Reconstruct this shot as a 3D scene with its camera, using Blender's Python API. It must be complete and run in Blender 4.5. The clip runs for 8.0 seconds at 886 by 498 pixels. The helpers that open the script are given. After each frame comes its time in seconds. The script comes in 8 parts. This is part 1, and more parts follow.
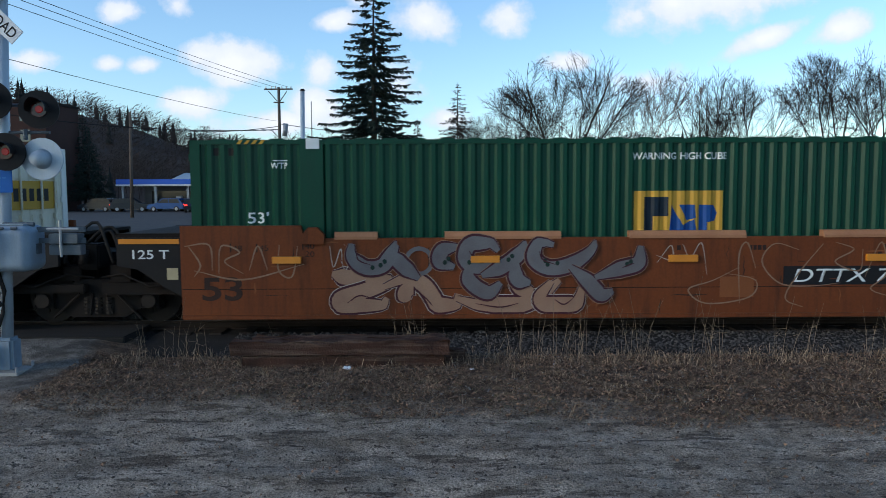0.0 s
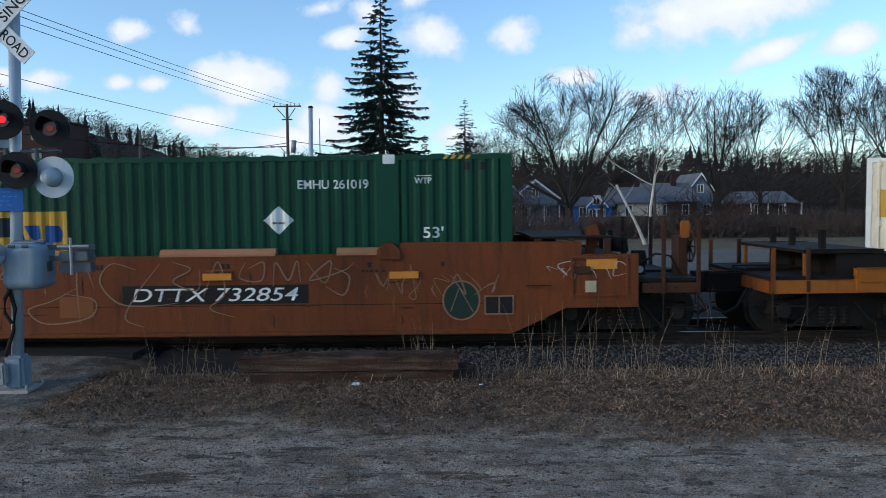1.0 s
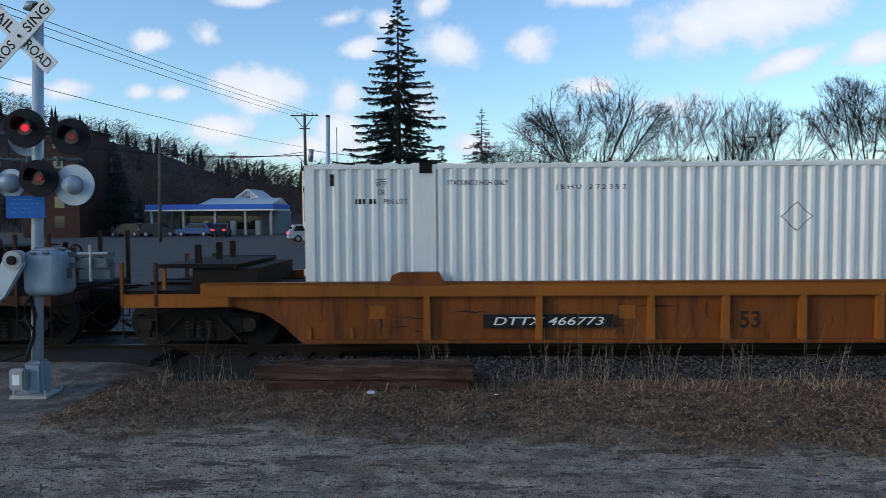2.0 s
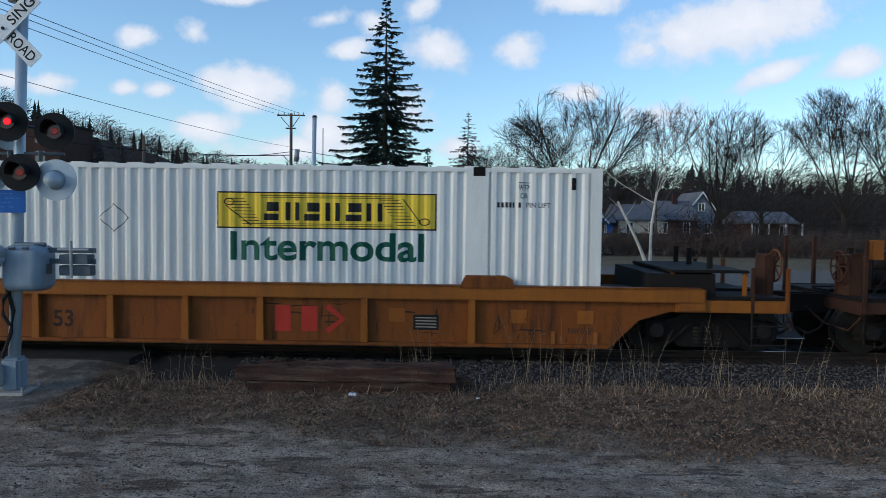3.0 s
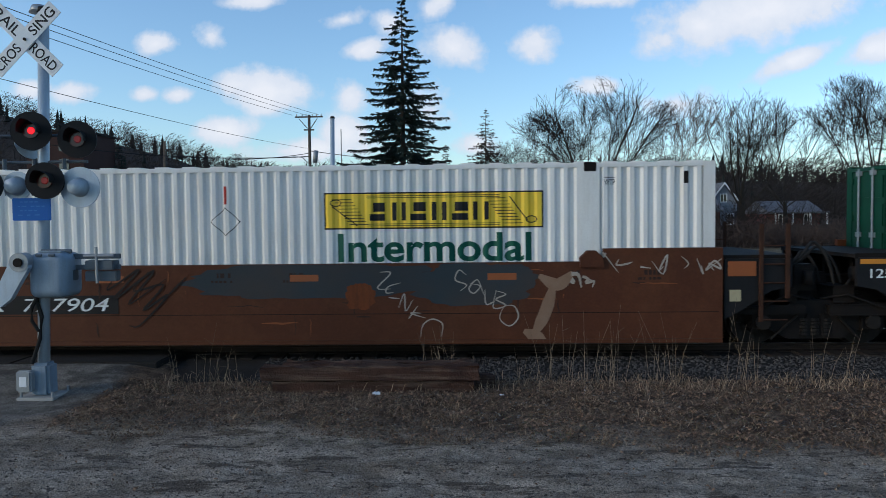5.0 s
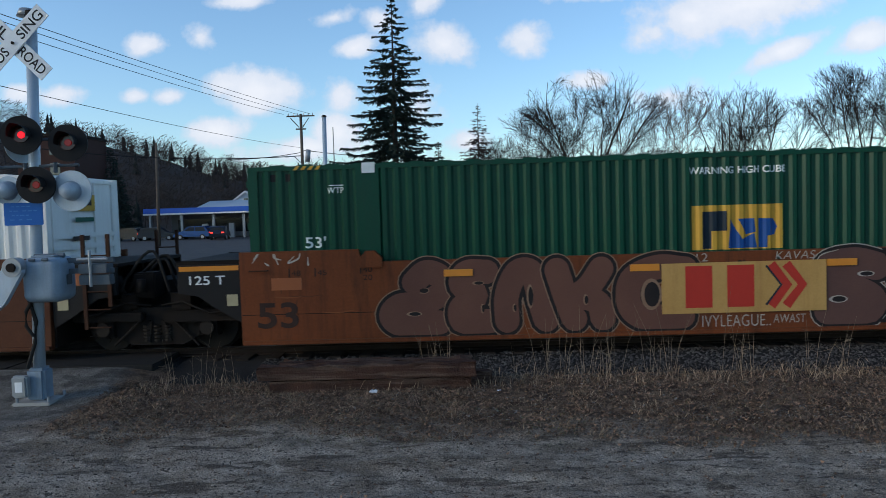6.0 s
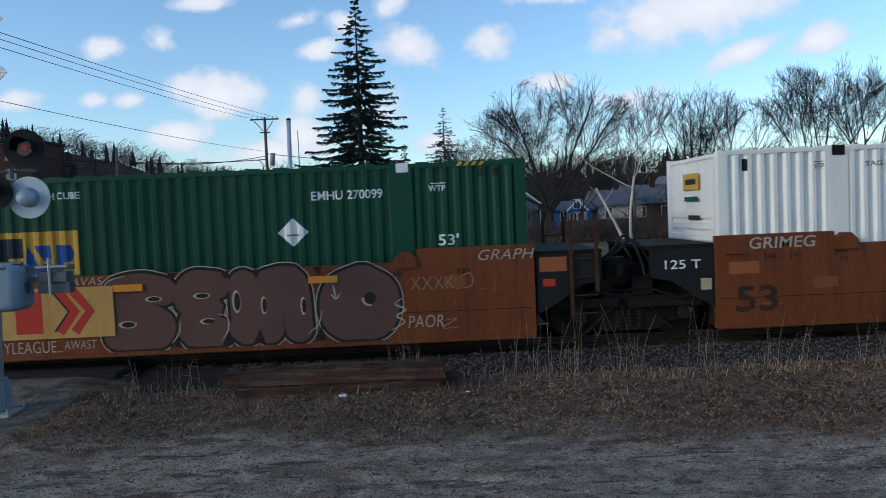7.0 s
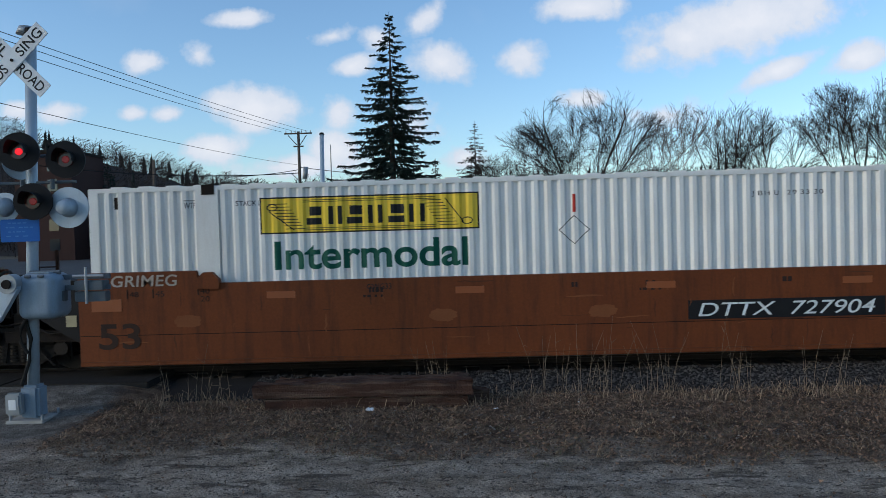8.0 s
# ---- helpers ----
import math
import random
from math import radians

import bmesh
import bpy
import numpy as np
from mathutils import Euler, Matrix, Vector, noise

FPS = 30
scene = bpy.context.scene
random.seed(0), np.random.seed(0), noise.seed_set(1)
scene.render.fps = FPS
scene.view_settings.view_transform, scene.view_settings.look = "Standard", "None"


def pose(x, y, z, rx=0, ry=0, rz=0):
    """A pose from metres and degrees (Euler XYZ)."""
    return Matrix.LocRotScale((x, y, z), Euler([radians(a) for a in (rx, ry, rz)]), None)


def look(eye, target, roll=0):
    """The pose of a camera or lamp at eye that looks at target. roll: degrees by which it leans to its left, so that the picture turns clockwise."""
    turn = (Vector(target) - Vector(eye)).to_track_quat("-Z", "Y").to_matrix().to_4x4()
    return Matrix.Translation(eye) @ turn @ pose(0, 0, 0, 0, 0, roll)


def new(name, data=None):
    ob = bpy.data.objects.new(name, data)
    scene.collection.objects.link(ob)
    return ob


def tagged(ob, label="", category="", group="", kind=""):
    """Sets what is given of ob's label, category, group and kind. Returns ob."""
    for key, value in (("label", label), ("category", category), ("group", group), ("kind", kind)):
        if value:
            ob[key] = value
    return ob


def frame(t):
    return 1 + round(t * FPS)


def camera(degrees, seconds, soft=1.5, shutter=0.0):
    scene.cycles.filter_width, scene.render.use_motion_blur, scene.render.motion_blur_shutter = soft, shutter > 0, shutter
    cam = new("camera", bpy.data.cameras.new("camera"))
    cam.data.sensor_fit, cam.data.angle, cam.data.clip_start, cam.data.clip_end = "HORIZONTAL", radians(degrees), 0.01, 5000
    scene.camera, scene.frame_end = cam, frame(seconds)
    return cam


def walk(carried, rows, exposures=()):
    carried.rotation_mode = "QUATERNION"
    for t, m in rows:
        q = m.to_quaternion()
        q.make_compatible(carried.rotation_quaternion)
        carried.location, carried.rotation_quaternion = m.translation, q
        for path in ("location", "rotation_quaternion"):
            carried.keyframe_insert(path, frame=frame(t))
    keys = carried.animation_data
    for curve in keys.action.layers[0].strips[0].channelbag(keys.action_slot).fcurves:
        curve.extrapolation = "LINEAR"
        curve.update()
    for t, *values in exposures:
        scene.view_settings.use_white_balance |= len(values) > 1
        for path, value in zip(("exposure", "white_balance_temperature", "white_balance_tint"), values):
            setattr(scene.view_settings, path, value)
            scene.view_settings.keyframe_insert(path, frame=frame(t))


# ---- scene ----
cam = camera(62.0, 8.0, 0.5, 0.06)
EYE = (0.0, 0.0, 2.5)
# seconds, yaw, pitch, roll of the hand-held camera, which stays on one spot
TURNS = [
    (0.0, -0.22, -4.58, 0.26), (0.1, 0.20, -4.08, 0.35), (0.2, -0.51, -4.99, 0.44),
    (0.3, -0.41, -5.10, 0.52), (0.4, 1.06, -5.27, 0.61), (0.5, 1.07, -4.86, 0.70),
    (0.6, 0.62, -4.94, 0.69), (0.7, 0.13, -4.32, 0.69), (0.8, 0.02, -3.89, 0.68),
    (0.9, 0.09, -3.50, 0.68), (1.0, 0.39, -3.40, 0.67), (1.1, 0.30, -3.74, 0.57),
    (1.2, 0.19, -3.54, 0.47), (1.3, 0.23, -3.78, 0.36), (1.4, 0.82, -3.69, 0.26),
    (1.5, 1.82, -3.39, 0.16), (1.6, 2.50, -3.58, 0.21), (1.7, 2.72, -3.68, 0.26),
    (1.8, 2.98, -3.43, 0.31), (1.9, 1.93, -3.07, 0.36), (2.0, 1.64, -2.68, 0.41),
    (2.1, 1.00, -2.69, 0.29), (2.2, -0.42, -3.01, 0.16), (2.8, 0.20, -2.60, -0.50),
    (3.3, 0.70, -2.27, -0.91), (3.4, 0.43, -2.24, -0.99), (3.5, 0.72, -2.24, -1.07),
    (3.6, 1.15, -2.05, -1.05), (3.7, 1.46, -2.02, -1.03), (3.8, 1.25, -2.32, -1.00),
    (3.9, 2.17, -2.32, -0.98), (4.0, 2.17, -2.20, -0.96), (4.1, 2.28, -2.18, -0.80),
    (4.2, 2.53, -2.52, -0.63), (4.3, 2.64, -2.47, -0.47), (4.4, 2.39, -2.35, -0.30),
    (4.5, 2.57, -1.92, -0.14), (4.6, 2.21, -1.93, 0.07), (4.7, 2.09, -2.29, 0.28),
    (5.4, 1.70, -2.70, 1.10), (5.8, 1.37, -2.71, 1.53), (5.9, 1.56, -2.78, 1.64),
    (6.0, 1.52, -2.89, 1.75), (6.1, 1.26, -3.03, 1.58), (6.2, 1.28, -3.00, 1.40),
    (6.3, 0.55, -2.57, 1.23), (6.4, -1.77, -2.77, 1.05), (6.5, -2.47, -3.19, 0.88),
    (6.6, -1.66, -4.76, 1.19), (6.7, -1.34, -4.41, 1.50), (6.8, -1.84, -3.74, 1.82),
    (6.9, -1.28, -3.16, 2.13), (7.0, -1.06, -2.81, 2.44), (7.1, -1.00, -2.49, 2.26),
    (7.2, -0.39, -2.09, 2.08), (7.3, -1.12, -1.57, 1.91), (7.4, 0.13, -0.90, 1.73),
    (7.5, 0.14, -1.01, 1.55), (7.6, 0.64, -1.27, 1.57), (7.7, 0.86, -1.45, 1.58),
    (7.8, 1.04, -1.49, 1.60), (7.9, 1.09, -1.63, 1.61), (8.0, 1.29, -1.55, 1.63),
]
walk(cam, [(t, pose(*EYE, 90 + pitch, roll, yaw)) for t, yaw, pitch, roll in TURNS], [(0.0, 0.07, 6070, 10), (0.5, 0.11, 6070, 10), (1.0, 0.07, 6070, 10), (1.5, 0.02, 6070, 10), (2.2, -0.05, 6070, 10), (3.5, -0.12, 6070, 10), (4.7, -0.15, 6070, 10), (6.0, -0.10, 6070, 10), (6.5, -0.06, 6070, 10), (7.2, -0.12, 6070, 10), (8.0, -0.2, 6070, 10)])

SPEED = 11.0            # the train runs towards -x
TRACK_Y = 13.5
SIDE = -1.48            # near face of a car's side, from its middle line
BOX = -1.30             # near face of a container

# ---- world and light ----
SUN_EL, SUN_AZ = radians(19), radians(246)   # low behind the camera's left shoulder
world = bpy.data.worlds.new("World")
scene.world = world
world.use_nodes = True


def link(tree, a, ao, b, bi):
    tree.links.new(a.outputs[ao], b.inputs[bi])


def maths(tree, op, a, b=None, c=None, clamp=False):
    n = tree.nodes.new("ShaderNodeMath")
    n.operation, n.use_clamp = op, clamp
    for i, v in enumerate((a, b, c)):
        if v is None:
            continue
        if isinstance(v, (int, float)):
            n.inputs[i].default_value = v
        else:
            tree.links.new(v, n.inputs[i])
    return n.outputs[0]


def build_sky():
    t = world.node_tree
    t.nodes.clear()
    out = t.nodes.new("ShaderNodeOutputWorld")
    bg = t.nodes.new("ShaderNodeBackground")
    sky = t.nodes.new("ShaderNodeTexSky")
    sky.sky_type, sky.sun_disc = "NISHITA", False
    sky.sun_elevation, sky.sun_rotation = SUN_EL, SUN_AZ
    sky.air_density, sky.dust_density, sky.ozone_density = 1.0, 0.7, 1.6
    coord = t.nodes.new("ShaderNodeTexCoord")
    sep = t.nodes.new("ShaderNodeSeparateXYZ")
    link(t, coord, "Generated", sep, 0)
    up = maths(t, "MAXIMUM", sep.outputs[2], 0.015)
    dx, dy = sep.outputs[0], sep.outputs[1]
    ahead = maths(t, "MAXIMUM", dy, 0.02)
    u = maths(t, "DIVIDE", dx, ahead)
    v = maths(t, "DIVIDE", sep.outputs[2], ahead)
    comb = t.nodes.new("ShaderNodeCombineXYZ")
    t.links.new(u, comb.inputs[0])
    t.links.new(v, comb.inputs[1])
    # ragged edges of the clouds
    n1 = t.nodes.new("ShaderNodeTexNoise")
    n1.inputs["Scale"].default_value, n1.inputs["Detail"].default_value, n1.inputs["Roughness"].default_value = 15, 9, 0.60
    link(t, comb, 0, n1, "Vector")
    n2 = t.nodes.new("ShaderNodeTexNoise")
    n2.inputs["Scale"].default_value, n2.inputs["Detail"].default_value = 5, 6
    link(t, comb, 0, n2, "Vector")
    # each cumulus: middle (right, up), half width, half height, tilt, density
    clouds = CLOUDS
    total = None
    for cu, cv, w, h, tilt, d in clouds:
        du, dv = maths(t, "SUBTRACT", u, cu), maths(t, "SUBTRACT", v, cv)
        ct, st = math.cos(radians(tilt)), math.sin(radians(tilt))
        a = maths(t, "ADD", maths(t, "MULTIPLY", du, ct / w), maths(t, "MULTIPLY", dv, st / w))
        b = maths(t, "ADD", maths(t, "MULTIPLY", du, -st / h), maths(t, "MULTIPLY", dv, ct / h))
        r = maths(t, "ADD", maths(t, "MULTIPLY", a, a), maths(t, "MULTIPLY", b, b))
        m = maths(t, "MULTIPLY", maths(t, "SUBTRACT", 1.0, maths(t, "SQRT", r)), d)
        total = m if total is None else maths(t, "MAXIMUM", total, m)
    edge = maths(t, "MULTIPLY", maths(t, "SUBTRACT", n1.outputs[0], 0.5), 1.9)
    body = maths(t, "ADD", total, edge)
    front = maths(t, "MULTIPLY", maths(t, "ADD", body, 0.09), 1.9, clamp=True)
    # loose cloud over the rest of the sky
    far = maths(t, "MULTIPLY", maths(t, "SUBTRACT", n2.outputs[0], 0.60), 2.2, clamp=True)
    mask = maths(t, "MAXIMUM", front, maths(t, "MULTIPLY", far, 0.35))
    mask = maths(t, "MINIMUM", mask, 0.93)
    # grey-blue undersides
    ramp = t.nodes.new("ShaderNodeMix")
    ramp.data_type = "RGBA"
    ramp.inputs["A"].default_value, ramp.inputs["B"].default_value = (*CLOUD_LOW, 1), (*CLOUD_HIGH, 1)
    t.links.new(maths(t, "MULTIPLY", maths(t, "ADD", body, maths(t, "MULTIPLY", n2.outputs[0], 0.4)), 0.85, clamp=True), ramp.inputs["Factor"])
    mix = t.nodes.new("ShaderNodeMix")
    mix.data_type = "RGBA"
    t.links.new(mask, mix.inputs["Factor"])
    bri = t.nodes.new("ShaderNodeMix")
    bri.data_type, bri.blend_type = "RGBA", "MULTIPLY"
    bri.inputs["Factor"].default_value = 1
    bri.inputs["B"].default_value = (*SKY_TINT, 1)
    link(t, sky, 0, bri, "A")
    t.links.new(bri.outputs["Result"], mix.inputs["A"])
    t.links.new(ramp.outputs["Result"], mix.inputs["B"])
    t.links.new(mix.outputs["Result"], bg.inputs["Color"])
    bg.inputs["Strength"].default_value = SKY_STRENGTH
    link(t, bg, 0, out, 0)


SKY_STRENGTH = 0.18
SKY_TINT = (0.97, 1.11, 1.19)
CLOUD_HIGH, CLOUD_LOW = (5.5, 5.4, 5.45), (3.8, 4.2, 4.8)
CLOUDS = [
    (0.381, 0.260, 0.157, 0.047, 11, 1.15), (0.307, 0.246, 0.064, 0.032, 1, 0.90), (0.434, 0.201, 0.076, 0.016, 21, 1.00), (0.530, 0.211, 0.042, 0.023, 16, 1.00),
    (0.169, 0.291, 0.058, 0.021, 1, 1.00), (0.088, 0.228, 0.037, 0.021, 1, 0.50), (-0.140, 0.224, 0.031, 0.016, 11, 0.90), (-0.020, 0.223, 0.047, 0.029, -9, 0.90),
    (-0.038, 0.285, 0.034, 0.019, 21, 0.70), (-0.157, 0.161, 0.026, 0.026, 1, 0.70), (-0.049, 0.141, 0.032, 0.029, 31, 0.42), (-0.271, 0.169, 0.071, 0.034, 1, 1.15),
    (-0.313, 0.180, 0.040, 0.023, 1, 0.90), (-0.327, 0.119, 0.050, 0.024, 1, 0.90), (-0.172, 0.110, 0.035, 0.032, 1, 0.80), (-0.423, 0.237, 0.032, 0.018, 1, 0.95),
    (-0.441, 0.169, 0.023, 0.012, 1, 0.80), (-0.394, 0.168, 0.026, 0.012, 1, 0.80), (-0.349, 0.245, 0.019, 0.023, 31, 0.50), (-0.287, 0.292, 0.050, 0.014, 1, 0.90),
    (-0.541, 0.174, 0.039, 0.016, 1, 0.90), (-0.596, 0.179, 0.035, 0.014, 1, 0.90), (0.168, 0.169, 0.039, 0.016, 1, 1.00), (0.284, 0.145, 0.056, 0.019, 1, 0.55),
    (-0.212, 0.091, 0.105, 0.018, 1, 0.80), (0.011, 0.094, 0.035, 0.016, 1, 0.70), (-0.106, 0.262, 0.024, 0.014, 1, 0.50), (0.263, 0.231, 0.024, 0.018, 1, 0.50),
    (-0.167, 0.265, 0.029, 0.011, 11, 0.40)]
build_sky()
sun_data = bpy.data.lights.new("sun", "SUN")
sun_data.energy, sun_data.angle, sun_data.color = 1.05, radians(10), (1.0, 0.86, 0.70)
sun = new("sun", sun_data)
sun.matrix_world = look((0, 0, 0), (-math.sin(SUN_AZ) * math.cos(SUN_EL), -math.cos(SUN_AZ) * math.cos(SUN_EL), -math.sin(SUN_EL)))

# ---- materials ----


def material(name, color, rough=0.7, metal=0.0, second=None, scale=3.0, amount=0.5, grain=0.15, bump=0.0, bump_scale=60.0, stain=None, stain_amount=0.0, streak=False, spec=0.5, island=0.0):
    """A surface with broad variation towards a second colour, fine grain, stains and relief."""
    m = bpy.data.materials.new(name)
    m.use_nodes = True
    t = m.node_tree
    b = t.nodes["Principled BSDF"]
    b.inputs["Roughness"].default_value, b.inputs["Metallic"].default_value = rough, metal
    b.inputs["Specular IOR Level"].default_value = spec if rough < 0.5 else min(spec, 0.18)
    coord = t.nodes.new("ShaderNodeTexCoord")
    vec = coord.outputs["Object"]
    if second is None:
        second = tuple(c * 0.6 for c in color)
    big = t.nodes.new("ShaderNodeTexNoise")
    big.inputs["Scale"].default_value, big.inputs["Detail"].default_value = scale, 6
    t.links.new(vec, big.inputs["Vector"])
    small = t.nodes.new("ShaderNodeTexNoise")
    small.inputs["Scale"].default_value, small.inputs["Detail"].default_value = bump_scale, 4
    t.links.new(vec, small.inputs["Vector"])
    f = maths(t, "MULTIPLY", maths(t, "SUBTRACT", big.outputs[0], 0.35), 2.6 * amount, clamp=True)
    mix = t.nodes.new("ShaderNodeMix")
    mix.data_type = "RGBA"
    mix.inputs["A"].default_value, mix.inputs["B"].default_value = (*color, 1), (*second, 1)
    t.links.new(f, mix.inputs["Factor"])
    col = mix.outputs["Result"]
    if stain_amount:
        st = t.nodes.new("ShaderNodeTexNoise")
        st.inputs["Scale"].default_value, st.inputs["Detail"].default_value, st.inputs["Roughness"].default_value = 1.0, 8, 0.7
        mp = t.nodes.new("ShaderNodeMapping")
        mp.inputs["Scale"].default_value = (0.7, 6.0, 14.0) if streak == "x" else (5.0, 5.0, 0.6) if streak else (1.7, 1.7, 1.7)
        t.links.new(vec, mp.inputs["Vector"])
        t.links.new(mp.outputs[0], st.inputs["Vector"])
        sm = t.nodes.new("ShaderNodeMix")
        sm.data_type = "RGBA"
        t.links.new(maths(t, "MULTIPLY", maths(t, "MULTIPLY", maths(t, "SUBTRACT", st.outputs[0], 0.48), 5.0, clamp=True), stain_amount), sm.inputs["Factor"])
        t.links.new(col, sm.inputs["A"])
        sm.inputs["B"].default_value = (*stain, 1)
        col = sm.outputs["Result"]
    g = t.nodes.new("ShaderNodeMix")
    g.data_type, g.blend_type = "RGBA", "MULTIPLY"
    g.inputs["Factor"].default_value = 1.0
    t.links.new(col, g.inputs["A"])
    gv = maths(t, "ADD", maths(t, "MULTIPLY", small.outputs[0], 2 * grain), 1 - grain)
    if island:
        geo = t.nodes.new("ShaderNodeNewGeometry")
        gv = maths(t, "MULTIPLY", gv, maths(t, "ADD", maths(t, "MULTIPLY", geo.outputs["Random Per Island"], 2 * island), 1 - island))
    t.links.new(gv, g.inputs["B"])
    t.links.new(g.outputs["Result"], b.inputs["Base Color"])
    if bump:
        bp = t.nodes.new("ShaderNodeBump")
        bp.inputs["Strength"].default_value, bp.inputs["Distance"].default_value = bump, 0.02
        t.links.new(small.outputs[0], bp.inputs["Height"])
        t.links.new(bp.outputs[0], b.inputs["Normal"])
    return m


def glow(name, color, strength, base=(0.2, 0.01, 0.01)):
    m = bpy.data.materials.new(name)
    m.use_nodes = True
    b = m.node_tree.nodes["Principled BSDF"]
    b.inputs["Base Color"].default_value = (*base, 1)
    b.inputs["Emission Color"].default_value, b.inputs["Emission Strength"].default_value = (*color, 1), strength
    b.inputs["Roughness"].default_value = 0.25
    return m


M = {}
M["green"] = material("green_paint", (0.0028, 0.0520, 0.0275), 0.38, 0, (0.0023, 0.0400, 0.0225), 1.2, 0.6, 0.12, 0.05, 40, (0.0139, 0.0360, 0.0230), 0.35, True, spec=0.22)
M["white"] = material("white_paint", (0.74, 0.73, 0.70), 0.45, 0, (0.62, 0.60, 0.56), 1.1, 0.5, 0.08, 0.05, 40, (0.42, 0.34, 0.25), 0.22, True)
M["doorwhite"] = material("door_paint", (0.7220, 0.6650, 0.5320), 0.5, 0, (0.5700, 0.4940, 0.3800), 1.5, 0.5, 0.1, 0.05, 40, (0.3800, 0.2565, 0.1330), 0.35, True)
M["orange"] = material("orange_car_paint", (0.1580, 0.0428, 0.0120), 0.6, 0, (0.1190, 0.0314, 0.0101), 0.9, 0.8, 0.2, 0.1, 30, (0.0440, 0.0170, 0.0090), 0.65, True)
M["dullorange"] = material("rubbed_orange_paint", (0.200, 0.068, 0.024), 0.65, 0, (0.155, 0.050, 0.018), 2.0, 0.8, 0.2)
M["brown"] = material("brown_car_paint", (0.0850, 0.0270, 0.0115), 0.6, 0, (0.0600, 0.0192, 0.0090), 0.8, 0.8, 0.2, 0.1, 30, (0.1300, 0.0520, 0.0210), 0.35, False)
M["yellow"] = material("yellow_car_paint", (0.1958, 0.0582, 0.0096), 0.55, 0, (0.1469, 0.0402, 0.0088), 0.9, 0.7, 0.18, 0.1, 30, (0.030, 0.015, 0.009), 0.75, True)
# Lighter copy of the car's yellow; puts light on the top chord into colour.
M["chord"] = material("lit_yellow_paint", (0.2811, 0.0941, 0.0130), 0.5, 0, (0.2136, 0.0658, 0.0113), 1.4, 0.7, 0.15, 0.05, 30, (0.1238, 0.0424, 0.0155), 0.4, True)
M["dark"] = material("grimy_steel", (0.0096, 0.0084, 0.0078), 0.8, 0.1, (0.0192, 0.0120, 0.0084), 2.5, 0.8, 0.3, 0.2, 40)
M["blackpaint"] = material("black_paint", (0.0107, 0.0107, 0.0119), 0.6, 0, (0.0208, 0.0167, 0.0149), 2.0, 0.5, 0.2, 0.05, 40)
M["rust"] = material("rusty_steel", (0.062, 0.026, 0.014), 0.8, 0.1, (0.026, 0.014, 0.010), 4.0, 0.8, 0.3, 0.2, 50)
M["steel"] = material("worn_wheel_steel", (0.026, 0.021, 0.018), 0.6, 0.4, (0.016, 0.013, 0.011), 5.0, 0.6, 0.2)
M["galv"] = material("galvanised_steel", (0.2990, 0.3120, 0.3250), 0.45, 0.35, (0.2340, 0.2470, 0.2600), 6.0, 0.6, 0.12, 0.05, 80)
M["machinepaint"] = material("dulled_aluminium_paint", (0.225, 0.285, 0.350), 0.5, 0.1, (0.170, 0.215, 0.270), 4.0, 0.7, 0.14, 0.08, 60, (0.12, 0.11, 0.10), 0.35, True)
M["silver"] = material("aluminium_paint", (0.3740, 0.4400, 0.5060), 0.45, 0.15, (0.2970, 0.3410, 0.3960), 4.0, 0.6, 0.12, 0.08, 60, (0.1683, 0.1481, 0.1279), 0.25, True)
M["signwhite"] = material("sign_white", (0.74, 0.75, 0.76), 0.5, 0, (0.62, 0.62, 0.62), 5.0, 0.5, 0.08, 0, 50, (0.40, 0.36, 0.30), 0.25, True)
M["ink"] = material("black_ink", (0.02, 0.02, 0.022), 0.6, 0, None, 8, 0.4, 0.2)
M["letterwhite"] = material("white_letter_paint", (0.72, 0.74, 0.72), 0.55, 0, (0.55, 0.56, 0.54), 6, 0.5, 0.15)
M["blue"] = material("blue_sign", (0.012, 0.10, 0.36), 0.6, 0, (0.012, 0.08, 0.29), 5, 0.4, 0.08)
M["logoblue"] = material("logo_blue", (0.012, 0.065, 0.24), 0.5, 0, None, 5, 0.3, 0.1)
M["logonavy"] = material("logo_navy", (0.012, 0.022, 0.035), 0.5, 0, None, 5, 0.3, 0.1)
M["logoyellow"] = material("logo_yellow", (0.4896, 0.2856, 0.0374), 0.5, 0, (0.4216, 0.2312, 0.0340), 3, 0.5, 0.1)
M["panelyellow"] = material("panel_yellow", (0.80, 0.55, 0.03), 0.45, 0, (0.72, 0.47, 0.03), 3, 0.4, 0.06)
M["textgreen"] = material("letter_green", (0.007, 0.085, 0.055), 0.5, 0, None, 5, 0.2, 0.06)
M["red"] = material("red_paint", (0.42, 0.035, 0.022), 0.5, 0, (0.32, 0.03, 0.02), 4, 0.4, 0.1)
M["reflector"] = material("amber_reflector", (0.60, 0.22, 0.016), 0.35, 0, (0.48, 0.17, 0.014), 6, 0.4, 0.1)
M["dullreflector"] = material("faded_orange_reflector", (0.26, 0.068, 0.012), 0.45, 0, (0.20, 0.052, 0.010), 6, 0.4, 0.1)
M["placard"] = material("pale_placard", (0.42, 0.36, 0.22), 0.6, 0, None, 6, 0.4, 0.1)
M["lavender"] = material("grey_lavender_spray", (0.140, 0.134, 0.138), 0.65, 0, (0.098, 0.086, 0.090), 2.2, 0.9, 0.2)
M["cream"] = material("cream_spray", (0.315, 0.190, 0.125), 0.65, 0, (0.235, 0.130, 0.085), 2, 0.8, 0.2)
M["maroon"] = material("faded_black_brown_spray", (0.030, 0.017, 0.013), 0.7, 0, (0.050, 0.026, 0.018), 3, 0.6, 0.2)
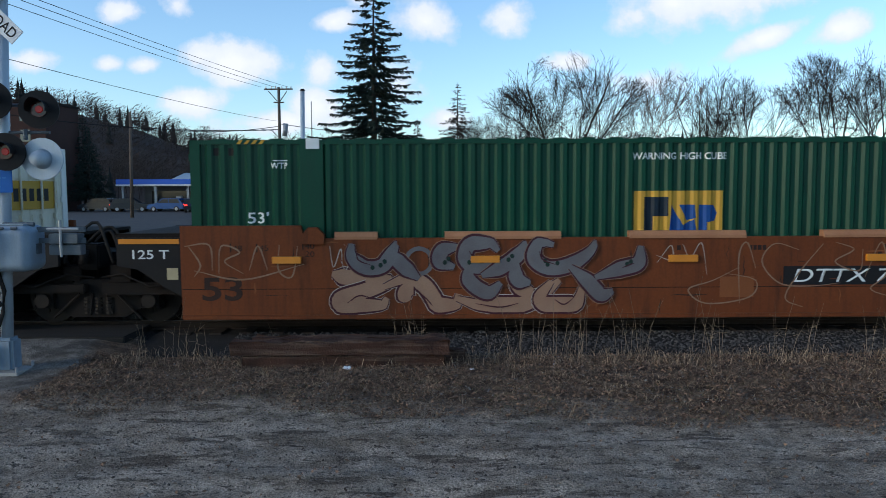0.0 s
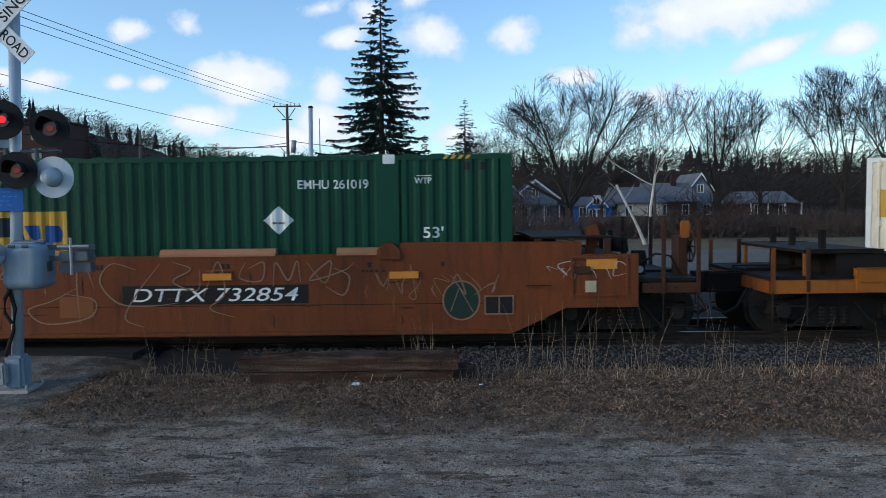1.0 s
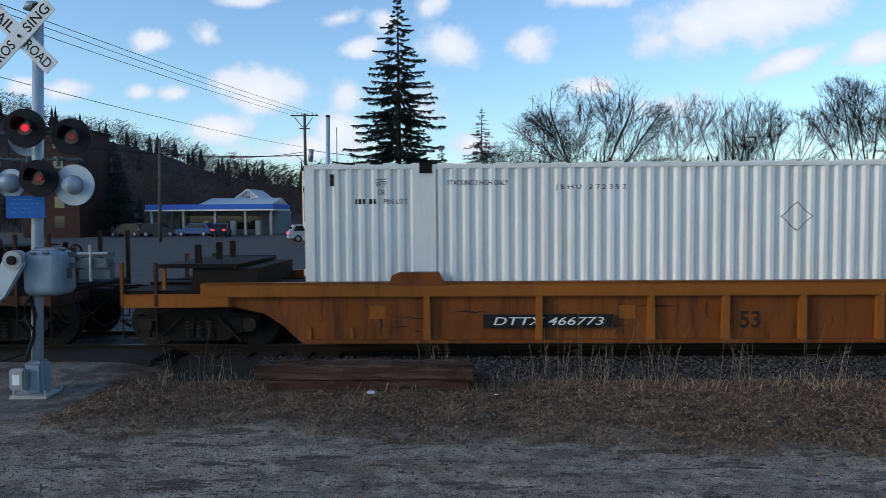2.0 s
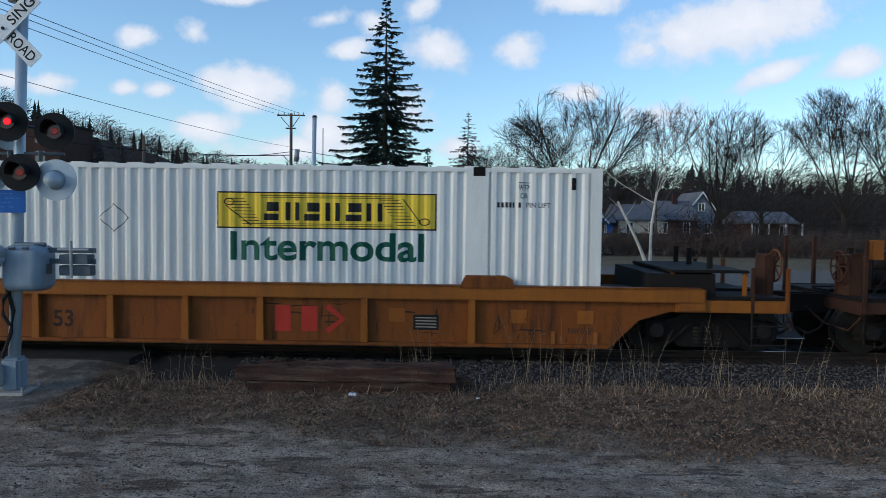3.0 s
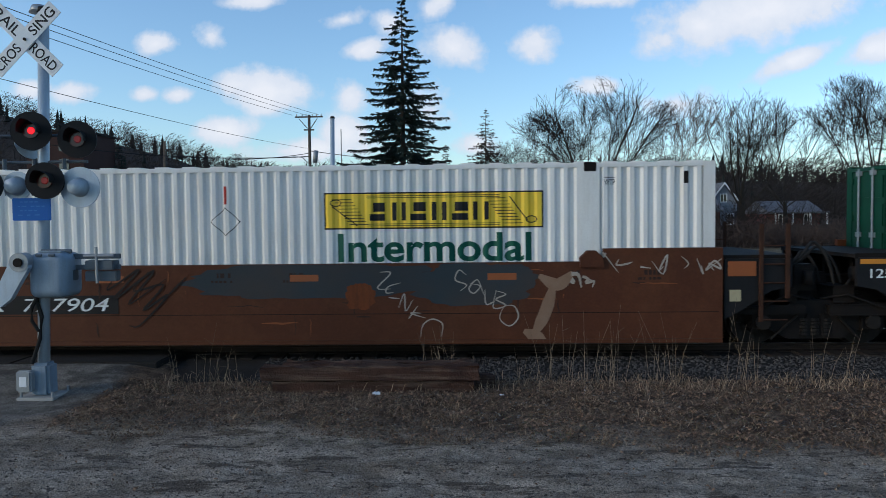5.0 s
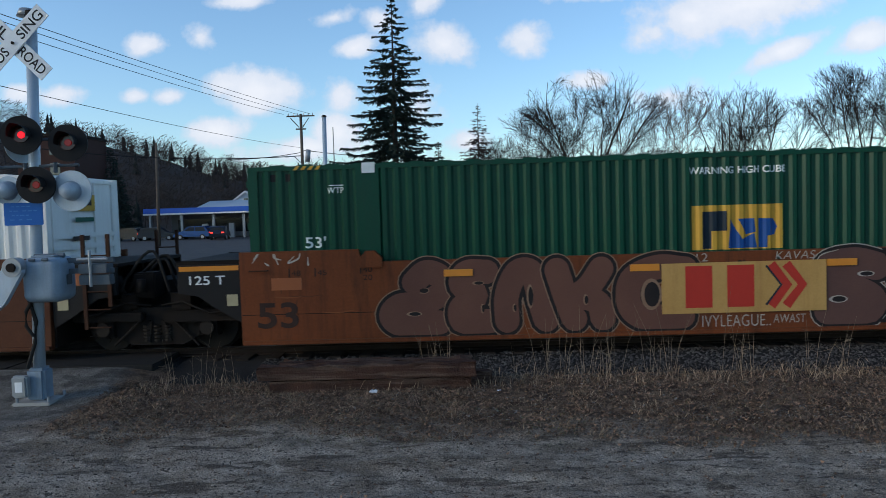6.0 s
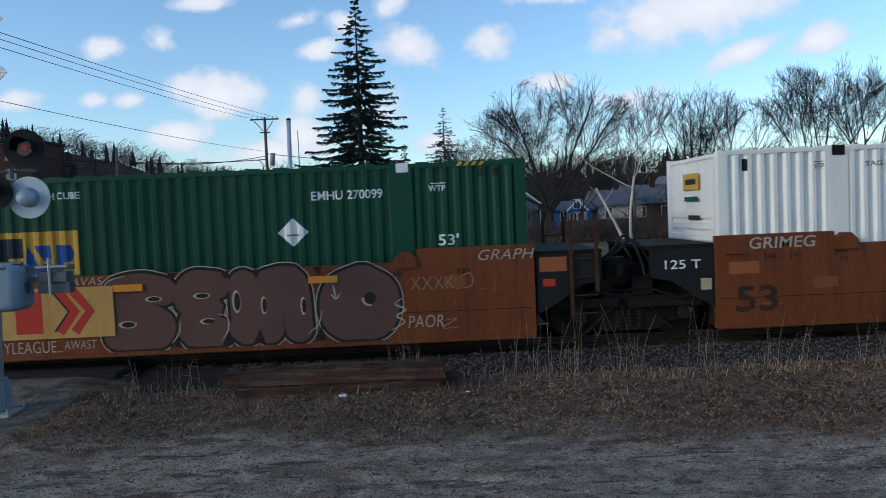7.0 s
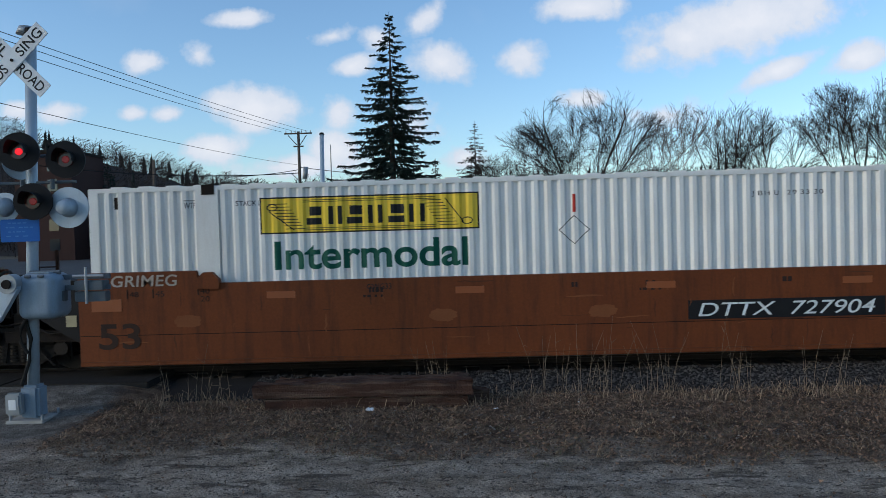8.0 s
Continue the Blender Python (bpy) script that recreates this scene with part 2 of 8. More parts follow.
# Car orange made paler for the guide pads, as if sun struck their tops.
M["padpaint"] = material("sunlit_pad_paint", (0.36, 0.17, 0.085), 0.65, 0, (0.27, 0.115, 0.055), 2.0, 0.8, 0.2)
M["boardtan"] = material("faded_tan_board", (0.46, 0.27, 0.085), 0.6, 0, (0.38, 0.21, 0.06), 1.5, 0.7, 0.12, 0, 40, (0.24, 0.12, 0.04), 0.4, True)
M["plum"] = material("plum_brown_spray", (0.112, 0.055, 0.043), 0.65, 0, (0.082, 0.043, 0.037), 1.2, 0.7, 0.15)
M["plumline"] = material("dark_plum_spray", (0.060, 0.016, 0.024), 0.7, 0, (0.036, 0.012, 0.018), 3, 0.6, 0.2)
M["dotgreen"] = material("dark_green_spray", (0.013, 0.034, 0.026), 0.7, 0, (0.024, 0.030, 0.024), 3, 0.5, 0.2)
M["sprayblack"] = material("black_spray", (0.014, 0.012, 0.012), 0.7, 0, (0.028, 0.019, 0.016), 3, 0.6, 0.2)
M["mauve"] = material("mauve_spray", (0.128, 0.058, 0.040), 0.65, 0, (0.094, 0.042, 0.031), 1.2, 0.7, 0.15)
M["bluegrey"] = material("blue_grey_spray", (0.030, 0.041, 0.048), 0.7, 0, (0.060, 0.044, 0.036), 1.5, 0.7, 0.15)
M["spraywhite"] = material("white_spray", (0.4000, 0.3520, 0.3040), 0.65, 0, (0.2720, 0.2160, 0.1680), 3, 0.7, 0.2)
M["sprayfaint"] = material("faded_spray", (0.2400, 0.1530, 0.1020), 0.65, 0, (0.1920, 0.1020, 0.0574), 3, 0.7, 0.2)
M["bark"] = material("bark", (0.0357, 0.0294, 0.0243), 0.9, 0, (0.0231, 0.0189, 0.0159), 3, 0.7, 0.3, 0.4, 30)
M["twig"] = material("twigs", (0.0248, 0.0192, 0.0159), 0.9, 0, (0.0182, 0.0146, 0.0126), 0.6, 0.8, 0.2)
M["brushtwig"] = material("brush_twigs", (0.088, 0.061, 0.050), 0.9, 0, (0.055, 0.039, 0.033), 0.6, 0.8, 0.2)
M["paletwig"] = material("pale_twigs", (0.1200, 0.1020, 0.0900), 0.9, 0, (0.0780, 0.0630, 0.0540), 0.6, 0.8, 0.2)
M["birch"] = material("birch_bark", (0.52, 0.48, 0.42), 0.8, 0, (0.20, 0.17, 0.15), 2.5, 0.6, 0.3, 0.2, 20)
M["needle"] = material("spruce_needles", (0.016, 0.027, 0.021), 0.8, 0, (0.009, 0.016, 0.014), 1.2, 0.8, 0.25, island=0.4)
M["farneedle"] = material("far_needles", (0.020, 0.025, 0.022), 0.95, 0, (0.015, 0.018, 0.017), 0.1, 0.8, 0.2)
M["fartwig"] = material("far_woods", (0.038, 0.030, 0.027), 0.95, 0, (0.025, 0.021, 0.020), 0.06, 0.9, 0.2, island=0.4)
M["timber"] = material("creosoted_timber", (0.058, 0.027, 0.018), 0.85, 0, (0.022, 0.012, 0.010), 3, 0.9, 0.4, 0.8, 40, (0.185, 0.140, 0.105), 0.45, "x")
M["concrete"] = material("concrete", (0.36, 0.35, 0.33), 0.85, 0, (0.26, 0.25, 0.23), 2.5, 0.7, 0.2, 0.2, 60)
M["stone"] = material("ballast_stone", (0.066, 0.059, 0.053), 0.9, 0, (0.038, 0.032, 0.028), 1.0, 0.8, 0.25, island=0.5)
M["pebble"] = material("pebbles", (0.1700, 0.1496, 0.1292), 0.9, 0, (0.1020, 0.0850, 0.0714), 1.0, 0.8, 0.25, island=0.45)
M["drygrass"] = material("dry_grass", (0.255, 0.182, 0.118), 0.85, 0, (0.128, 0.092, 0.062), 0.8, 0.9, 0.2, island=0.75)
M["stalk"] = material("dry_stalks", (0.205, 0.152, 0.102), 0.85, 0, (0.150, 0.106, 0.068), 2, 0.6, 0.2, island=0.3)
M["greengrass"] = material("green_grass", (0.085, 0.105, 0.035), 0.85, 0, (0.13, 0.11, 0.05), 0.8, 0.8, 0.2, island=0.4)
M["leaf"] = material("fallen_leaves", (0.180, 0.110, 0.070), 0.8, 0, (0.088, 0.056, 0.039), 2, 0.8, 0.2, island=0.6)
M["asphalt"] = material("asphalt", (0.052, 0.053, 0.057), 0.88, 0, (0.078, 0.074, 0.070), 0.5, 0.7, 0.25, 0.3, 60, (0.11, 0.098, 0.085), 0.35, False)
M["rubber"] = material("black_rubber", (0.0176, 0.0168, 0.0160), 0.85, 0, (0.0320, 0.0256, 0.0208), 3, 0.6, 0.25, 0.2, 50)
M["bldgcream"] = material("cream_render", (0.66, 0.53, 0.38), 0.8, 0, (0.58, 0.46, 0.33), 0.3, 0.6, 0.08, 0.05, 10, (0.40, 0.31, 0.23), 0.2, True)
M["bldgwhite"] = material("pale_blue_panel", (0.60, 0.66, 0.72), 0.5, 0, (0.52, 0.58, 0.64), 0.4, 0.5, 0.05)
M["roofgrey"] = material("grey_shingles", (0.13, 0.13, 0.14), 0.85, 0, (0.09, 0.09, 0.10), 0.8, 0.7, 0.2, 0.2, 12)
M["sidinggrey"] = material("grey_siding", (0.20, 0.215, 0.245), 0.7, 0, (0.165, 0.18, 0.205), 0.5, 0.6, 0.1)
M["sidingblue"] = material("bright_blue_siding", (0.03, 0.16, 0.52), 0.6, 0, (0.03, 0.13, 0.42), 0.5, 0.6, 0.1)
M["sidingcream"] = material("cream_siding", (0.55, 0.46, 0.38), 0.7, 0, (0.46, 0.38, 0.31), 0.5, 0.6, 0.1)
M["sidingred"] = material("dark_red_siding", (0.11, 0.04, 0.035), 0.75, 0, (0.08, 0.035, 0.03), 0.5, 0.6, 0.1)
M["brick"] = material("dark_brick", (0.048, 0.024, 0.020), 0.85, 0, (0.034, 0.019, 0.017), 0.6, 0.7, 0.2)
M["trim"] = material("white_trim", (0.72, 0.72, 0.72), 0.6, 0, None, 2, 0.2, 0.05)
M["snowroof"] = material("white_roof", (0.4200, 0.4440, 0.4800), 0.6, 0, (0.3600, 0.3840, 0.4200), 0.5, 0.4, 0.05)
M["canopyblue"] = material("canopy_blue", (0.015, 0.10, 0.50), 0.45, 0, (0.015, 0.08, 0.40), 0.6, 0.5, 0.05)
M["wood"] = material("weathered_pole_wood", (0.1120, 0.0875, 0.0700), 0.9, 0, (0.0700, 0.0560, 0.0455), 2, 0.7, 0.25, 0.2, 20)
M["carpaint"] = material("grey_blue_car_paint", (0.17, 0.22, 0.27), 0.25, 0.3, (0.14, 0.19, 0.23), 1, 0.3, 0.03)
M["cardark"] = material("dark_car_paint", (0.02, 0.025, 0.035), 0.25, 0.2, None, 1, 0.3, 0.03)
M["carblue"] = material("blue_car_paint", (0.02, 0.07, 0.22), 0.25, 0.3, None, 1, 0.3, 0.03)
M["carwhite"] = material("white_car_paint", (0.4760, 0.4900, 0.5040), 0.25, 0.0, None, 1, 0.3, 0.03)
M["glass"] = material("dark_window_glass", (0.02, 0.025, 0.03), 0.08, 0.0, (0.03, 0.035, 0.045), 2, 0.4, 0.02, spec=0.8)
M["litter"] = material("white_litter", (0.72, 0.73, 0.75), 0.6, 0, None, 8, 0.2, 0.05)
M["lensdark"] = material("dark_red_lens", (0.05, 0.004, 0.004), 0.15, 0, None, 8, 0.2, 0.05)
M["lamplit"] = glow("lit_red_lens", (1.0, 0.006, 0.016), 1.3, (0.1, 0.0, 0.0))
M["lampdim"] = glow("dim_red_lens", (1.0, 0.012, 0.012), 0.10, (0.06, 0.004, 0.004))
M["taillight"] = glow("tail_light", (1.0, 0.05, 0.03), 2.0)
M["railrust"] = material("dark_rail_steel", (0.030, 0.020, 0.015), 0.8, 0.1, (0.018, 0.013, 0.011), 3.0, 0.7, 0.3)
M["railhead"] = material("polished_rail_head", (0.10, 0.095, 0.09), 0.35, 0.8, None, 5, 0.3, 0.1)
M["darktie"] = material("tarred_sleeper", (0.022, 0.016, 0.013), 0.9, 0, (0.034, 0.026, 0.02), 2, 0.8, 0.3)
M["signline"] = material("pale_sign_lines", (0.05, 0.19, 0.47), 0.5)
M["clod"] = material("earth_crumbs", (0.085, 0.068, 0.054), 0.95, 0, (0.05, 0.04, 0.032), 2, 0.8, 0.25, island=0.5)
M["fenceboard"] = material("dark_fence_boards", (0.055, 0.045, 0.038), 0.9, 0, (0.035, 0.03, 0.026), 1.5, 0.8, 0.3)
M["weight"] = material("dull_steel_weight", (0.10, 0.12, 0.14), 0.6, 0.2, (0.07, 0.08, 0.09), 5, 0.6, 0.2)
# Darker copy of the ballast stone, with the shade under the cars painted in.
M["shaded_bedstone"] = material("shade_dark_ballast", (0.0238, 0.0205, 0.0180), 0.95, 0, (0.0154, 0.0132, 0.0118), 3.0, 0.8, 0.4, 0.4, 40)
M["wire"] = material("black_cable", (0.015, 0.015, 0.017), 0.6)

# ---- mesh helpers ----


def box(bm, x0, x1, y0, y1, z0, z1, bevel=0.0):
    r = bmesh.ops.create_cube(bm, size=1.0)
    for v in r["verts"]:
        v.co = Vector(((x0 + x1) / 2 + v.co.x * (x1 - x0), (y0 + y1) / 2 + v.co.y * (y1 - y0), (z0 + z1) / 2 + v.co.z * (z1 - z0)))
    if bevel:
        edges = list({e for v in r["verts"] for e in v.link_edges})
        bmesh.ops.bevel(bm, geom=edges, offset=bevel, segments=2, affect="EDGES")
    return bm


def rod(bm, a, b, r0, r1=None, sides=10):
    """A tapered round bar from a to b."""
    a, b = Vector(a), Vector(b)
    d = b - a
    m = Matrix.Translation((a + b) / 2) @ d.to_track_quat("Z", "Y").to_matrix().to_4x4()
    bmesh.ops.create_cone(bm, cap_ends=True, segments=sides, radius1=r0, radius2=r0 if r1 is None else r1, depth=d.length, matrix=m)
    return bm


def tube(bm, pts, r, sides=8):
    """A bent pipe through points."""
    pts = [Vector(p) for p in pts]
    rings = []
    for i, p in enumerate(pts):
        d = (pts[min(i + 1, len(pts) - 1)] - pts[max(i - 1, 0)]).normalized()
        q = d.to_track_quat("Z", "Y")
        rings.append([bm.verts.new(p + q @ Vector((r * math.cos(2 * math.pi * k / sides), r * math.sin(2 * math.pi * k / sides), 0))) for k in range(sides)])
    for a, b in zip(rings, rings[1:]):
        for k in range(sides):
            bm.faces.new((a[k], a[(k + 1) % sides], b[(k + 1) % sides], b[k]))
    bm.faces.new(rings[0][::-1])
    bm.faces.new(rings[-1])
    return bm


def plate(bm, outline, y0, y1):
    """A plate whose outline lies in x and z, between two y."""
    a = [bm.verts.new((x, y0, z)) for x, z in outline]
    b = [bm.verts.new((x, y1, z)) for x, z in outline]
    n = len(outline)
    bm.faces.new(a)
    bm.faces.new(b[::-1])
    for i in range(n):
        bm.faces.new((a[i], b[i], b[(i + 1) % n], a[(i + 1) % n]))
    bmesh.ops.recalc_face_normals(bm, faces=bm.faces)
    return bm


def prism(bm, outline, x0, x1):
    """A bar whose outline lies in y and z, between two x."""
    a = [bm.verts.new((x0, y, z)) for y, z in outline]
    b = [bm.verts.new((x1, y, z)) for y, z in outline]
    n = len(outline)
    bm.faces.new(a)
    bm.faces.new(b[::-1])
    for i in range(n):
        bm.faces.new((a[i], b[i], b[(i + 1) % n], a[(i + 1) % n]))
    bmesh.ops.recalc_face_normals(bm, faces=bm.faces)
    return bm


def slab(bm, outline, z0, z1):
    """A slab whose outline lies in x and y."""
    a = [bm.verts.new((x, y, z0)) for x, y in outline]
    b = [bm.verts.new((x, y, z1)) for x, y in outline]
    n = len(outline)
    bm.faces.new(a)
    bm.faces.new(b[::-1])
    for i in range(n):
        bm.faces.new((a[i], b[i], b[(i + 1) % n], a[(i + 1) % n]))
    bmesh.ops.recalc_face_normals(bm, faces=bm.faces)
    return bm


def smooth_path(pts, steps=6):
    """A rounded line through control points."""
    p = [Vector((*q, 0)) for q in pts]
    p = [2 * p[0] - p[1]] + p + [2 * p[-1] - p[-2]]
    out = []
    for i in range(1, len(p) - 2):
        for k in range(steps):
            t = k / steps
            out.append(0.5 * (2 * p[i] + (p[i + 1] - p[i - 1]) * t + (2 * p[i - 1] - 5 * p[i] + 4 * p[i + 1] - p[i + 2]) * t * t + (3 * p[i] - p[i - 1] - 3 * p[i + 1] + p[i + 2]) * t ** 3))
    out.append(p[-2])
    return [(q.x, q.y) for q in out]


def ribbon(bm, pts, width, y, taper=True):
    """A flat painted stroke along points (x, z), at depth y, facing -y."""
    n = len(pts)
    left, right = [], []
    for i, (x, z) in enumerate(pts):
        a, b = pts[max(i - 1, 0)], pts[min(i + 1, n - 1)]
        d = Vector((b[0] - a[0], b[1] - a[1]))
        if d.length < 1e-6:
            d = Vector((1, 0))
        d.normalize()
        w = width / 2 * (1 if not taper else min(1.0, 0.35 + 2.2 * min(i, n - 1 - i) / n))
        left.append(bm.verts.new((x - d.y * w, y - 1.5e-5 * i, z + d.x * w)))
        right.append(bm.verts.new((x + d.y * w, y - 1.5e-5 * i, z - d.x * w)))
    for i in range(n - 1):
        bm.faces.new((right[i], right[i + 1], left[i + 1], left[i]))
    return bm


def disc(bm, x, z, rx, rz, y, n=28, power=2.0):
    vs = []
    for k in range(n):
        a = 2 * math.pi * k / n
        c, s = math.cos(a), math.sin(a)
        vs.append(bm.verts.new((x + rx * math.copysign(abs(c) ** (2 / power), c), y, z + rz * math.copysign(abs(s) ** (2 / power), s))))
    bm.faces.new(vs)
    return bm


def part(name, bm, mat, parent=None, label="", smooth=False):
    """Links a bmesh as one mesh object, under a thing or a part."""
    me = bpy.data.meshes.new(name)
    bm.to_mesh(me)
    bm.free()
    return mesh_part(name, me, mat, parent, label, smooth)


def mesh_part(name, me, mat, parent=None, label="", smooth=False):
    if not me.materials:
        me.materials.append(M[mat])
    if smooth:
        me.polygons.foreach_set("use_smooth", [True] * len(me.polygons))
    ob = new(name, me)
    if parent:
        ob.parent = parent
    if label:
        ob["label"] = label
    return ob


def raw(name, verts, faces, mat, parent=None, label=""):
    me = bpy.data.meshes.new(name)
    me.from_pydata(verts, [], faces)
    me.update()
    return mesh_part(name, me, mat, parent, label)


def B():
    return bmesh.new()


def letters(text, size, shear=0.0, bold=0.0, spacing=1.0):
    """A bmesh of flat lettering in x and z, facing -y, from the origin to the right."""
    cu = bpy.data.curves.new("lettering", "FONT")
    cu.body, cu.size, cu.shear, cu.offset, cu.space_character = text, size, shear, bold, spacing
    ob = bpy.data.objects.new("lettering", cu)
    scene.collection.objects.link(ob)
    me = bpy.data.meshes.new_from_object(ob)
    bm = bmesh.new()
    bm.from_mesh(me)
    bpy.data.objects.remove(ob)
    bpy.data.curves.remove(cu)
    bpy.data.meshes.remove(me)
    bm.transform(Matrix.Rotation(radians(90), 4, "X"))
    return bm


def fit_letters(text, x0, x1, z0, z1, y, shear=0.0, bold=0.0, spacing=1.0):
    """Lettering stretched to a box in x and z at depth y."""
    bm = letters(text, 1.0, shear, bold, spacing)
    xs, zs = [v.co.x for v in bm.verts], [v.co.z for v in bm.verts]
    a, b, c, d = min(xs), max(xs), min(zs), max(zs)
    for v in bm.verts:
        v.co = Vector((x0 + (v.co.x - a) / (b - a) * (x1 - x0), y, z0 + (v.co.z - c) / (d - c) * (z1 - z0)))
    return bm

# ---- the train: containers ----
HALF, FLOOR, TOP = 8.08, 0.45, 3.33
PITCH, DEEP = 0.2165, 0.042


def rib_edges(x0, x1, flat=0.30, slope=0.20):
    """Places along a corrugated side where its section turns, with the depth there."""
    out, k = [], math.floor(x0 / PITCH) - 1
    while k * PITCH < x1 + PITCH:
        for f, d in ((0, 0.0), (flat, 0.0), (flat + slope, DEEP), (1 - slope, DEEP)):
            out.append((k * PITCH + f * PITCH, d))
        k += 1
    return out


def rib_depth(x):
    f = (x / PITCH) % 1.0
    if f < 0.30:
        return 0.0
    if f < 0.50:
        return DEEP * (f - 0.30) / 0.20
    if f < 0.80:
        return DEEP
    return DEEP * (1 - f) / 0.20


def corrugated(x0, x1, z0, z1, y, sign=1):
    """A corrugated sheet from x0 to x1; sign 1 sinks its ribs towards +y."""
    xs = [(x0, rib_depth(x0))] + [(x, d) for x, d in rib_edges(x0, x1) if x0 + 1e-4 < x < x1 - 1e-4] + [(x1, rib_depth(x1))]
    bm = B()
    low = [bm.verts.new((x, y + sign * d, z0)) for x, d in xs]
    high = [bm.verts.new((x, y + sign * d, z1)) for x, d in xs]
    for i in range(len(xs) - 1):
        f = (low[i], low[i + 1], high[i + 1], high[i])
        bm.faces.new(f if sign > 0 else f[::-1])
    return bm


def on_ribs(bm, y=BOX, lift=0.004):
    """Lays flat paint onto the corrugated near side."""
    xs = [v.co.x for v in bm.verts]
    for x, _ in rib_edges(min(xs), max(xs)):
        if min(xs) < x < max(xs):
            bmesh.ops.bisect_plane(bm, geom=bm.verts[:] + bm.edges[:] + bm.faces[:], plane_co=(x, 0, 0), plane_no=(1, 0, 0))
    for v in bm.verts:
        v.co.y = y + rib_depth(v.co.x) - lift
    return bm


def sheet(x0, x1, z0, z1, y=0.0):
    bm = B()
    bm.faces.new([bm.verts.new(p) for p in ((x0, y, z0), (x1, y, z0), (x1, y, z1), (x0, y, z1))])
    return bm


SHARED = {}


def shared(key, make):
    if key not in SHARED:
        bm = make()
        me = bpy.data.meshes.new(key)
        bm.to_mesh(me)
        bm.free()
        SHARED[key] = me
    return SHARED[key]


def container(paint, label, doors_left=True):
    """A 53-foot high-cube container; its posts stand two metres in from the ends."""
    c = tagged(new("shipping_container"), label, "container", "containers on the train")
    q = paint
    plain = 1 if paint == "white" else 0
    for k, (x0, x1) in enumerate(((-HALF + 0.16, -6.22), (-5.90, 5.90), (6.22, HALF - 0.16))):
        mesh_part("side_panel", shared(f"{q}_near{k}", lambda: corrugated(x0, x1, 0.60, 3.26, BOX)), q, c)
        mesh_part("side_panel", shared(f"{q}_far{k}", lambda: corrugated(x0, x1, 0.60, 3.26, -BOX, -1)), q, c)
    for sx in (-1, 1):
        for sy in (-1, 1):
            def corner():
                bm = box(B(), sx * HALF, sx * (HALF - 0.17), sy * 1.305, sy * 1.14, FLOOR, TOP, 0.008)
                return bm
            mesh_part("corner_post", shared(f"{q}_corner{sx}{sy}", corner), q, c)

            def post():
                return box(B(), sx * 5.90, sx * 6.22, sy * 1.308, sy * 1.20, FLOOR, TOP - 0.02, 0.006)
            mesh_part("lift_post", shared(f"{q}_post{sx}{sy}", post), q, c)

            def casting():
                bm = box(B(), sx * 5.96, sx * 6.16, sy * 1.318, sy * 1.14, TOP - 0.14, TOP + 0.012, 0.008)
                rod(bm, (sx * 6.06, sy * 1.322, TOP - 0.05), (sx * 6.06, sy * 1.30, TOP - 0.05), 0.025, None, 12)
                return bm
            mesh_part("corner_casting", shared(f"{q}_cast{sx}{sy}", casting), "dark" if plain else "letterwhite", c, "dark steel lifting casting" if plain else "white painted lifting casting")
    for sy in (-1, 1):
        mesh_part("top_rail", shared(f"{q}_top{sy}", lambda: box(B(), -HALF, HALF, sy * 1.303, sy * 1.22, 3.255, TOP, 0.006)), q, c)
        mesh_part("bottom_rail", shared(f"{q}_low{sy}", lambda: box(B(), -HALF, HALF, sy * 1.303, sy * 1.18, FLOOR, 0.61, 0.006)), q, c)

    def roof():
        bm = box(B(), -HALF, HALF, -1.22, 1.22, 3.24, 3.30)
        for i in range(34):
            x = -7.7 + i * 0.466
            box(bm, x, x + 0.23, -1.285, 1.285, 3.30, 3.352)
        return bm
    mesh_part("roof", shared(f"{q}_roof", roof), q, c)
    mesh_part("floor_plate", shared(f"{q}_floor", lambda: box(B(), -HALF + 0.05, HALF - 0.05, -1.2, 1.2, FLOOR + 0.01, FLOOR + 0.14)), "dark", c)
    # closed end with level ribs
    e = 1 if doors_left else -1

    def front():
        bm = box(B(), e * (HALF - 0.06), e * (HALF - 0.03), -1.15, 1.15, 0.5, 3.27)
        return bm
    wall = mesh_part("front_wall", shared(f"{q}_front{e}", front), q, c)
    for i in range(9):
        z = 0.62 + i * 0.20
        mesh_part("wall_rib", shared(f"{q}_rib{e}{i}", lambda: box(B(), e * (HALF - 0.03), e * (HALF + 0.005), -1.10, 1.10, z, z + 0.10, 0.006)), q, wall)
    for i, y in enumerate((-1.12, 0.35, 1.06)):
        mesh_part("wall_stile", shared(f"{q}_stile{e}{i}", lambda: box(B(), e * (HALF - 0.03), e * (HALF + 0.008), y, y + 0.06, 0.5, 3.27)), q, wall)
    # doors with lock rods
    for sy in (-1, 1):
        def leaf():
            bm = box(B(), -e * (HALF - 0.05), -e * (HALF - 0.02), sy * 1.15, sy * 0.01, 0.55, 3.22, 0.004)
            for i in range(5):
                z = 0.66 + i * 0.52
                box(bm, -e * (HALF - 0.02), -e * (HALF - 0.002), sy * 1.10, sy * 0.06, z, z + 0.38, 0.006)
            return bm
        d = mesh_part("door", shared(f"{q}_door{e}{sy}", leaf), "doorwhite" if plain else q, c)
        for y in (0.34, 0.82):
            def bar():
                bm = rod(B(), (-e * (HALF + 0.03), sy * y, 0.5), (-e * (HALF + 0.03), sy * y, 3.28), 0.02, None, 8)
                for z in (0.6, 1.2, 2.0, 3.15):
                    box(bm, -e * (HALF - 0.01), -e * (HALF + 0.055), sy * y - 0.06, sy * y + 0.06, z, z + 0.09)
                return bm
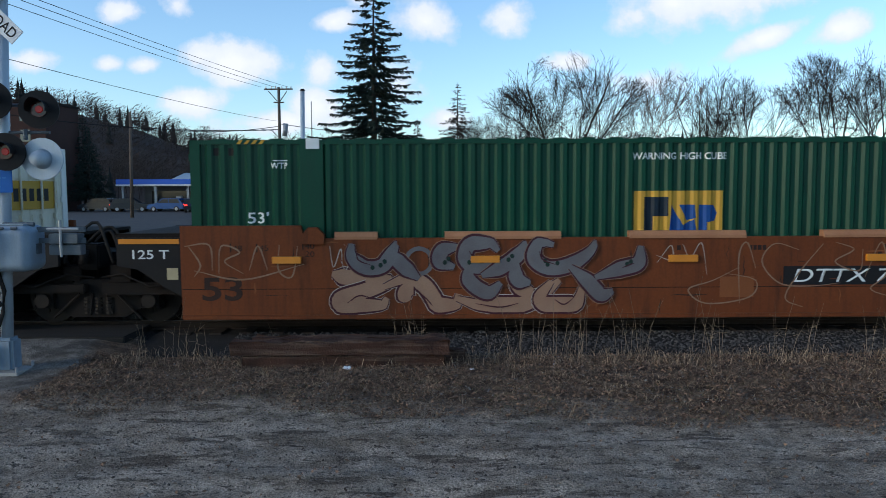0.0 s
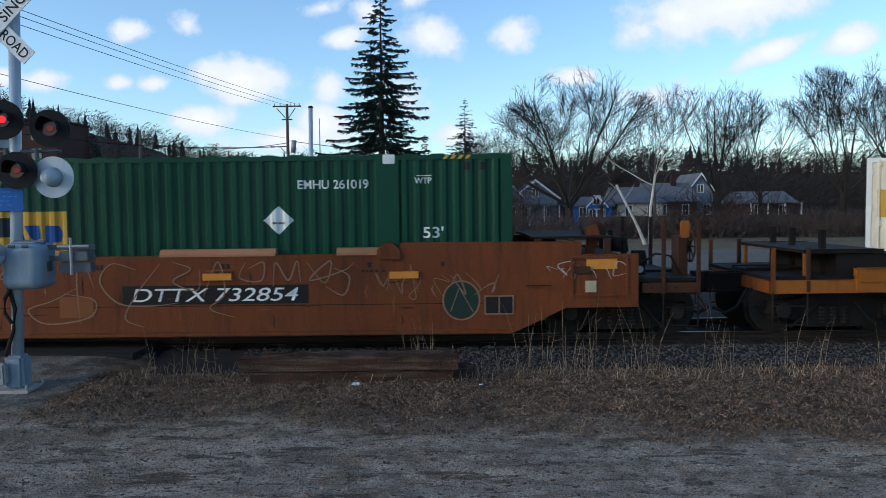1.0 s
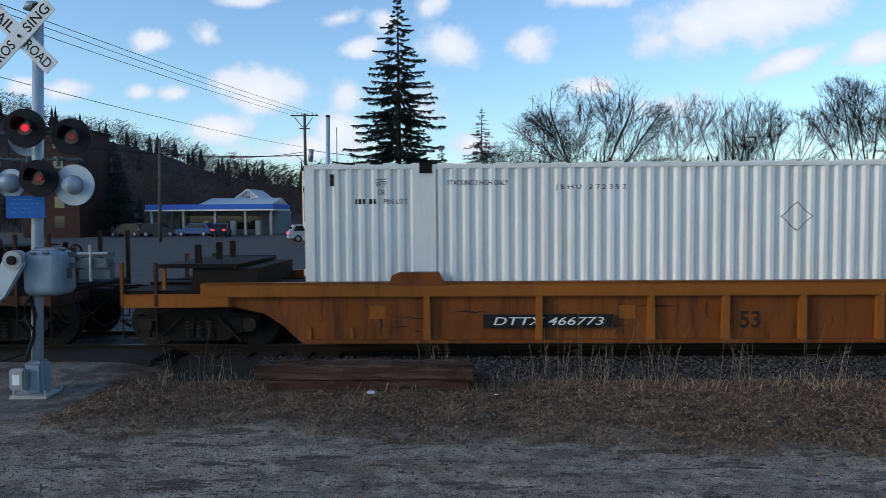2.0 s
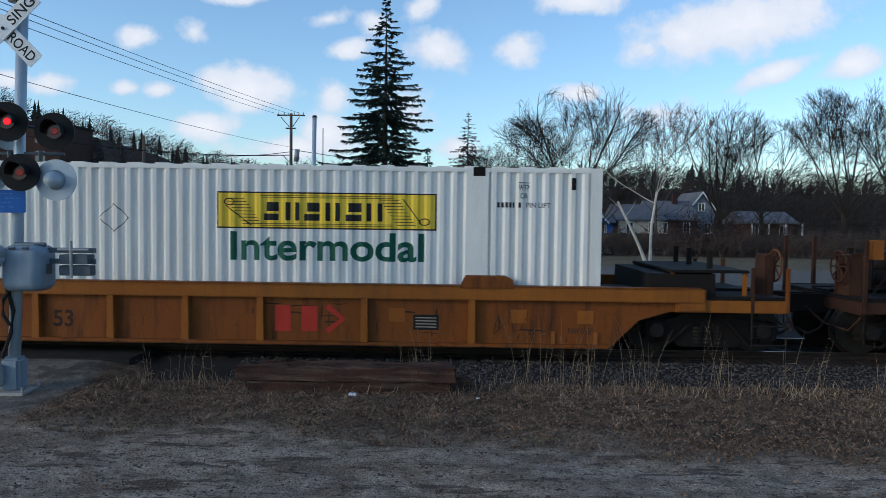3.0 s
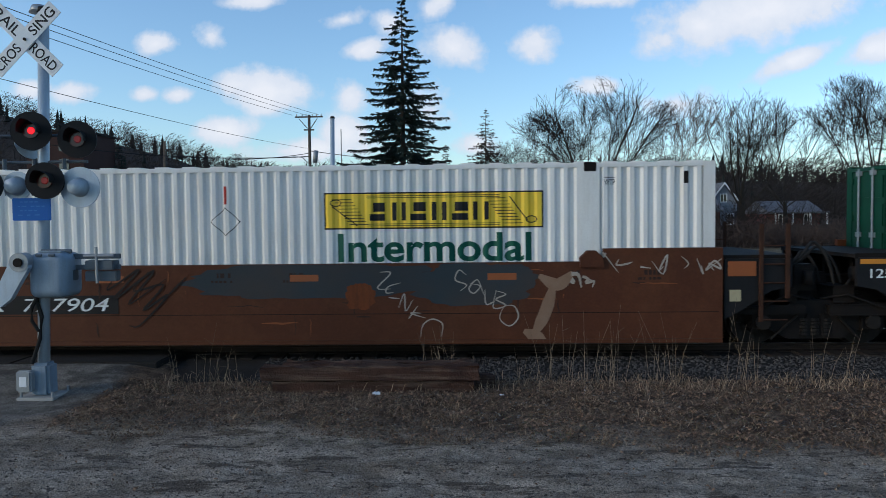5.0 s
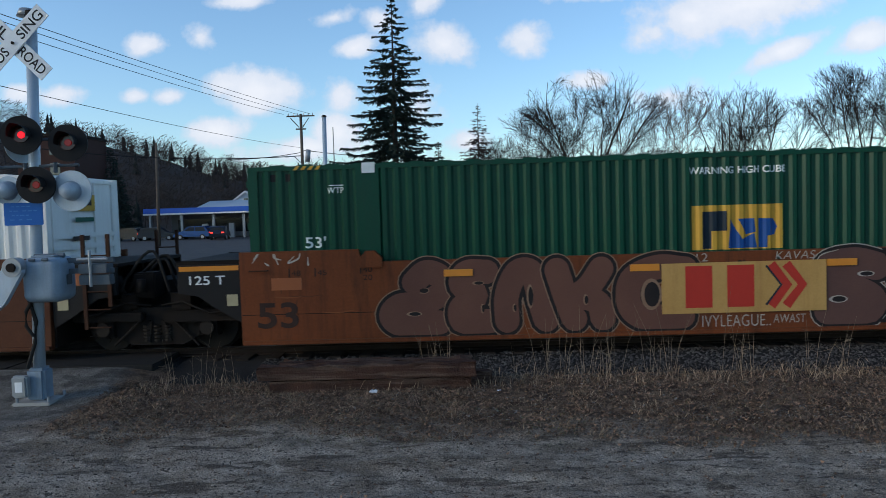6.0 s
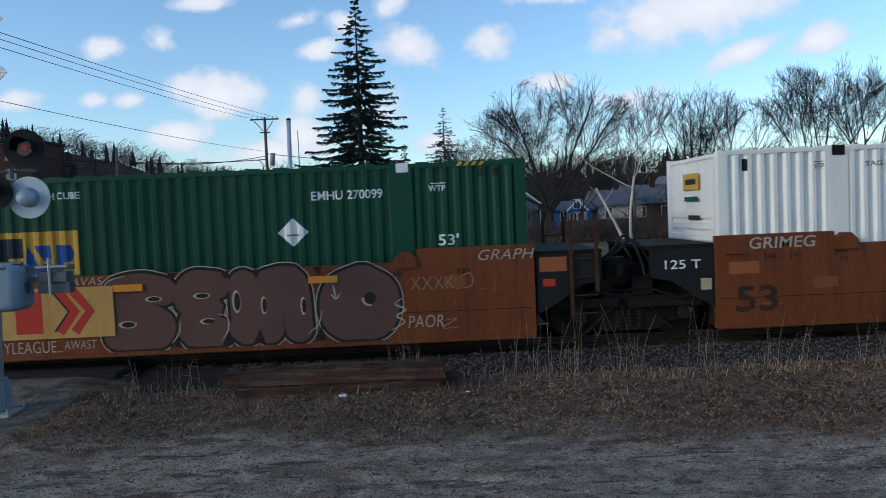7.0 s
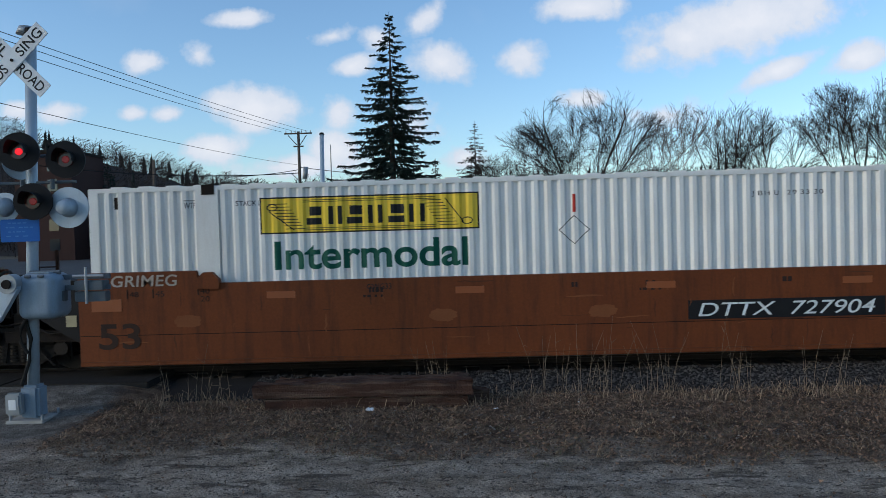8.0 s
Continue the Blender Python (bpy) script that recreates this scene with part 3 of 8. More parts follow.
            mesh_part("lock_rod", shared(f"{q}_rod{e}{sy}{y}", bar), "galv" if not plain else "doorwhite", d, "steel lock rod")
        for z in (0.75, 1.5, 2.3, 3.0):
            mesh_part("hinge", shared(f"{q}_hinge{e}{sy}{z}", lambda: box(B(), -e * (HALF - 0.02), -e * (HALF + 0.03), sy * 1.25, sy * 1.05, z, z + 0.10, 0.005)), q, d)
    return c


def paint_on(c, name, bm, mat, label=""):
    return part(name, on_ribs(bm), mat, c, label)


def bars(x0, x1, z0, z1, seed, gap=0.35):
    """Small unreadable writing as short bars."""
    rnd, bm, x = random.Random(seed), B(), x0
    while x < x1 - 0.03:
        w = rnd.uniform(0.03, 0.07)
        r = sheet(x, min(x + w, x1), z0, z1)
        me = bpy.data.meshes.new("tmp")
        r.to_mesh(me)
        r.free()
        bm.from_mesh(me)
        bpy.data.meshes.remove(me)
        x += w + (0.06 if rnd.random() < gap else 0.02)
    return bm


def diamond(x, z, r):
    bm = B()
    bm.faces.new([bm.verts.new(p) for p in ((x, 0, z - r), (x + r * 1.08, 0, z), (x, 0, z + r), (x - r * 1.08, 0, z))])
    return bm


def green_container(number, label, flip=1):
    c = container("green", label, True)
    for sx in (-1, 1):
        x = -6.62 if sx < 0 else 6.62
        paint_on(c, "lettering", fit_letters("WTP", x - 0.14, x + 0.14, 2.86, 2.96, 0, 0, 0.01), "letterwhite", "white lift letters")
        paint_on(c, "mark", sheet(x - 0.10, x + 0.14, 2.985, 3.0), "letterwhite", "white bar mark")
        x = -6.98 if sx < 0 else 6.78
        paint_on(c, "lettering", fit_letters("53'", x - 0.17, x + 0.17, 1.96, 2.15, 0, 0, 0.01), "letterwhite", "white length number")

        def hazard():
            bm = B()
            for i in range(4):
                x0 = sx * (6.95 + i * 0.12)
                vs = [bm.verts.new(p) for p in ((x0, -1.309, 3.262), (x0 + 0.06, -1.309, 3.262), (x0 + 0.11, -1.309, 3.325), (x0 + 0.05, -1.309, 3.325))]
                bm.faces.new(vs)
            return bm
        mesh_part("hazard_stripes", shared(f"hazard{sx}", hazard), "logoyellow", c, "yellow hazard stripes")
        for k in range(2):
            paint_on(c, "vent", sheet(sx * 7.5 + k * 0.25 - 0.2, sx * 7.5 + k * 0.25 - 0.11, 3.08, 3.2), "blackpaint", "small dark vent")
    paint_on(c, "lettering", fit_letters("WARNING HIGH CUBE", -0.80, 0.76, 2.985, 3.10, 0, 0, 0.012), "letterwhite", "white warning letters")
    paint_on(c, "lettering", fit_letters(number, 4.55, 5.72, 2.79, 2.94, 0, 0, 0.012), "letterwhite", "white container number")
    paint_on(c, "placard", diamond(4.22, 2.28, 0.235), "letterwhite", "white diamond placard")
    paint_on(c, "placard_mark", sheet(4.12, 4.32, 2.22, 2.25), "sprayfaint", "small bar on the placard")
    # owner's badge as plain shapes
    paint_on(c, "badge", sheet(-0.76, 0.70, 1.74, 2.47), "logoyellow", "yellow badge panel with dark and blue shapes")

    def on_badge(outline, mat):
        bm = B()
        bm.faces.new([bm.verts.new((x, 0, z)) for x, z in outline])
        part("badge_shape", on_ribs(bm, BOX, 0.008), mat, c)
    on_badge([(-0.60, 1.76), (-0.45, 1.76), (-0.45, 2.05), (-0.20, 2.05), (-0.20, 2.37), (-0.60, 2.37)], "logonavy")
    on_badge([(-0.18, 1.76), (0.28, 1.76), (0.24, 2.00), (0.05, 1.90), (-0.14, 2.24)], "logoblue")
    on_badge([(-0.02, 2.24), (0.12, 1.98), (0.26, 2.02), (0.24, 2.24)], "logoblue")
    on_badge([(0.32, 1.76), (0.45, 1.76), (0.45, 1.95), (0.58, 1.97), (0.62, 2.10), (0.56, 2.23), (0.32, 2.24)], "logoblue")
    # marks on the closed end
    part("end_placard", sheet_x(HALF + 0.012, -0.75, -0.35, 2.0, 2.4, True), "letterwhite", c, "white diamond placard on the end")
    part("end_panel", sheet_x(HALF + 0.012, -0.35, 0.35, 2.55, 2.95), "sprayfaint", c, "pale panel on the end")
    return c


def sheet_x(x, y0, y1, z0, z1, turned=False):
    """A flat mark on an end wall, facing along x."""
    bm = B()
    if turned:
        ym, zm = (y0 + y1) / 2, (z0 + z1) / 2
        ps = ((x, ym, z0), (x, y1, zm), (x, ym, z1), (x, y0, zm))
    else:
        ps = ((x, y0, z0), (x, y1, z0), (x, y1, z1), (x, y0, z1))
    bm.faces.new([bm.verts.new(p) for p in ps])
    return bm


def white_container(number, label, badge_x, number_x, doors_left, red_mark, seed, z_int=1.75, stack="STACKING 3 HIGH ONLY", stack_x=-5.2, up=0.0, lift_notes=False):
    c = container("white", label, doors_left)
    e = 1 if doors_left else -1
    for sx in (-1, 1):
        x = sx * 6.9 + (0.1 if sx < 0 else -0.1)
        xw = x if lift_notes else x + 0.42 * (1 if sx < 0 else -1)
        paint_on(c, "lettering", fit_letters("WTP", xw - 0.09, xw + 0.09, 2.96, 3.06, 0, 0, 0.006), "ink", "black lift letters")
        paint_on(c, "mark", sheet(xw - 0.09, xw + 0.09, 3.085, 3.097), "ink", "black bar mark")
        if lift_notes:
            paint_on(c, "lettering", fit_letters("OR", x - 0.06, x + 0.07, 2.83, 2.92, 0, 0, 0.006), "ink", "black lift letters")
            paint_on(c, "small_writing", bars(x - 0.44, x - 0.04, 2.68, 2.765, seed + sx), "ink", "small black line of writing")
            paint_on(c, "lettering", fit_letters("PIN LIFT", x + 0.04, x + 0.44, 2.68, 2.765, 0, 0, 0.004), "ink", "small black letters")
        paint_on(c, "mark", sheet(sx * 7.62 - 0.04, sx * 7.62 + 0.04, 2.98, 3.18), "dark", "small dark vent plate")
    paint_on(c, "lettering", fit_letters(stack, stack_x - 0.5, stack_x + 0.5, 2.98, 3.065, 0, 0, 0.004), "ink", "black stacking letters")
    paint_on(c, "lettering", fit_letters(number, number_x - 0.58, number_x + 0.58, 2.88, 2.98, 0, 0, 0.0, 1.5), "ink", "black container number")
    paint_on(c, "placard", diamond(0.0, 2.43, 0.24), "ink", "diamond placard edge")
    bm = diamond(0.0, 2.43, 0.222)
    part("placard", on_ribs(bm, BOX, 0.007), "white", c, "white diamond placard")
    if red_mark:
        paint_on(c, "mark", sheet(-0.02, 0.03, 2.72, 3.02), "red", "red upright bar")
    # owner's panel as plain shapes
    x = badge_x
    paint_on(c, "badge", sheet(x - 1.82, x + 1.82, 2.28 + up, 2.89 + up), "ink", "")
    part("badge", on_ribs(sheet(x - 1.795, x + 1.795, 2.305 + up, 2.865 + up), BOX, 0.007), "panelyellow", c, "yellow badge panel with black block shapes")
    cuts = [-1.05, -0.80, -0.68, -0.45, -0.38, -0.12, -0.02, 0.22, 0.31, 0.58, 0.66, 0.92]
    for i in range(0, 12, 2):
        x0, x1 = x + cuts[i], x + cuts[i + 1]
        z0, z1 = 2.42 + up, 2.72 + up
        w = 0.075
        bm = B()
        shapes = [(x0, x0 + w, z0, z1), (x1 - w, x1, z0, z1)] if i % 4 else [(x0, x1, z0, z0 + 0.11), (x0 + 0.05, x1, z0 + 0.15, z1)]
        for a, b2, c0, c1 in shapes:
            bm.faces.new([bm.verts.new(p) for p in ((a, 0, c0), (b2, 0, c0), (b2, 0, c1), (a, 0, c1))])
        part("badge_shape", on_ribs(bm, BOX, 0.011), "ink", c)
    # scroll lines at both sides of the panel
    for sx in (-1, 1):
        bm = B()
        for k in range(9):
            z = 2.36 + up + k * 0.052
            xa = x + (-1.52 if sx < 0 else 1.02) + (0.28 - k * 0.035 if sx < 0 else 0.30 - k * 0.035)
            ribbon(bm, [(xa - 0.16, z), (xa + 0.16, z)], 0.012, 0, False)
        loop = [(x + sx * 1.62 + 0.09 * math.cos(a * 0.7), (2.72 if sx < 0 else 2.42) + up + 0.055 * math.sin(a * 0.7)) for a in range(10)]
        ribbon(bm, loop, 0.018, 0, False)
        ribbon(bm, [(x + sx * 1.62 - 0.06, (2.66 if sx < 0 else 2.40) + up), (x + sx * 1.62 + 0.36 * (1 if sx < 0 else -1), (2.34 if sx < 0 else 2.80) + up)], 0.018, 0, False)
        part("badge_lines", on_ribs(bm, BOX, 0.011), "ink", c)
    ribs = B()
    for z in (2.335, 2.365, 2.80, 2.83):
        ribbon(ribs, [(x - 1.1, z + up), (x + 1.1, z + up)], 0.010, 0, False)
    part("badge_lines", on_ribs(ribs, BOX, 0.011), "ink", c)
    paint_on(c, "lettering", fit_letters("Intermodal", x - 1.60, x + 1.62, z_int, z_int + 0.48, 0, 0, 0.022), "textgreen", "bold green word on the side")
    # label on the closed end
    part("end_badge", sheet_x(e * (HALF + 0.014), -0.45, 0.35, 2.72, 3.02), "logoyellow", c, "yellow badge on the end wall")
    bm = sheet_x(e * (HALF + 0.018), -0.32, 0.22, 2.82, 2.92)
    part("end_badge_bar", bm, "ink", c)
    bm = sheet_x(e * (HALF + 0.018), -0.38, 0.28, 2.52, 2.60)
    part("end_word_bar", bm, "textgreen", c)
    part("end_number_bar", sheet_x(e * (HALF + 0.018), -0.50, 0.10, 2.18, 2.26), "ink", c)
    # badge on the doors
    part("door_badge", sheet_x(-e * (HALF + 0.006), -0.95, 0.92, 2.18, 2.70), "logoyellow", c, "yellow badge on the doors")
    for k in range(5):
        y = -0.55 + k * 0.25
        part("door_badge_bar", sheet_x(-e * (HALF + 0.010), y, y + 0.16, 2.33, 2.56), "ink", c)
    part("door_writing", sheet_x(-e * (HALF + 0.004), -0.95, -0.55, 1.2, 1.55), "sprayfaint", c)
    return c


# ---- the train: well cars ----
SILL, LOW = 1.72, 0.40


def wheelset(parent, x, far=True):
    bm = B()
    for sy in (-1, 1):
        rod(bm, (0, sy * 0.68, 0), (0, sy * 0.82, 0), 0.42, 0.42, 28)
        rod(bm, (0, sy * 0.655, 0), (0, sy * 0.69, 0), 0.46, 0.46, 28)
        rod(bm, (0, sy * 0.82, 0), (0, sy * 1.06, 0), 0.09, 0.09, 12)
        for k in range(3):
            a = 2 * math.pi * k / 3
            rod(bm, (0.26 * math.cos(a), sy * 0.80, 0.26 * math.sin(a)), (0.26 * math.cos(a), sy * 0.835, 0.26 * math.sin(a)), 0.06, 0.05, 8)
    rod(bm, (0, -0.7, 0), (0, 0.7, 0), 0.08, 0.08, 12)
    if "wheelset" not in SHARED:
        me = bpy.data.meshes.new("wheelset")
        bm.to_mesh(me)
        SHARED["wheelset"] = me
    bm.free()
    w = mesh_part("wheelset", SHARED["wheelset"], "steel", parent, "worn steel wheels on an axle")
    w.matrix_basis = pose(x, 0, 0.67)
    return w


def truck(parent, x):
    """A three-piece truck at x with two wheelsets."""
    def frame_mesh():
        bm = B()
        for sy in (-1, 1):
            y0, y1 = sy * 0.92, sy * 1.10
            plate(bm, [(-1.10, 0.60), (-0.98, 0.80), (-0.55, 0.86), (-0.35, 1.02), (0.35, 1.02), (0.55, 0.86), (0.98, 0.80), (1.10, 0.60), (0.80, 0.58), (0.45, 0.38), (-0.45, 0.38), (-0.80, 0.58)], y0, y1)
            for s in (-1, 1):
                box(bm, s * 0.89 - 0.16, s * 0.89 + 0.16, sy * 0.96, sy * 1.16, 0.54, 0.80, 0.02)
        box(bm, -0.2, 0.2, -1.0, 1.0, 0.60, 0.86, 0.02)
        box(bm, -0.05, 0.05, -1.0, 1.0, 0.36, 0.42)
        return bm

    def springs():
        bm = B()
        for dx in (-0.18, 0.0, 0.18):
            for k in range(5):
                rod(bm, (dx, 0, 0.44 + k * 0.06), (dx, 0, 0.475 + k * 0.06), 0.075, 0.075, 10)
        return bm

    def wedge():
        return plate(B(), [(-0.06, 0.44), (0.06, 0.44), (0.03, 0.82), (-0.03, 0.82)], -0.05, 0.05)
    f = mesh_part("truck_frame", shared("truck_frame", frame_mesh), "dark", parent, "dark cast steel truck frame")
    f.matrix_basis = pose(x, 0, 0)
    for sy in (-1, 1):
        s = mesh_part("spring_nest", shared("springs", springs), "steel", f, "dark coil springs")
        s.matrix_basis = pose(0, sy * 1.07, 0)
        for sx in (-1, 1):
            w = mesh_part("friction_wedge", shared("wedge", wedge), "dark", f)
            w.matrix_basis = pose(sx * 0.30, sy * 1.08, 0, 0, sx * -14, 0)
            c = mesh_part("bearing_cap", shared("bearing_cap", lambda: rod(B(), (0, -0.05, 0), (0, 0.05, 0), 0.12, 0.10, 18)), "steel", f, "round bearing end cap")
            c.matrix_basis = pose(sx * 0.89, sy * 1.19, 0.67)
    for sx in (-1, 1):
        lever = mesh_part("brake_lever", shared("truck_lever", lambda: rod(B(), (-0.22, 0, -0.2), (0.22, 0, 0.2), 0.020, None, 6)), "steel", f)
        lever.matrix_basis = pose(sx * 0.52, -1.14, 0.58, 0, 0 if sx < 0 else 90, 0)
    return [wheelset(parent, x - 0.89), wheelset(parent, x + 0.89)]


def side_outline(left, right):
    """The outline of a car's side from end to end, in x and z."""
    pts = []
    if left == "outer":
        pts += [(-10.05, 1.0), (-10.05, 1.76), (-9.1, 1.76), (-9.1, 1.92), (-6.25, 1.92), (-6.2, SILL)]
    else:
        pts += [(-8.22, LOW), (-8.22, 1.93), (-6.25, 1.93), (-6.2, SILL)]
    if right == "outer":
        pts += [(6.2, SILL), (6.25, 1.90), (9.2, 1.88), (9.2, 1.67), (10.13, 1.67), (10.13, 0.80), (8.95, 0.80), (8.1, LOW)]
    else:
        pts += [(6.2, SILL), (6.25, 1.93), (8.16, 1.93), (8.16, LOW)]
    if left == "outer":
        pts += [(-8.4, LOW), (-9.45, 0.80), (-10.05, 0.80)]
    return pts


def smooth_hose(x, y, top, reach):
    """An arch of hose from x over its reach, sagging at both feet."""
    return [(x + reach * k / 12, y + 0.05 * math.sin(k), 1.30 + (top - 1.30) * math.sin(math.pi * k / 12) ** 0.7 * (1 - 0.25 * math.sin(2 * math.pi * k / 12))) for k in range(13)]


def inter_end(car, s, body, tall, strip=True, placard=True):
    """The end by which a unit shares a truck with its neighbour."""
    for sy in (-1, 1):
        ps = [(s * 8.2, 0.75), (s * 8.2, 1.74), (s * 9.28, 1.74), (s * 9.28, 1.28), (s * 8.95, 1.22), (s * 8.55, 0.95)]
        part("end_panel", plate(B(), ps, sy * 1.44, sy * 1.36), "blackpaint", car, "black end panel with a slanting lower edge")
        if strip or s > 0:
            part("reflector", box(B(), s * 8.25, s * (9.24 if s < 0 else 8.70), sy * 1.445, sy * 1.452, 1.64 if s < 0 else 1.46, 1.72 if s < 0 else 1.70), "reflector" if s < 0 else "dullreflector", car, "amber reflector strip")
        if placard:
            part("placard", box(B(), s * 8.28, s * 8.46, sy * 1.445, sy * 1.45, 1.05, 1.24), "placard", car, "pale placard")
    part("end_deck", box(B(), s * 8.1, s * 9.3, -1.40, 1.40, 1.74, 1.80, 0.01), "dark", car, "dark steel end deck")
    part("end_sill", box(B(), s * 8.1, s * 9.7, -0.35, 0.35, 0.95, 1.35, 0.02), "dark", car)
    part("side_bearing", box(B(), s * 9.2, s * 9.5, -1.15, 1.15, 1.0, 1.25, 0.02), "dark", car)
    if s > 0:
        part("articulation_casting", prism(B(), [(-0.62, 0.86), (-0.50, 1.44), (0.50, 1.44), (0.62, 0.86)], 9.25, 10.25), "dark", car, "dark cast articulation joint")
        part("joint_box", box(B(), 9.42, 9.80, -1.12, -0.70, 1.18, 1.62, 0.03), "dark", car, "dark valve box at the joint")
        for k, (y, top, reach) in enumerate(((-1.15, 1.92, 0.85), (-0.95, 1.84, 1.0), (-0.7, 1.76, 0.7))):
            part("brake_hose", tube(B(), smooth_hose(9.22 + 0.06 * k, y, top, reach), 0.026, 7), "rubber", car, "looped black brake hose")
        part("brake_valve", rod(B(), (9.62, -1.25, 1.30), (9.62, -1.25, 1.52), 0.09, 0.07, 12), "dark", car, "dark brake valve", True)
    for y in (-1.25, -0.5, 0.5, 1.25):
        part("bracket", box(B(), s * 8.6, s * 8.9, y - 0.05, y + 0.05, 1.30, 1.74), "dark", car)
    for y in ((-1.475, 1.475) if tall else ()):
        bm = B()
        for x in (8.77, 9.19):
            box(bm, s * x - 0.03, s * x + 0.03, y - 0.02, y + 0.02, 0.72 if x < 9 else 1.1, 2.30)
        for k in range(5):
            rod(bm, (s * 8.77, y, 0.75 + k * 0.30), (s * 9.19, y, 0.75 + k * 0.30), 0.013, None, 6)
        part("ladder", bm, "rust", car, "rusty steel ladder")
    part("brake_beam", box(B(), s * 8.4, s * 9.6, -1.25, -1.1, 0.80, 0.95, 0.02), "dark", car)
    part("brake_cylinder", rod(B(), (s * 8.5, -1.0, 1.45), (s * 9.15, -1.0, 1.45), 0.13, 0.13, 14), "dark", car, "dark brake cylinder", True)
    part("pipe", tube(B(), [(s * 8.2, -1.3, 1.0), (s * 8.8, -1.32, 0.92), (s * 9.3, -1.2, 1.12), (s * 9.7, -1.1, 1.05)], 0.020), "dark", car)
    bm = tube(B(), [(s * 8.9, -0.9, 1.7), (s * 9.2, -0.95, 1.25), (s * 9.55, -0.7, 0.95), (s * 9.75, -0.4, 1.1)], 0.03)
    part("air_hose", bm, "rubber", car, "black rubber air hose")


def frame_bars(x0, x1, z0, z1):
    """A flat rectangular frame standing proud of a car's side."""
    a, b = min(x0, x1), max(x0, x1)
    bm = B()
    for p, q, r, t in ((a, b, z0, z0 + 0.04), (a, b, z1 - 0.04, z1), (a, a + 0.04, z0 + 0.04, z1 - 0.04), (b - 0.04, b, z0 + 0.04, z1 - 0.04)):
        box(bm, p, q, -1.505, -1.478, r, t)
    return bm


def outer_end(car, s, body, post_mat, tall=2.22, brake=True):
    """The end with platform, posts, brake gear and coupler."""
    part("centre_sill", box(B(), s * 8.0, s * 11.1, -0.32, 0.32, 0.85, 1.30, 0.02), "dark", car, "dark centre sill")
    part("platform", box(B(), s * 9.2, s * 11.15, -1.42, 1.42, 1.20, 1.26, 0.01), "dark", car, "dark grating platform")
    part("end_beam", box(B(), s * 10.95, s * 11.14, -1.37, 1.37, 0.98, 1.19, 0.01), post_mat, car)
    for sy in (-1, 1):
        if tall > 2:
            part("corner_plate", box(B(), s * 10.2, s * 11.16, sy * 1.45, sy * 1.38, 1.02, 1.19, 0.008), post_mat, car)
            for x in (10.35, 10.75):
                part("rivet", rod(B(), (s * x, sy * 1.462, 1.11), (s * x, sy * 1.44, 1.11), 0.018, None, 8), "dark", car)
        for x in (10.55, 11.12):
            bm = box(B(), s * x - 0.03, s * x + 0.03, sy * 1.47, sy * 1.41, 1.005, tall, 0.008)
            part("corner_post", bm, post_mat if x > 11 else "rust", car, "upright steel end post")
        bm = B()
        for x in (10.55, 11.12):
            rod(bm, (s * x, sy * 1.44, 0.45), (s * x, sy * 1.44, 1.05), 0.013, None, 8)
        for z in (0.47, 0.78):
            rod(bm, (s * 10.55, sy * 1.44, z), (s * 11.12, sy * 1.44, z), 0.013, None, 8)
        part("step", bm, "steel" if post_mat != "rust" else "dark", car, "steel step below the platform")
    for y in (-0.9, 0.2, 1.0):
        part("deck_post", box(B(), s * 10.0, s * 10.08, y, y + 0.08, 1.2, 2.0, 0.008), "dark", car)
    # raised hood over the truck
    part("hood", prism(B(), [(-1.3, 1.26), (-1.25, 1.62), (1.25, 1.62), (1.3, 1.26)], s * 8.9, s * 10.0), "dark", car, "dark steel hood over the truck")
    if tall > 2:
        bm = rod(B(), (s * 9.55, -0.9, 2.02), (s * 9.55, -0.45, 2.02), 0.17, 0.17, 18)
        part("air_reservoir", bm, "rust", car, "rusty round air reservoir", True)
        part("brake_lever", plate(B(), [(s * 9.35, 1.6), (s * 9.50, 1.6), (s * 9.62, 1.95), (s * 9.55, 2.15), (s * 9.42, 2.1)], -0.95, -0.88), body, car)
    part("coupler", box(B(), s * 11.0, s * 11.72, -0.16, 0.16, 0.92, 1.18, 0.04), "dark", car, "dark steel coupler")
    part("coupler_knuckle", rod(B(), (s * 11.62, 0.05, 0.86), (s * 11.62, 0.05, 1.24), 0.15, 0.15, 12), "dark", car)
    part("air_hose", tube(B(), [(s * 11.1, -0.35, 0.95), (s * 11.3, -0.38, 0.62), (s * 11.5, -0.36, 0.52), (s * 11.7, -0.3, 0.62)], 0.03), "rubber", car, "black rubber air hose")
    if not brake:
        return
    bm = B()
    ring = [(s * 11.2, -0.75 + 0.27 * math.cos(a * math.pi / 12), 1.75 + 0.27 * math.sin(a * math.pi / 12)) for a in range(25)]
    tube(bm, ring, 0.018, 6)
    for k in range(4):
        a = k * math.pi / 4
        rod(bm, (s * 11.2, -0.75 - 0.27 * math.cos(a), 1.75 - 0.27 * math.sin(a)), (s * 11.2, -0.75 + 0.27 * math.cos(a), 1.75 + 0.27 * math.sin(a)), 0.014, None, 6)
    rod(bm, (s * 11.0, -0.75, 1.75), (s * 11.2, -0.75, 1.75), 0.04, None, 8)
    part("brake_wheel", bm, post_mat, car, "hand brake wheel")
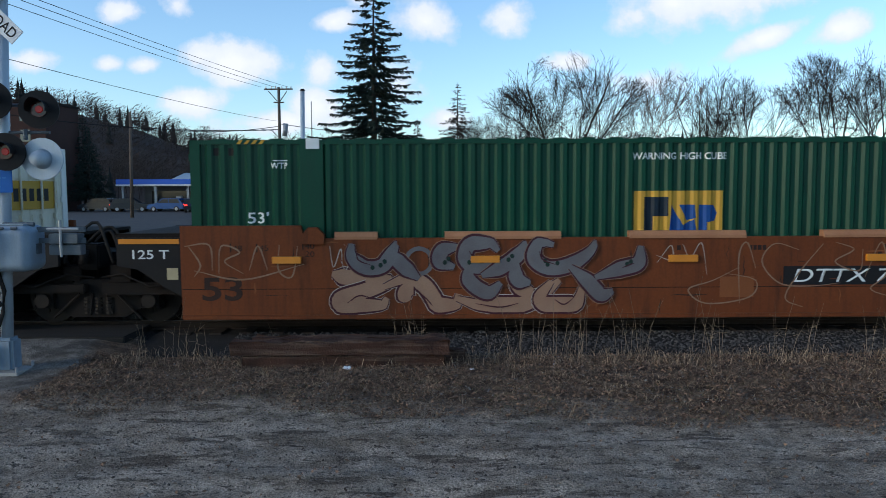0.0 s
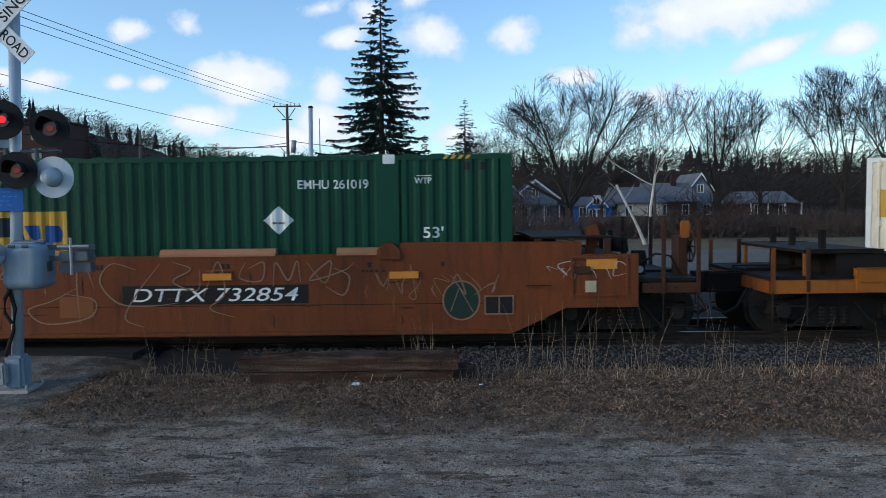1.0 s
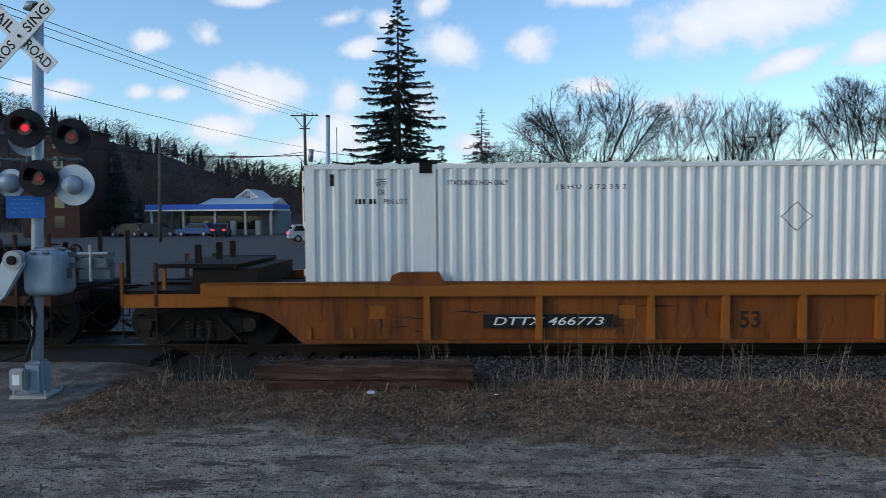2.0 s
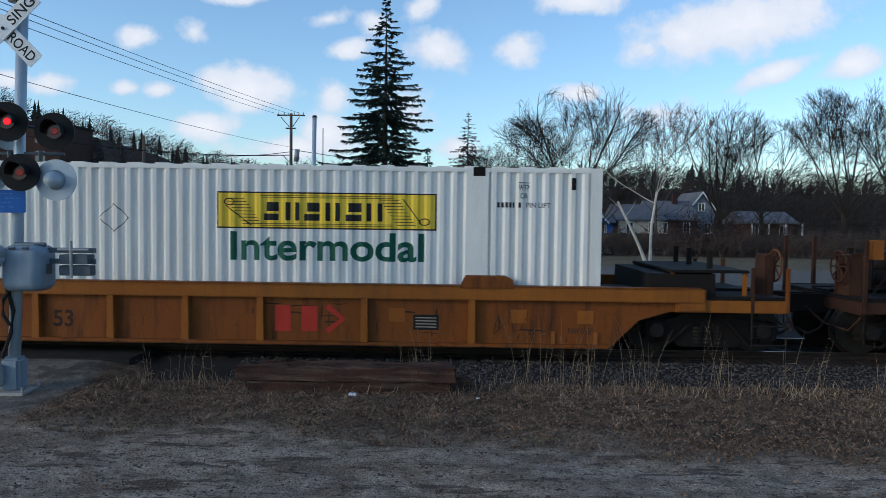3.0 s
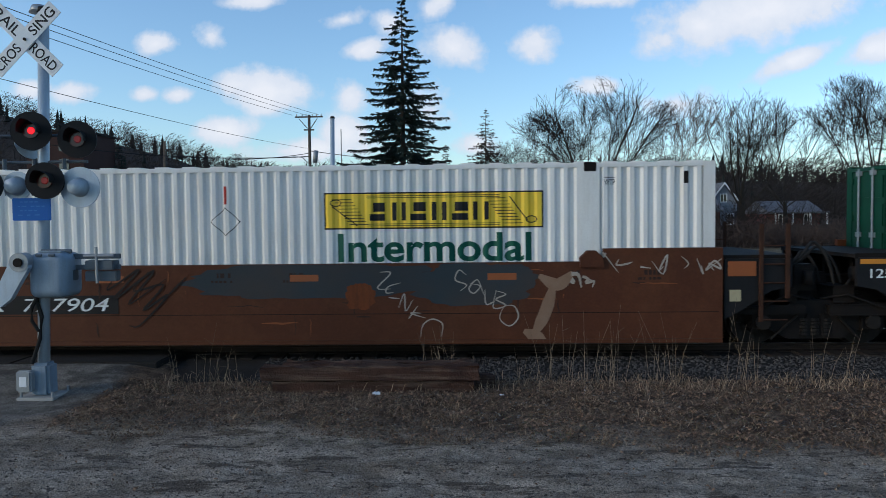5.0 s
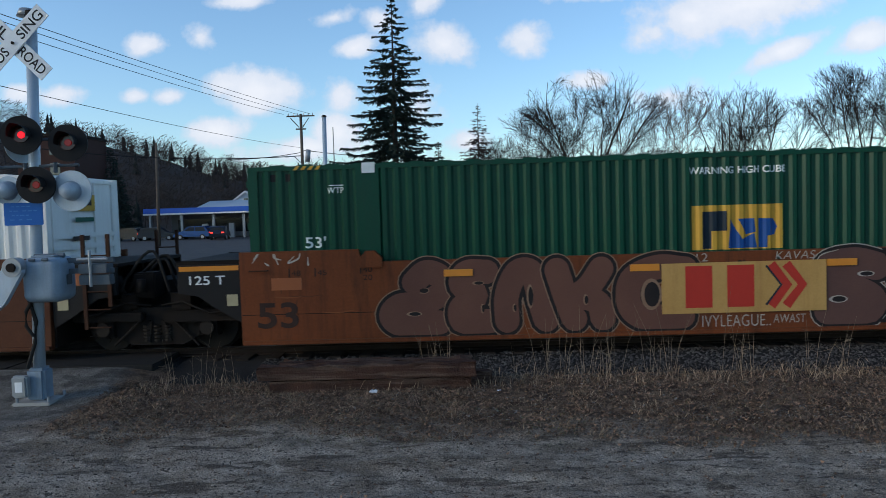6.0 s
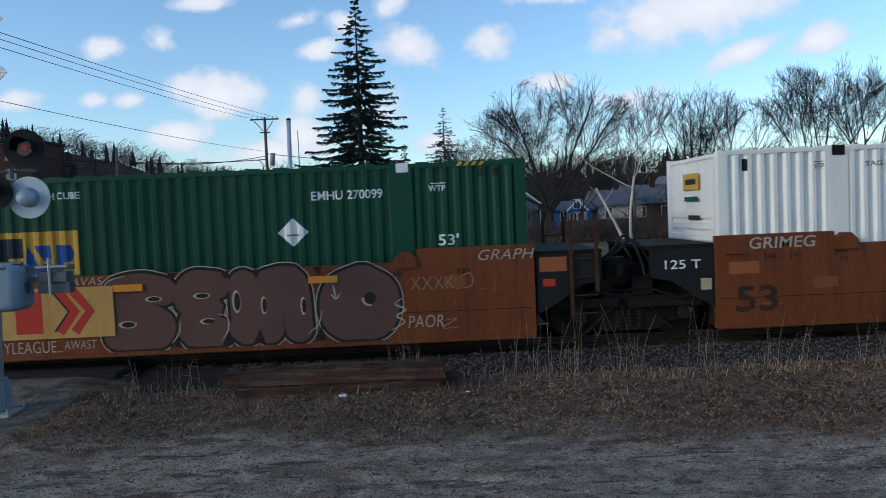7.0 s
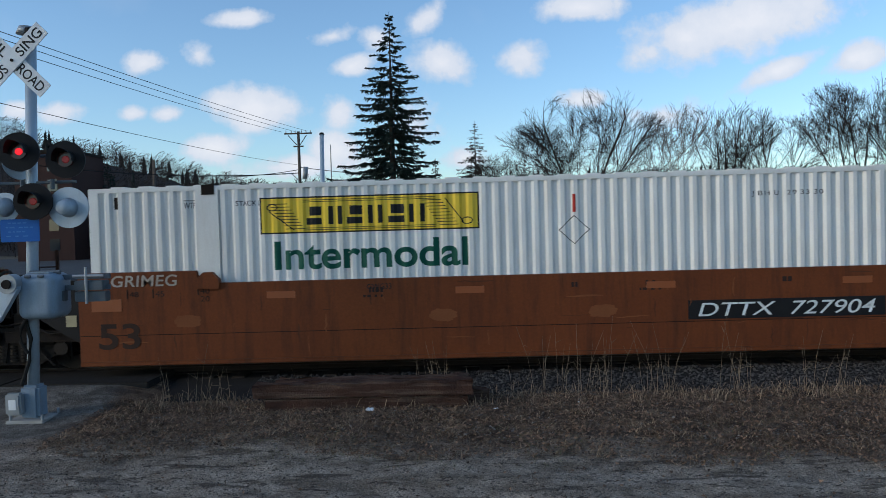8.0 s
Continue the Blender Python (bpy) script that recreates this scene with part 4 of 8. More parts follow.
    if tall > 2:
        side = part("end_box", frame_bars(s * 9.02, s * 9.96, 0.98, 1.64), body, car, "raised frame of an end box")
        part("latch", box(B(), s * 9.2 - 0.14, s * 9.2 + 0.14, -1.52, -1.48, 1.36, 1.48, 0.01), "rust", side, "small latch plate")
        part("step_plate", box(B(), s * 8.4, s * 9.75, -1.36, 1.36, 1.93, 1.965, 0.005), "dark", car, "dark raised walkway plate")
        for x in (8.5, 9.05, 9.65):
            part("plate_leg", box(B(), s * x - 0.05, s * x + 0.05, -1.36, -1.30, 1.64, 1.93), "rust", car)
        for k, (x, y, z, r) in enumerate(((10.25, -1.1, 1.42, 0.10), (10.35, -0.6, 1.55, 0.16), (10.15, -0.2, 1.75, 0.13), (9.9, -0.9, 1.8, 0.10))):
            part("brake_valve", rod(B(), (s * x, y, z - 0.12), (s * x, y, z + 0.12), r, r * 0.8, 12), "dark", car, "dark brake valve", True)
        part("air_fitting", rod(B(), (s * 10.2, -1.30, 1.40), (s * 10.2, -1.18, 1.40), 0.06, 0.06, 10), "galv", car, "pale air fitting")
        part("pipe", tube(B(), [(s * 10.9, -1.25, 1.3), (s * 10.7, -1.3, 1.62), (s * 10.45, -1.3, 1.66), (s * 10.2, -1.2, 1.45)], 0.018), "dark", car)
        part("retainer_valve", box(B(), s * 10.85, s * 10.99, -1.42, -1.30, 1.92, 2.2, 0.02), "chord", car, "yellow brake fitting on the post")
    part("brake_housing", box(B(), s * 10.95, s * 11.1, -0.98, -0.5, 1.2, 1.95, 0.03), post_mat if post_mat == "chord" else "rust", car)
    part("cut_lever", tube(B(), [(s * 11.15, -1.4, 0.95), (s * 11.3, -1.3, 0.72), (s * 11.35, -0.6, 0.75), (s * 11.5, -0.2, 1.0)], 0.014), "rust", car)


def well_car(body, left, right, label, pads=True):
    """One unit of a deep-well car with smooth sides."""
    car = tagged(new("well_car"), label, "railway car", "cars of the train")
    outline = side_outline(left, right)
    for sy in (-1, 1):
        part("side", plate(B(), outline, sy * 1.48, sy * 1.38), body, car)
        part("side_seam", box(B(), -8.2, 8.1, sy * 1.484, sy * 1.476, 0.885, 0.895), "dark", car)
        part("bottom_flange", box(B(), -8.2 if left != "outer" else -8.35, 8.15 if right != "outer" else 8.08, sy * 1.53, sy * 1.40, LOW - 0.01, LOW + 0.06, 0.01), body, car)
        if pads:
            for a, b in ((-5.7, -5.0), (-3.9, -2.0), (-0.88, 1.03), (2.3, 4.2), (5.2, 5.9)):
                part("guide_pad", prism(B(), [(sy * 1.50, 1.70), (sy * 1.50, 1.745), (sy * 1.46, 1.82), (sy * 1.34, 1.82), (sy * 1.34, 1.70)], a, b), "padpaint" if body == "orange" else body, car)
        for s in (-1, 1):
            part("pin_bracket", plate(B(), [(s * 5.86, 1.63), (s * 6.24, 1.63), (s * 6.24, 1.78), (s * 6.12, 1.90), (s * 5.98, 1.90), (s * 5.86, 1.78)], sy * 1.53, sy * 1.40), body, car)
    part("well_floor", box(B(), -8.1, 8.1, -1.38, 1.38, 0.40, 0.445), "dark", car)
    for s in (-1, 1):
        part("bulkhead", box(B(), s * 8.12, s * 8.2, -1.38, 1.38, 0.42, 1.70), "dark", car)
    return car


def car_reflectors(car, xs, z=1.37, mat="reflector", proud=1.487):
    for x in xs:
        part("reflector", box(B(), x - 0.235, x + 0.235, -proud, -1.478, z - 0.055, z + 0.055), mat, car, "amber reflector strip" if mat == "reflector" else "faded orange reflector")


def number_board(car, text, x0, x1, z0=0.92, z1=1.23):
    part("number_board", box(B(), x0, x1, -1.486, -1.478, z0, z1), "blackpaint", car, "black number board")
    part("lettering", fit_letters(text, x0 + 0.16, x1 - 0.16, z0 + 0.045, z1 - 0.045, -1.4885, 0.22, 0.002), "letterwhite", car, "white slanted car number")


def tag(car, x0, x1, z0, z1, seed, mat="spraywhite", width=0.022, loops=7):
    """A hand-sprayed scrawl."""
    rnd, bm = random.Random(seed), B()
    n = loops
    for k in range(n):
        x = x0 + (x1 - x0) * (k + 0.1) / n
        w = (x1 - x0) / n
        pts = [(x + rnd.uniform(-0.2, 1.1) * w, rnd.uniform(z0, z1)) for _ in range(rnd.randint(3, 6))]
        ribbon(bm, smooth_path(pts, 5), width * rnd.uniform(0.7, 1.3), -1.4875 - 0.0002 * k, True)
    part("sprayed_tag", bm, mat, car, "hand-sprayed scrawl")


def blob(bm, pts, width, y):
    """A thick painted stroke with round ends."""
    ribbon(bm, pts, width, y, False)
    for k, (x, z) in enumerate((pts[0], pts[-1])):
        disc(bm, x, z, width / 2, width / 2, y - 1.5e-5 * (len(pts) + 2 + k), 18)
    return bm


def fat_letter(car, strokes, width, fill, y, rim=0.085, edge="spraywhite", dark="sprayblack", eyes=(), round_ends=True):
    """One fat graffiti letter: pale edge, dark outline, fill on top, slits as eyes."""
    lines = [[(x, min(max(z, LOW + 0.09 + width / 2), SILL + 0.03 - width / 2)) for x, z in smooth_path(st, 7)] for st in strokes]
    for i, (mat, grow) in enumerate(((edge, rim * 1.32), (dark, rim), (fill, 0.0))):
        bm = B()
        for k, q in enumerate(lines):
            if round_ends:
                blob(bm, q, width + grow, y - 0.0012 * i - 0.00012 * k)
            else:
                ribbon(bm, q, width + grow, y - 0.0012 * i - 0.00012 * k, True)
        part("graffiti_letter" if mat == fill else "letter_outline", bm, mat, car, "sprayed graffiti letter" if mat == fill else "")
    for x, z, rx, rz in eyes:
        part("letter_eye", disc(B(), x, z, rx, rz, y - 0.0032, 16), edge, car)
        part("letter_eye", disc(B(), x + 0.012, z, rx * 0.74, rz * 0.78, y - 0.0036, 16), dark, car)


def scrawl(car, strokes, mat, width, y=-1.4885):
    """Thin sprayed lines, one part for each line."""
    for k, st in enumerate(strokes):
        part("sprayed_line", ribbon(B(), smooth_path(st, 6), width, y - 0.0006 * k), mat, car, "thin sprayed line")


def spray_word(car, text, x, z, width, height, mat="spraywhite", turn=0.0, y=-1.4895, shear=0.15, bold=-0.008):
    """A sprayed word from its lower left corner, turned about it."""
    bm = fit_letters(text, 0, width, 0, height, 0, shear, bold, 1.05)
    bm.transform(Matrix.Translation((x, y, z)) @ Matrix.Rotation(radians(-turn), 4, "Y"))
    part("sprayed_word", bm, mat, car, "hand-sprayed word")


def smear(x0, x1, z0, z1, y, seed, n=64):
    """A painted patch with a ragged edge."""
    bm, vs = B(), []
    cx, cz, rx, rz = (x0 + x1) / 2, (z0 + z1) / 2, (x1 - x0) / 2, (z1 - z0) / 2
    for k in range(n):
        a = 2 * math.pi * k / n
        c, s = math.cos(a), math.sin(a)
        r = 0.86 + 0.22 * noise.noise((c * 2.2 + seed, s * 2.2, seed)) + 0.10 * noise.noise((c * 7, s * 7 + seed, 3))
        x = cx + rx * r * math.copysign(abs(c) ** 0.75, c)
        z = cz + rz * r * math.copysign(abs(s) ** 0.75, s)
        vs.append(bm.verts.new((x, y, min(max(z, LOW + 0.08), SILL - 0.01))))
    bm.faces.new(vs)
    return bm


def stencils(car, seed, xs):
    """Small worn stencil marks and grab irons along a car's side."""
    rnd = random.Random(seed)
    for text, x, z in (("48", -7.36, 1.52), ("45", -6.93, 1.52), ("40", -6.18, 1.55), ("20", -6.18, 1.42)):
        part("stencil", fit_letters(text, x, x + 0.15, z, z + 0.09, -1.4866), "maroon", car, "small black stencil number")
        if z > 1.5:
            part("stencil", box(B(), x - 0.05, x - 0.03, -1.4868, -1.478, z - 0.02, z + 0.12), "maroon", car)
    for x in xs:
        bm = bars(x, x + rnd.uniform(0.14, 0.3), 1.50, 1.58, seed + int(x * 10))
        for v in bm.verts:
            v.co.y = -1.4866
        part("stencil", bm, "maroon", car)
        if rnd.random() < 0.6:
            bm = bars(x - 0.1, x + 0.3, 1.42, 1.46, seed + int(x * 10) + 1)
            for v in bm.verts:
                v.co.y = -1.4866
            part("stencil", bm, "maroon", car)


def grab_iron(car, x0, x1, z):
    bm = tube(B(), [(x0, -1.47, z), (x0, -1.545, z), (x1, -1.545, z), (x1, -1.47, z)], 0.012, 6)
    part("grab_iron", bm, "rust", car, "bent steel grab iron")


def scuffs(car, mat, seed, n=26, y=-1.4858, low=0.7, high=1.66):
    """Faint scrapes and drips down a side."""
    rnd = random.Random(seed)
    bm = B()
    for k in range(n):
        x, z = rnd.uniform(-7.9, 7.8), rnd.uniform(low, high)
        if rnd.random() < 0.6:
            q = [(x + rnd.gauss(0, 0.01), z - 0.06 * i) for i in range(rnd.randint(2, 7)) if z - 0.06 * i > 0.46]
        else:
            q = [(x + 0.12 * i, z + rnd.gauss(0, 0.008)) for i in range(rnd.randint(2, 6))]
        if len(q) > 1:
            ribbon(bm, q, rnd.uniform(0.008, 0.035), y - 0.00002 * k)
    ob = part("scuffing", bm, mat, car, "faint scrapes and drips")
    ob["kind"] = "stuff"

MOVING = []             # things of the train with their middle at the start
SPIN = []


def on_train(ob, x):
    ob.matrix_basis = pose(x, TRACK_Y, 0)
    MOVING.append((ob, x))
    return ob


X_Z, X_A, X_B, X_C, X_D, X_E, X_F = -15.55, 3.97, 27.43, 50.93, 70.52, 89.89, 109.4


def build_train():
    # the unit ahead of the first green container
    z = well_car("orange", "inter", "inter", "orange-brown deep well railway car, grimy ends")
    inter_end(z, 1, "orange", False)
    inter_end(z, -1, "orange", False)
    car_reflectors(z, (-6.5, -3.2, 0, 3.2, 6.5))
    on_train(z, X_Z)
    on_train(white_container("JBHU 271650", "white corrugated container with a yellow badge", -3.5, 3.5, False, False, 5), X_Z)
    SPIN.extend(truck(z, 9.76))

    a = well_car("orange", "inter", "outer", "orange-brown deep well railway car with lavender and cream graffiti")
    inter_end(a, -1, "orange", False)
    outer_end(a, 1, "orange", "rust")
    SPIN.extend(truck(a, 9.95))
    car_reflectors(a, (-6.48, -3.24, 0.0, 3.24, 6.3), 1.37, "reflector", 1.53)
    part("reflector", box(B(), 9.28, 9.78, -1.488, -1.478, 1.43, 1.63), "reflector", a, "amber reflector plate")
    part("placard", box(B(), 9.26, 9.44, -1.488, -1.478, 1.05, 1.24), "placard", a, "pale yellow placard")
    part("grille", box(B(), 7.62, 8.08, -1.488, -1.478, 0.71, 1.0), "blackpaint", a, "dark grille plate")
    bm = B()
    for r in ((7.61, 8.09, 0.995, 1.015), (7.61, 8.09, 0.70, 0.72), (7.61, 7.63, 0.70, 1.01), (8.07, 8.09, 0.70, 1.01), (7.84, 7.86, 0.70, 1.01)):
        box(bm, r[0], r[1], -1.494, -1.484, r[2], r[3])
    part("grille_frame", bm, "sprayfaint", a)
    part("lettering", fit_letters("53", -7.88, -7.22, 0.70, 1.09, -1.4865, 0, 0.02), "maroon", a, "faded dark length number")
    part("lettering", fit_letters("125 T", -9.02, -8.42, 1.39, 1.54, -1.4455, 0, 0.01), "letterwhite", a, "white letters")
    number_board(a, "DTTX 732854", 1.66, 4.72)
    # cream lower forms, then grey-lavender upper forms over them
    cream = [[[(-5.75, 1.14), (-5.5, 1.08), (-5.1, 1.08)]],
             [[(-5.2, 1.05), (-4.8, 1.02), (-5.2, 0.86), (-5.62, 0.72), (-5.5, 0.56), (-5.0, 0.55), (-4.85, 0.74)]],
             [[(-4.9, 0.92), (-4.5, 1.06), (-4.25, 0.95), (-4.1, 0.75), (-3.98, 0.56), (-3.74, 0.55), (-3.68, 0.8)], [(-4.45, 1.0), (-4.55, 0.8), (-4.5, 0.68)]],
             [[(-3.7, 0.72), (-3.2, 0.57), (-2.85, 0.54), (-2.35, 0.75), (-2.02, 1.02)], [(-2.76, 1.14), (-2.66, 0.9), (-2.45, 0.84)]],
             [[(-2.15, 1.0), (-2.34, 0.72), (-2.1, 0.55), (-1.76, 0.6), (-1.64, 0.92)]]]
    for k, st in enumerate(cream):
        fat_letter(a, st, 0.25, "cream", -1.4862 - 0.0030 * k, 0.075, "spraywhite", "plumline", (), False)
    lav = [[[(-5.42, 1.64), (-5.42, 1.42), (-5.2, 1.24), (-4.92, 1.27), (-4.76, 1.5), (-4.68, 1.66)], [(-4.78, 1.5), (-4.6, 1.28), (-4.32, 1.05)]],
           [[(-3.66, 1.58), (-3.93, 1.52), (-3.98, 1.33), (-3.74, 1.24)]],
           [[(-3.02, 1.5), (-3.2, 1.66), (-3.5, 1.6), (-3.56, 1.36), (-3.34, 1.22), (-3.1, 1.32)], [(-3.5, 1.3), (-3.5, 1.02), (-3.2, 0.82), (-2.98, 0.98)]],
           [[(-3.3, 1.1), (-3.0, 1.22), (-2.72, 1.42), (-2.56, 1.66)], [(-2.74, 1.32), (-2.72, 1.04), (-2.5, 0.97)]],
           [[(-2.12, 1.6), (-2.36, 1.64), (-2.44, 1.38), (-2.2, 1.22), (-1.86, 1.27), (-1.56, 1.46), (-1.42, 1.66)]],
           [[(-1.85, 1.24), (-1.56, 1.0), (-1.34, 0.78), (-1.14, 0.84)], [(-1.44, 1.06), (-1.04, 1.2), (-0.74, 1.3), (-0.70, 1.58)]]]
    for k, st in enumerate(lav):
        fat_letter(a, st, 0.23, "lavender", -1.5012 - 0.0030 * k, 0.075, "sprayfaint", "plumline", (), False)
    ring = [(-4.32 + 0.21 * math.cos(k * math.pi / 10), 1.34 + 0.21 * math.sin(k * math.pi / 10)) for k in range(21)]
    part("graffiti_ring", ribbon(B(), ring, 0.07, -1.500, False), "lavender", a, "thin lavender ring")
    for px, pz in ((-4.95, 1.28), (-5.08, 1.24), (-4.88, 1.34), (-3.9, 1.32), (-3.84, 1.38), (-3.5, 1.32), (-2.86, 1.36), (-2.8, 1.42), (-2.22, 1.28), (-2.26, 1.34), (-2.06, 1.3), (-0.92, 1.28), (-0.86, 1.32)):
        part("graffiti_dot", disc(B(), px, pz, 0.035, 0.04, -1.5225, 10), "dotgreen", a, "dark green dot")
    shade = [[(-5.5, 0.66), (-5.3, 0.78), (-5.05, 0.72)], [(-4.4, 0.9), (-4.2, 0.72), (-4.1, 0.6)], [(-2.1, 0.7), (-1.95, 0.62), (-1.8, 0.72)], [(-3.4, 0.64), (-3.0, 0.58), (-2.7, 0.64)], [(-5.35, 1.5), (-5.3, 1.36), (-5.1, 1.28)], [(-2.36, 1.5), (-2.3, 1.36), (-2.1, 1.28)], [(-1.0, 1.22), (-0.8, 1.3)], [(-3.5, 1.5), (-3.4, 1.36)]]
    scrawl(a, shade, "plumline", 0.022, -1.5225)
    scrawl(a, [[(-8.1, 1.62), (-7.9, 1.3), (-8.0, 1.1)], [(-8.15, 1.6), (-7.75, 1.62), (-7.7, 1.2)], [(-7.6, 1.15), (-7.55, 1.6), (-7.25, 1.5), (-7.5, 1.35), (-7.2, 1.15)], [(-7.1, 1.2), (-6.95, 1.6), (-6.8, 1.2)], [(-6.6, 1.62), (-6.62, 1.2), (-6.4, 1.1), (-6.3, 1.6)], [(-8.0, 1.2), (-7.2, 1.05), (-6.2, 1.3)]], "sprayfaint", 0.028, -1.4866)
    scrawl(a, [[(-5.78, 1.6), (-5.72, 1.25), (-5.6, 1.55), (-5.58, 1.3)], [(-5.55, 1.62), (-5.42, 1.5), (-5.52, 1.2), (-5.6, 1.35)], [(-0.42, 1.3), (-0.2, 1.58), (-0.18, 1.34), (-0.44, 1.42)], [(0.0, 1.6), (0.12, 1.36), (0.3, 1.62), (0.4, 1.1)]], "spraywhite", 0.016, -1.4868)
    loops = [[(0.9, 1.2), (0.5, 1.0), (0.1, 0.85), (0.4, 0.62), (1.1, 0.72), (1.2, 1.0), (0.7, 1.12)], [(0.95, 0.62), (0.92, 1.4), (1.05, 1.62), (1.2, 1.2)], [(1.9, 1.5), (1.5, 1.6), (1.3, 1.3), (1.6, 0.95), (2.1, 0.9), (2.6, 0.95)], [(2.3, 1.6), (1.9, 1.1), (1.7, 0.7), (2.0, 0.55)],
             [(2.5, 1.62), (2.8, 1.5), (2.5, 1.3), (2.9, 1.15), (2.95, 1.5)], [(3.0, 1.05), (3.25, 1.62), (3.35, 1.1), (3.1, 0.85), (3.5, 0.7)], [(3.7, 1.6), (3.6, 1.35), (3.95, 1.3), (4.0, 1.6), (3.75, 1.5)], [(4.15, 1.2), (4.2, 1.6), (4.4, 1.3), (4.55, 1.62), (4.6, 1.25)], [(4.7, 1.6), (5.0, 1.25), (5.1, 1.62), (4.75, 1.3), (5.3, 1.45), (5.5, 1.6)], [(5.0, 1.2), (5.3, 1.05), (5.4, 1.35), (5.15, 1.5)]]
    scrawl(a, loops, "sprayfaint", 0.024, -1.4896)
    part("faded_patch", box(B(), 0.62, 1.18, -1.4875, -1.478, 0.72, 1.06), "dullorange", a, "pale painted-out square")
    tag(a, 5.8, 8.0, 1.0, 1.6, 9, "sprayfaint", 0.016, 9)
    tag(a, 8.6, 9.9, 1.2, 1.55, 10, "spraywhite", 0.016, 6)
    part("round_mark", disc(B(), 7.23, 0.94, 0.28, 0.30, -1.487), "dotgreen", a, "dark round painted mark")
    ring = [(7.23 + 0.30 * math.cos(k * math.pi / 12), 0.94 + 0.32 * math.sin(k * math.pi / 12)) for k in range(25)]
    bm = ribbon(B(), ring, 0.025, -1.4885, False)
    ribbon(bm, [(7.05, 0.75), (7.2, 1.15), (7.42, 0.75)], 0.03, -1.4887)
    part("round_mark_line", bm, "sprayfaint", a)
    stencils(a, 71, (-3.4, -0.1, 1.1, 3.3, 5.7, 6.9))
    scuffs(a, "maroon", 71)
    scuffs(a, "dullorange", 72, 18)
    grab_iron(a, 8.3, 8.7, 1.18)
    on_train(a, X_A)
    on_train(green_container("EMHU 261019", "dark green corrugated container with a yellow badge"), X_A)

    # the single yellow car
    b = tagged(new("well_car"), "yellow well railway car with ribbed sides and black trucks", "railway car", "cars of the train")
    o = [(-9.75, 1.38), (9.75, 1.38), (9.75, 1.02), (9.2, 1.0), (8.7, 0.85), (8.25, LOW), (-8.15, LOW), (-8.45, 0.68), (-8.75, 0.88), (-9.25, 0.99), (-9.75, 1.02)]
    for sy in (-1, 1):
        part("side", plate(B(), o, sy * 1.42, sy * 1.34), "yellow", b)
        part("top_chord", box(B(), -9.75, 9.75, sy * 1.52, sy * 1.36, 1.16, 1.38, 0.012), "chord", b, "worn yellow top chord, coloured lighter as if lit")
        part("chord_cap", box(B(), -9.7, 9.7, sy * 1.535, sy * 1.34, 1.38, 1.40), "yellow", b)
        part("bottom_flange", box(B(), -8.1, 8.2, sy * 1.53, sy * 1.36, LOW - 0.01, LOW + 0.05, 0.008), "yellow", b)
        for x in (-6.05, -4.22, -2.40, -1.2, 0.03, 1.26, 2.49, 4.2, 5.96):
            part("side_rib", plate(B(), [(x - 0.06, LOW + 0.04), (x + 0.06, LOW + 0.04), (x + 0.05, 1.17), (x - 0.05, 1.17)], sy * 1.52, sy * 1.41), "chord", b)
        for s in (-1, 1):
            part("pin_bracket", plate(B(), [(s * 5.75, 1.36), (s * 6.65, 1.36), (s * 6.62, 1.50), (s * 6.5, 1.56), (s * 5.85, 1.56)], sy * 1.54, sy * 1.36), "yellow", b)
            part("end_plate", box(B(), s * 9.3, s * 11.1, sy * 1.46, sy * 1.38, 1.0, 1.20, 0.01), "chord", b)
            part("end_bracket", box(B(), s * 9.33, s * 9.78, sy * 1.50, sy * 1.40, 1.02, 1.38, 0.01), "chord", b)
            for x in (7.3, 8.0):
                part("small_stiffener", box(B(), s * x - 0.03, s * x + 0.03, sy * 1.45, sy * 1.41, LOW + 0.05, LOW + 0.25), "chord", b)
    part("well_floor", box(B(), -8.1, 8.1, -1.34, 1.34, 0.40, 0.445), "dark", b)
    for s in (-1, 1):
        outer_end(b, s, "yellow", "yellow", 1.74, s > 0)
        part("bulkhead", box(B(), s * 8.12, s * 8.2, -1.34, 1.34, 0.42, 1.36), "dark", b)
        bm = box(B(), s * 9.25, s * 10.55, -1.3, 1.3, 1.64, 1.69, 0.01)
        part("walkway", bm, "dark", b, "dark grating walkway")
        for y in (-1.25, 1.2):
            for x in (9.3, 10.5):
                part("walkway_leg", box(B(), s * x - 0.03, s * x + 0.03, y, y + 0.05, 1.2, 1.64), "chord", b)
        SPIN.extend(truck(b, s * 9.95))
    number_board(b, "DTTX 466773", -5.12, -3.0, 0.64, 0.86)
    car_reflectors(b, (-4.5, -1.9, 1.9, 4.5), 1.27)
    part("lettering", fit_letters("53", -0.95, -0.62, 0.62, 0.90, -1.4225, 0, 0.02), "maroon", b, "dark length number")
    part("chart", box(B(), 5.0, 5.42, -1.43, -1.418, 0.65, 0.90), "blackpaint", b, "black data panel")
    for k in range(4):
        part("chart_line", box(B(), 5.04, 5.38, -1.433, -1.43, 0.69 + k * 0.05, 0.705 + k * 0.05), "spraywhite", b)
    for x0 in (2.72, 3.16):
        part("faded_badge", box(B(), x0, x0 + 0.26, -1.427, -1.418, 0.60, 1.02), "red", b, "faded red badge block")
    part("faded_badge", ribbon(B(), [(3.58, 1.02), (3.84, 0.81), (3.58, 0.60)], 0.10, -1.4265, False), "red", b, "faded red chevron")
    part("lettering", fit_letters("NW135F", 7.55, 7.95, 0.62, 0.71, -1.4225), "ink", b, "small black letters")
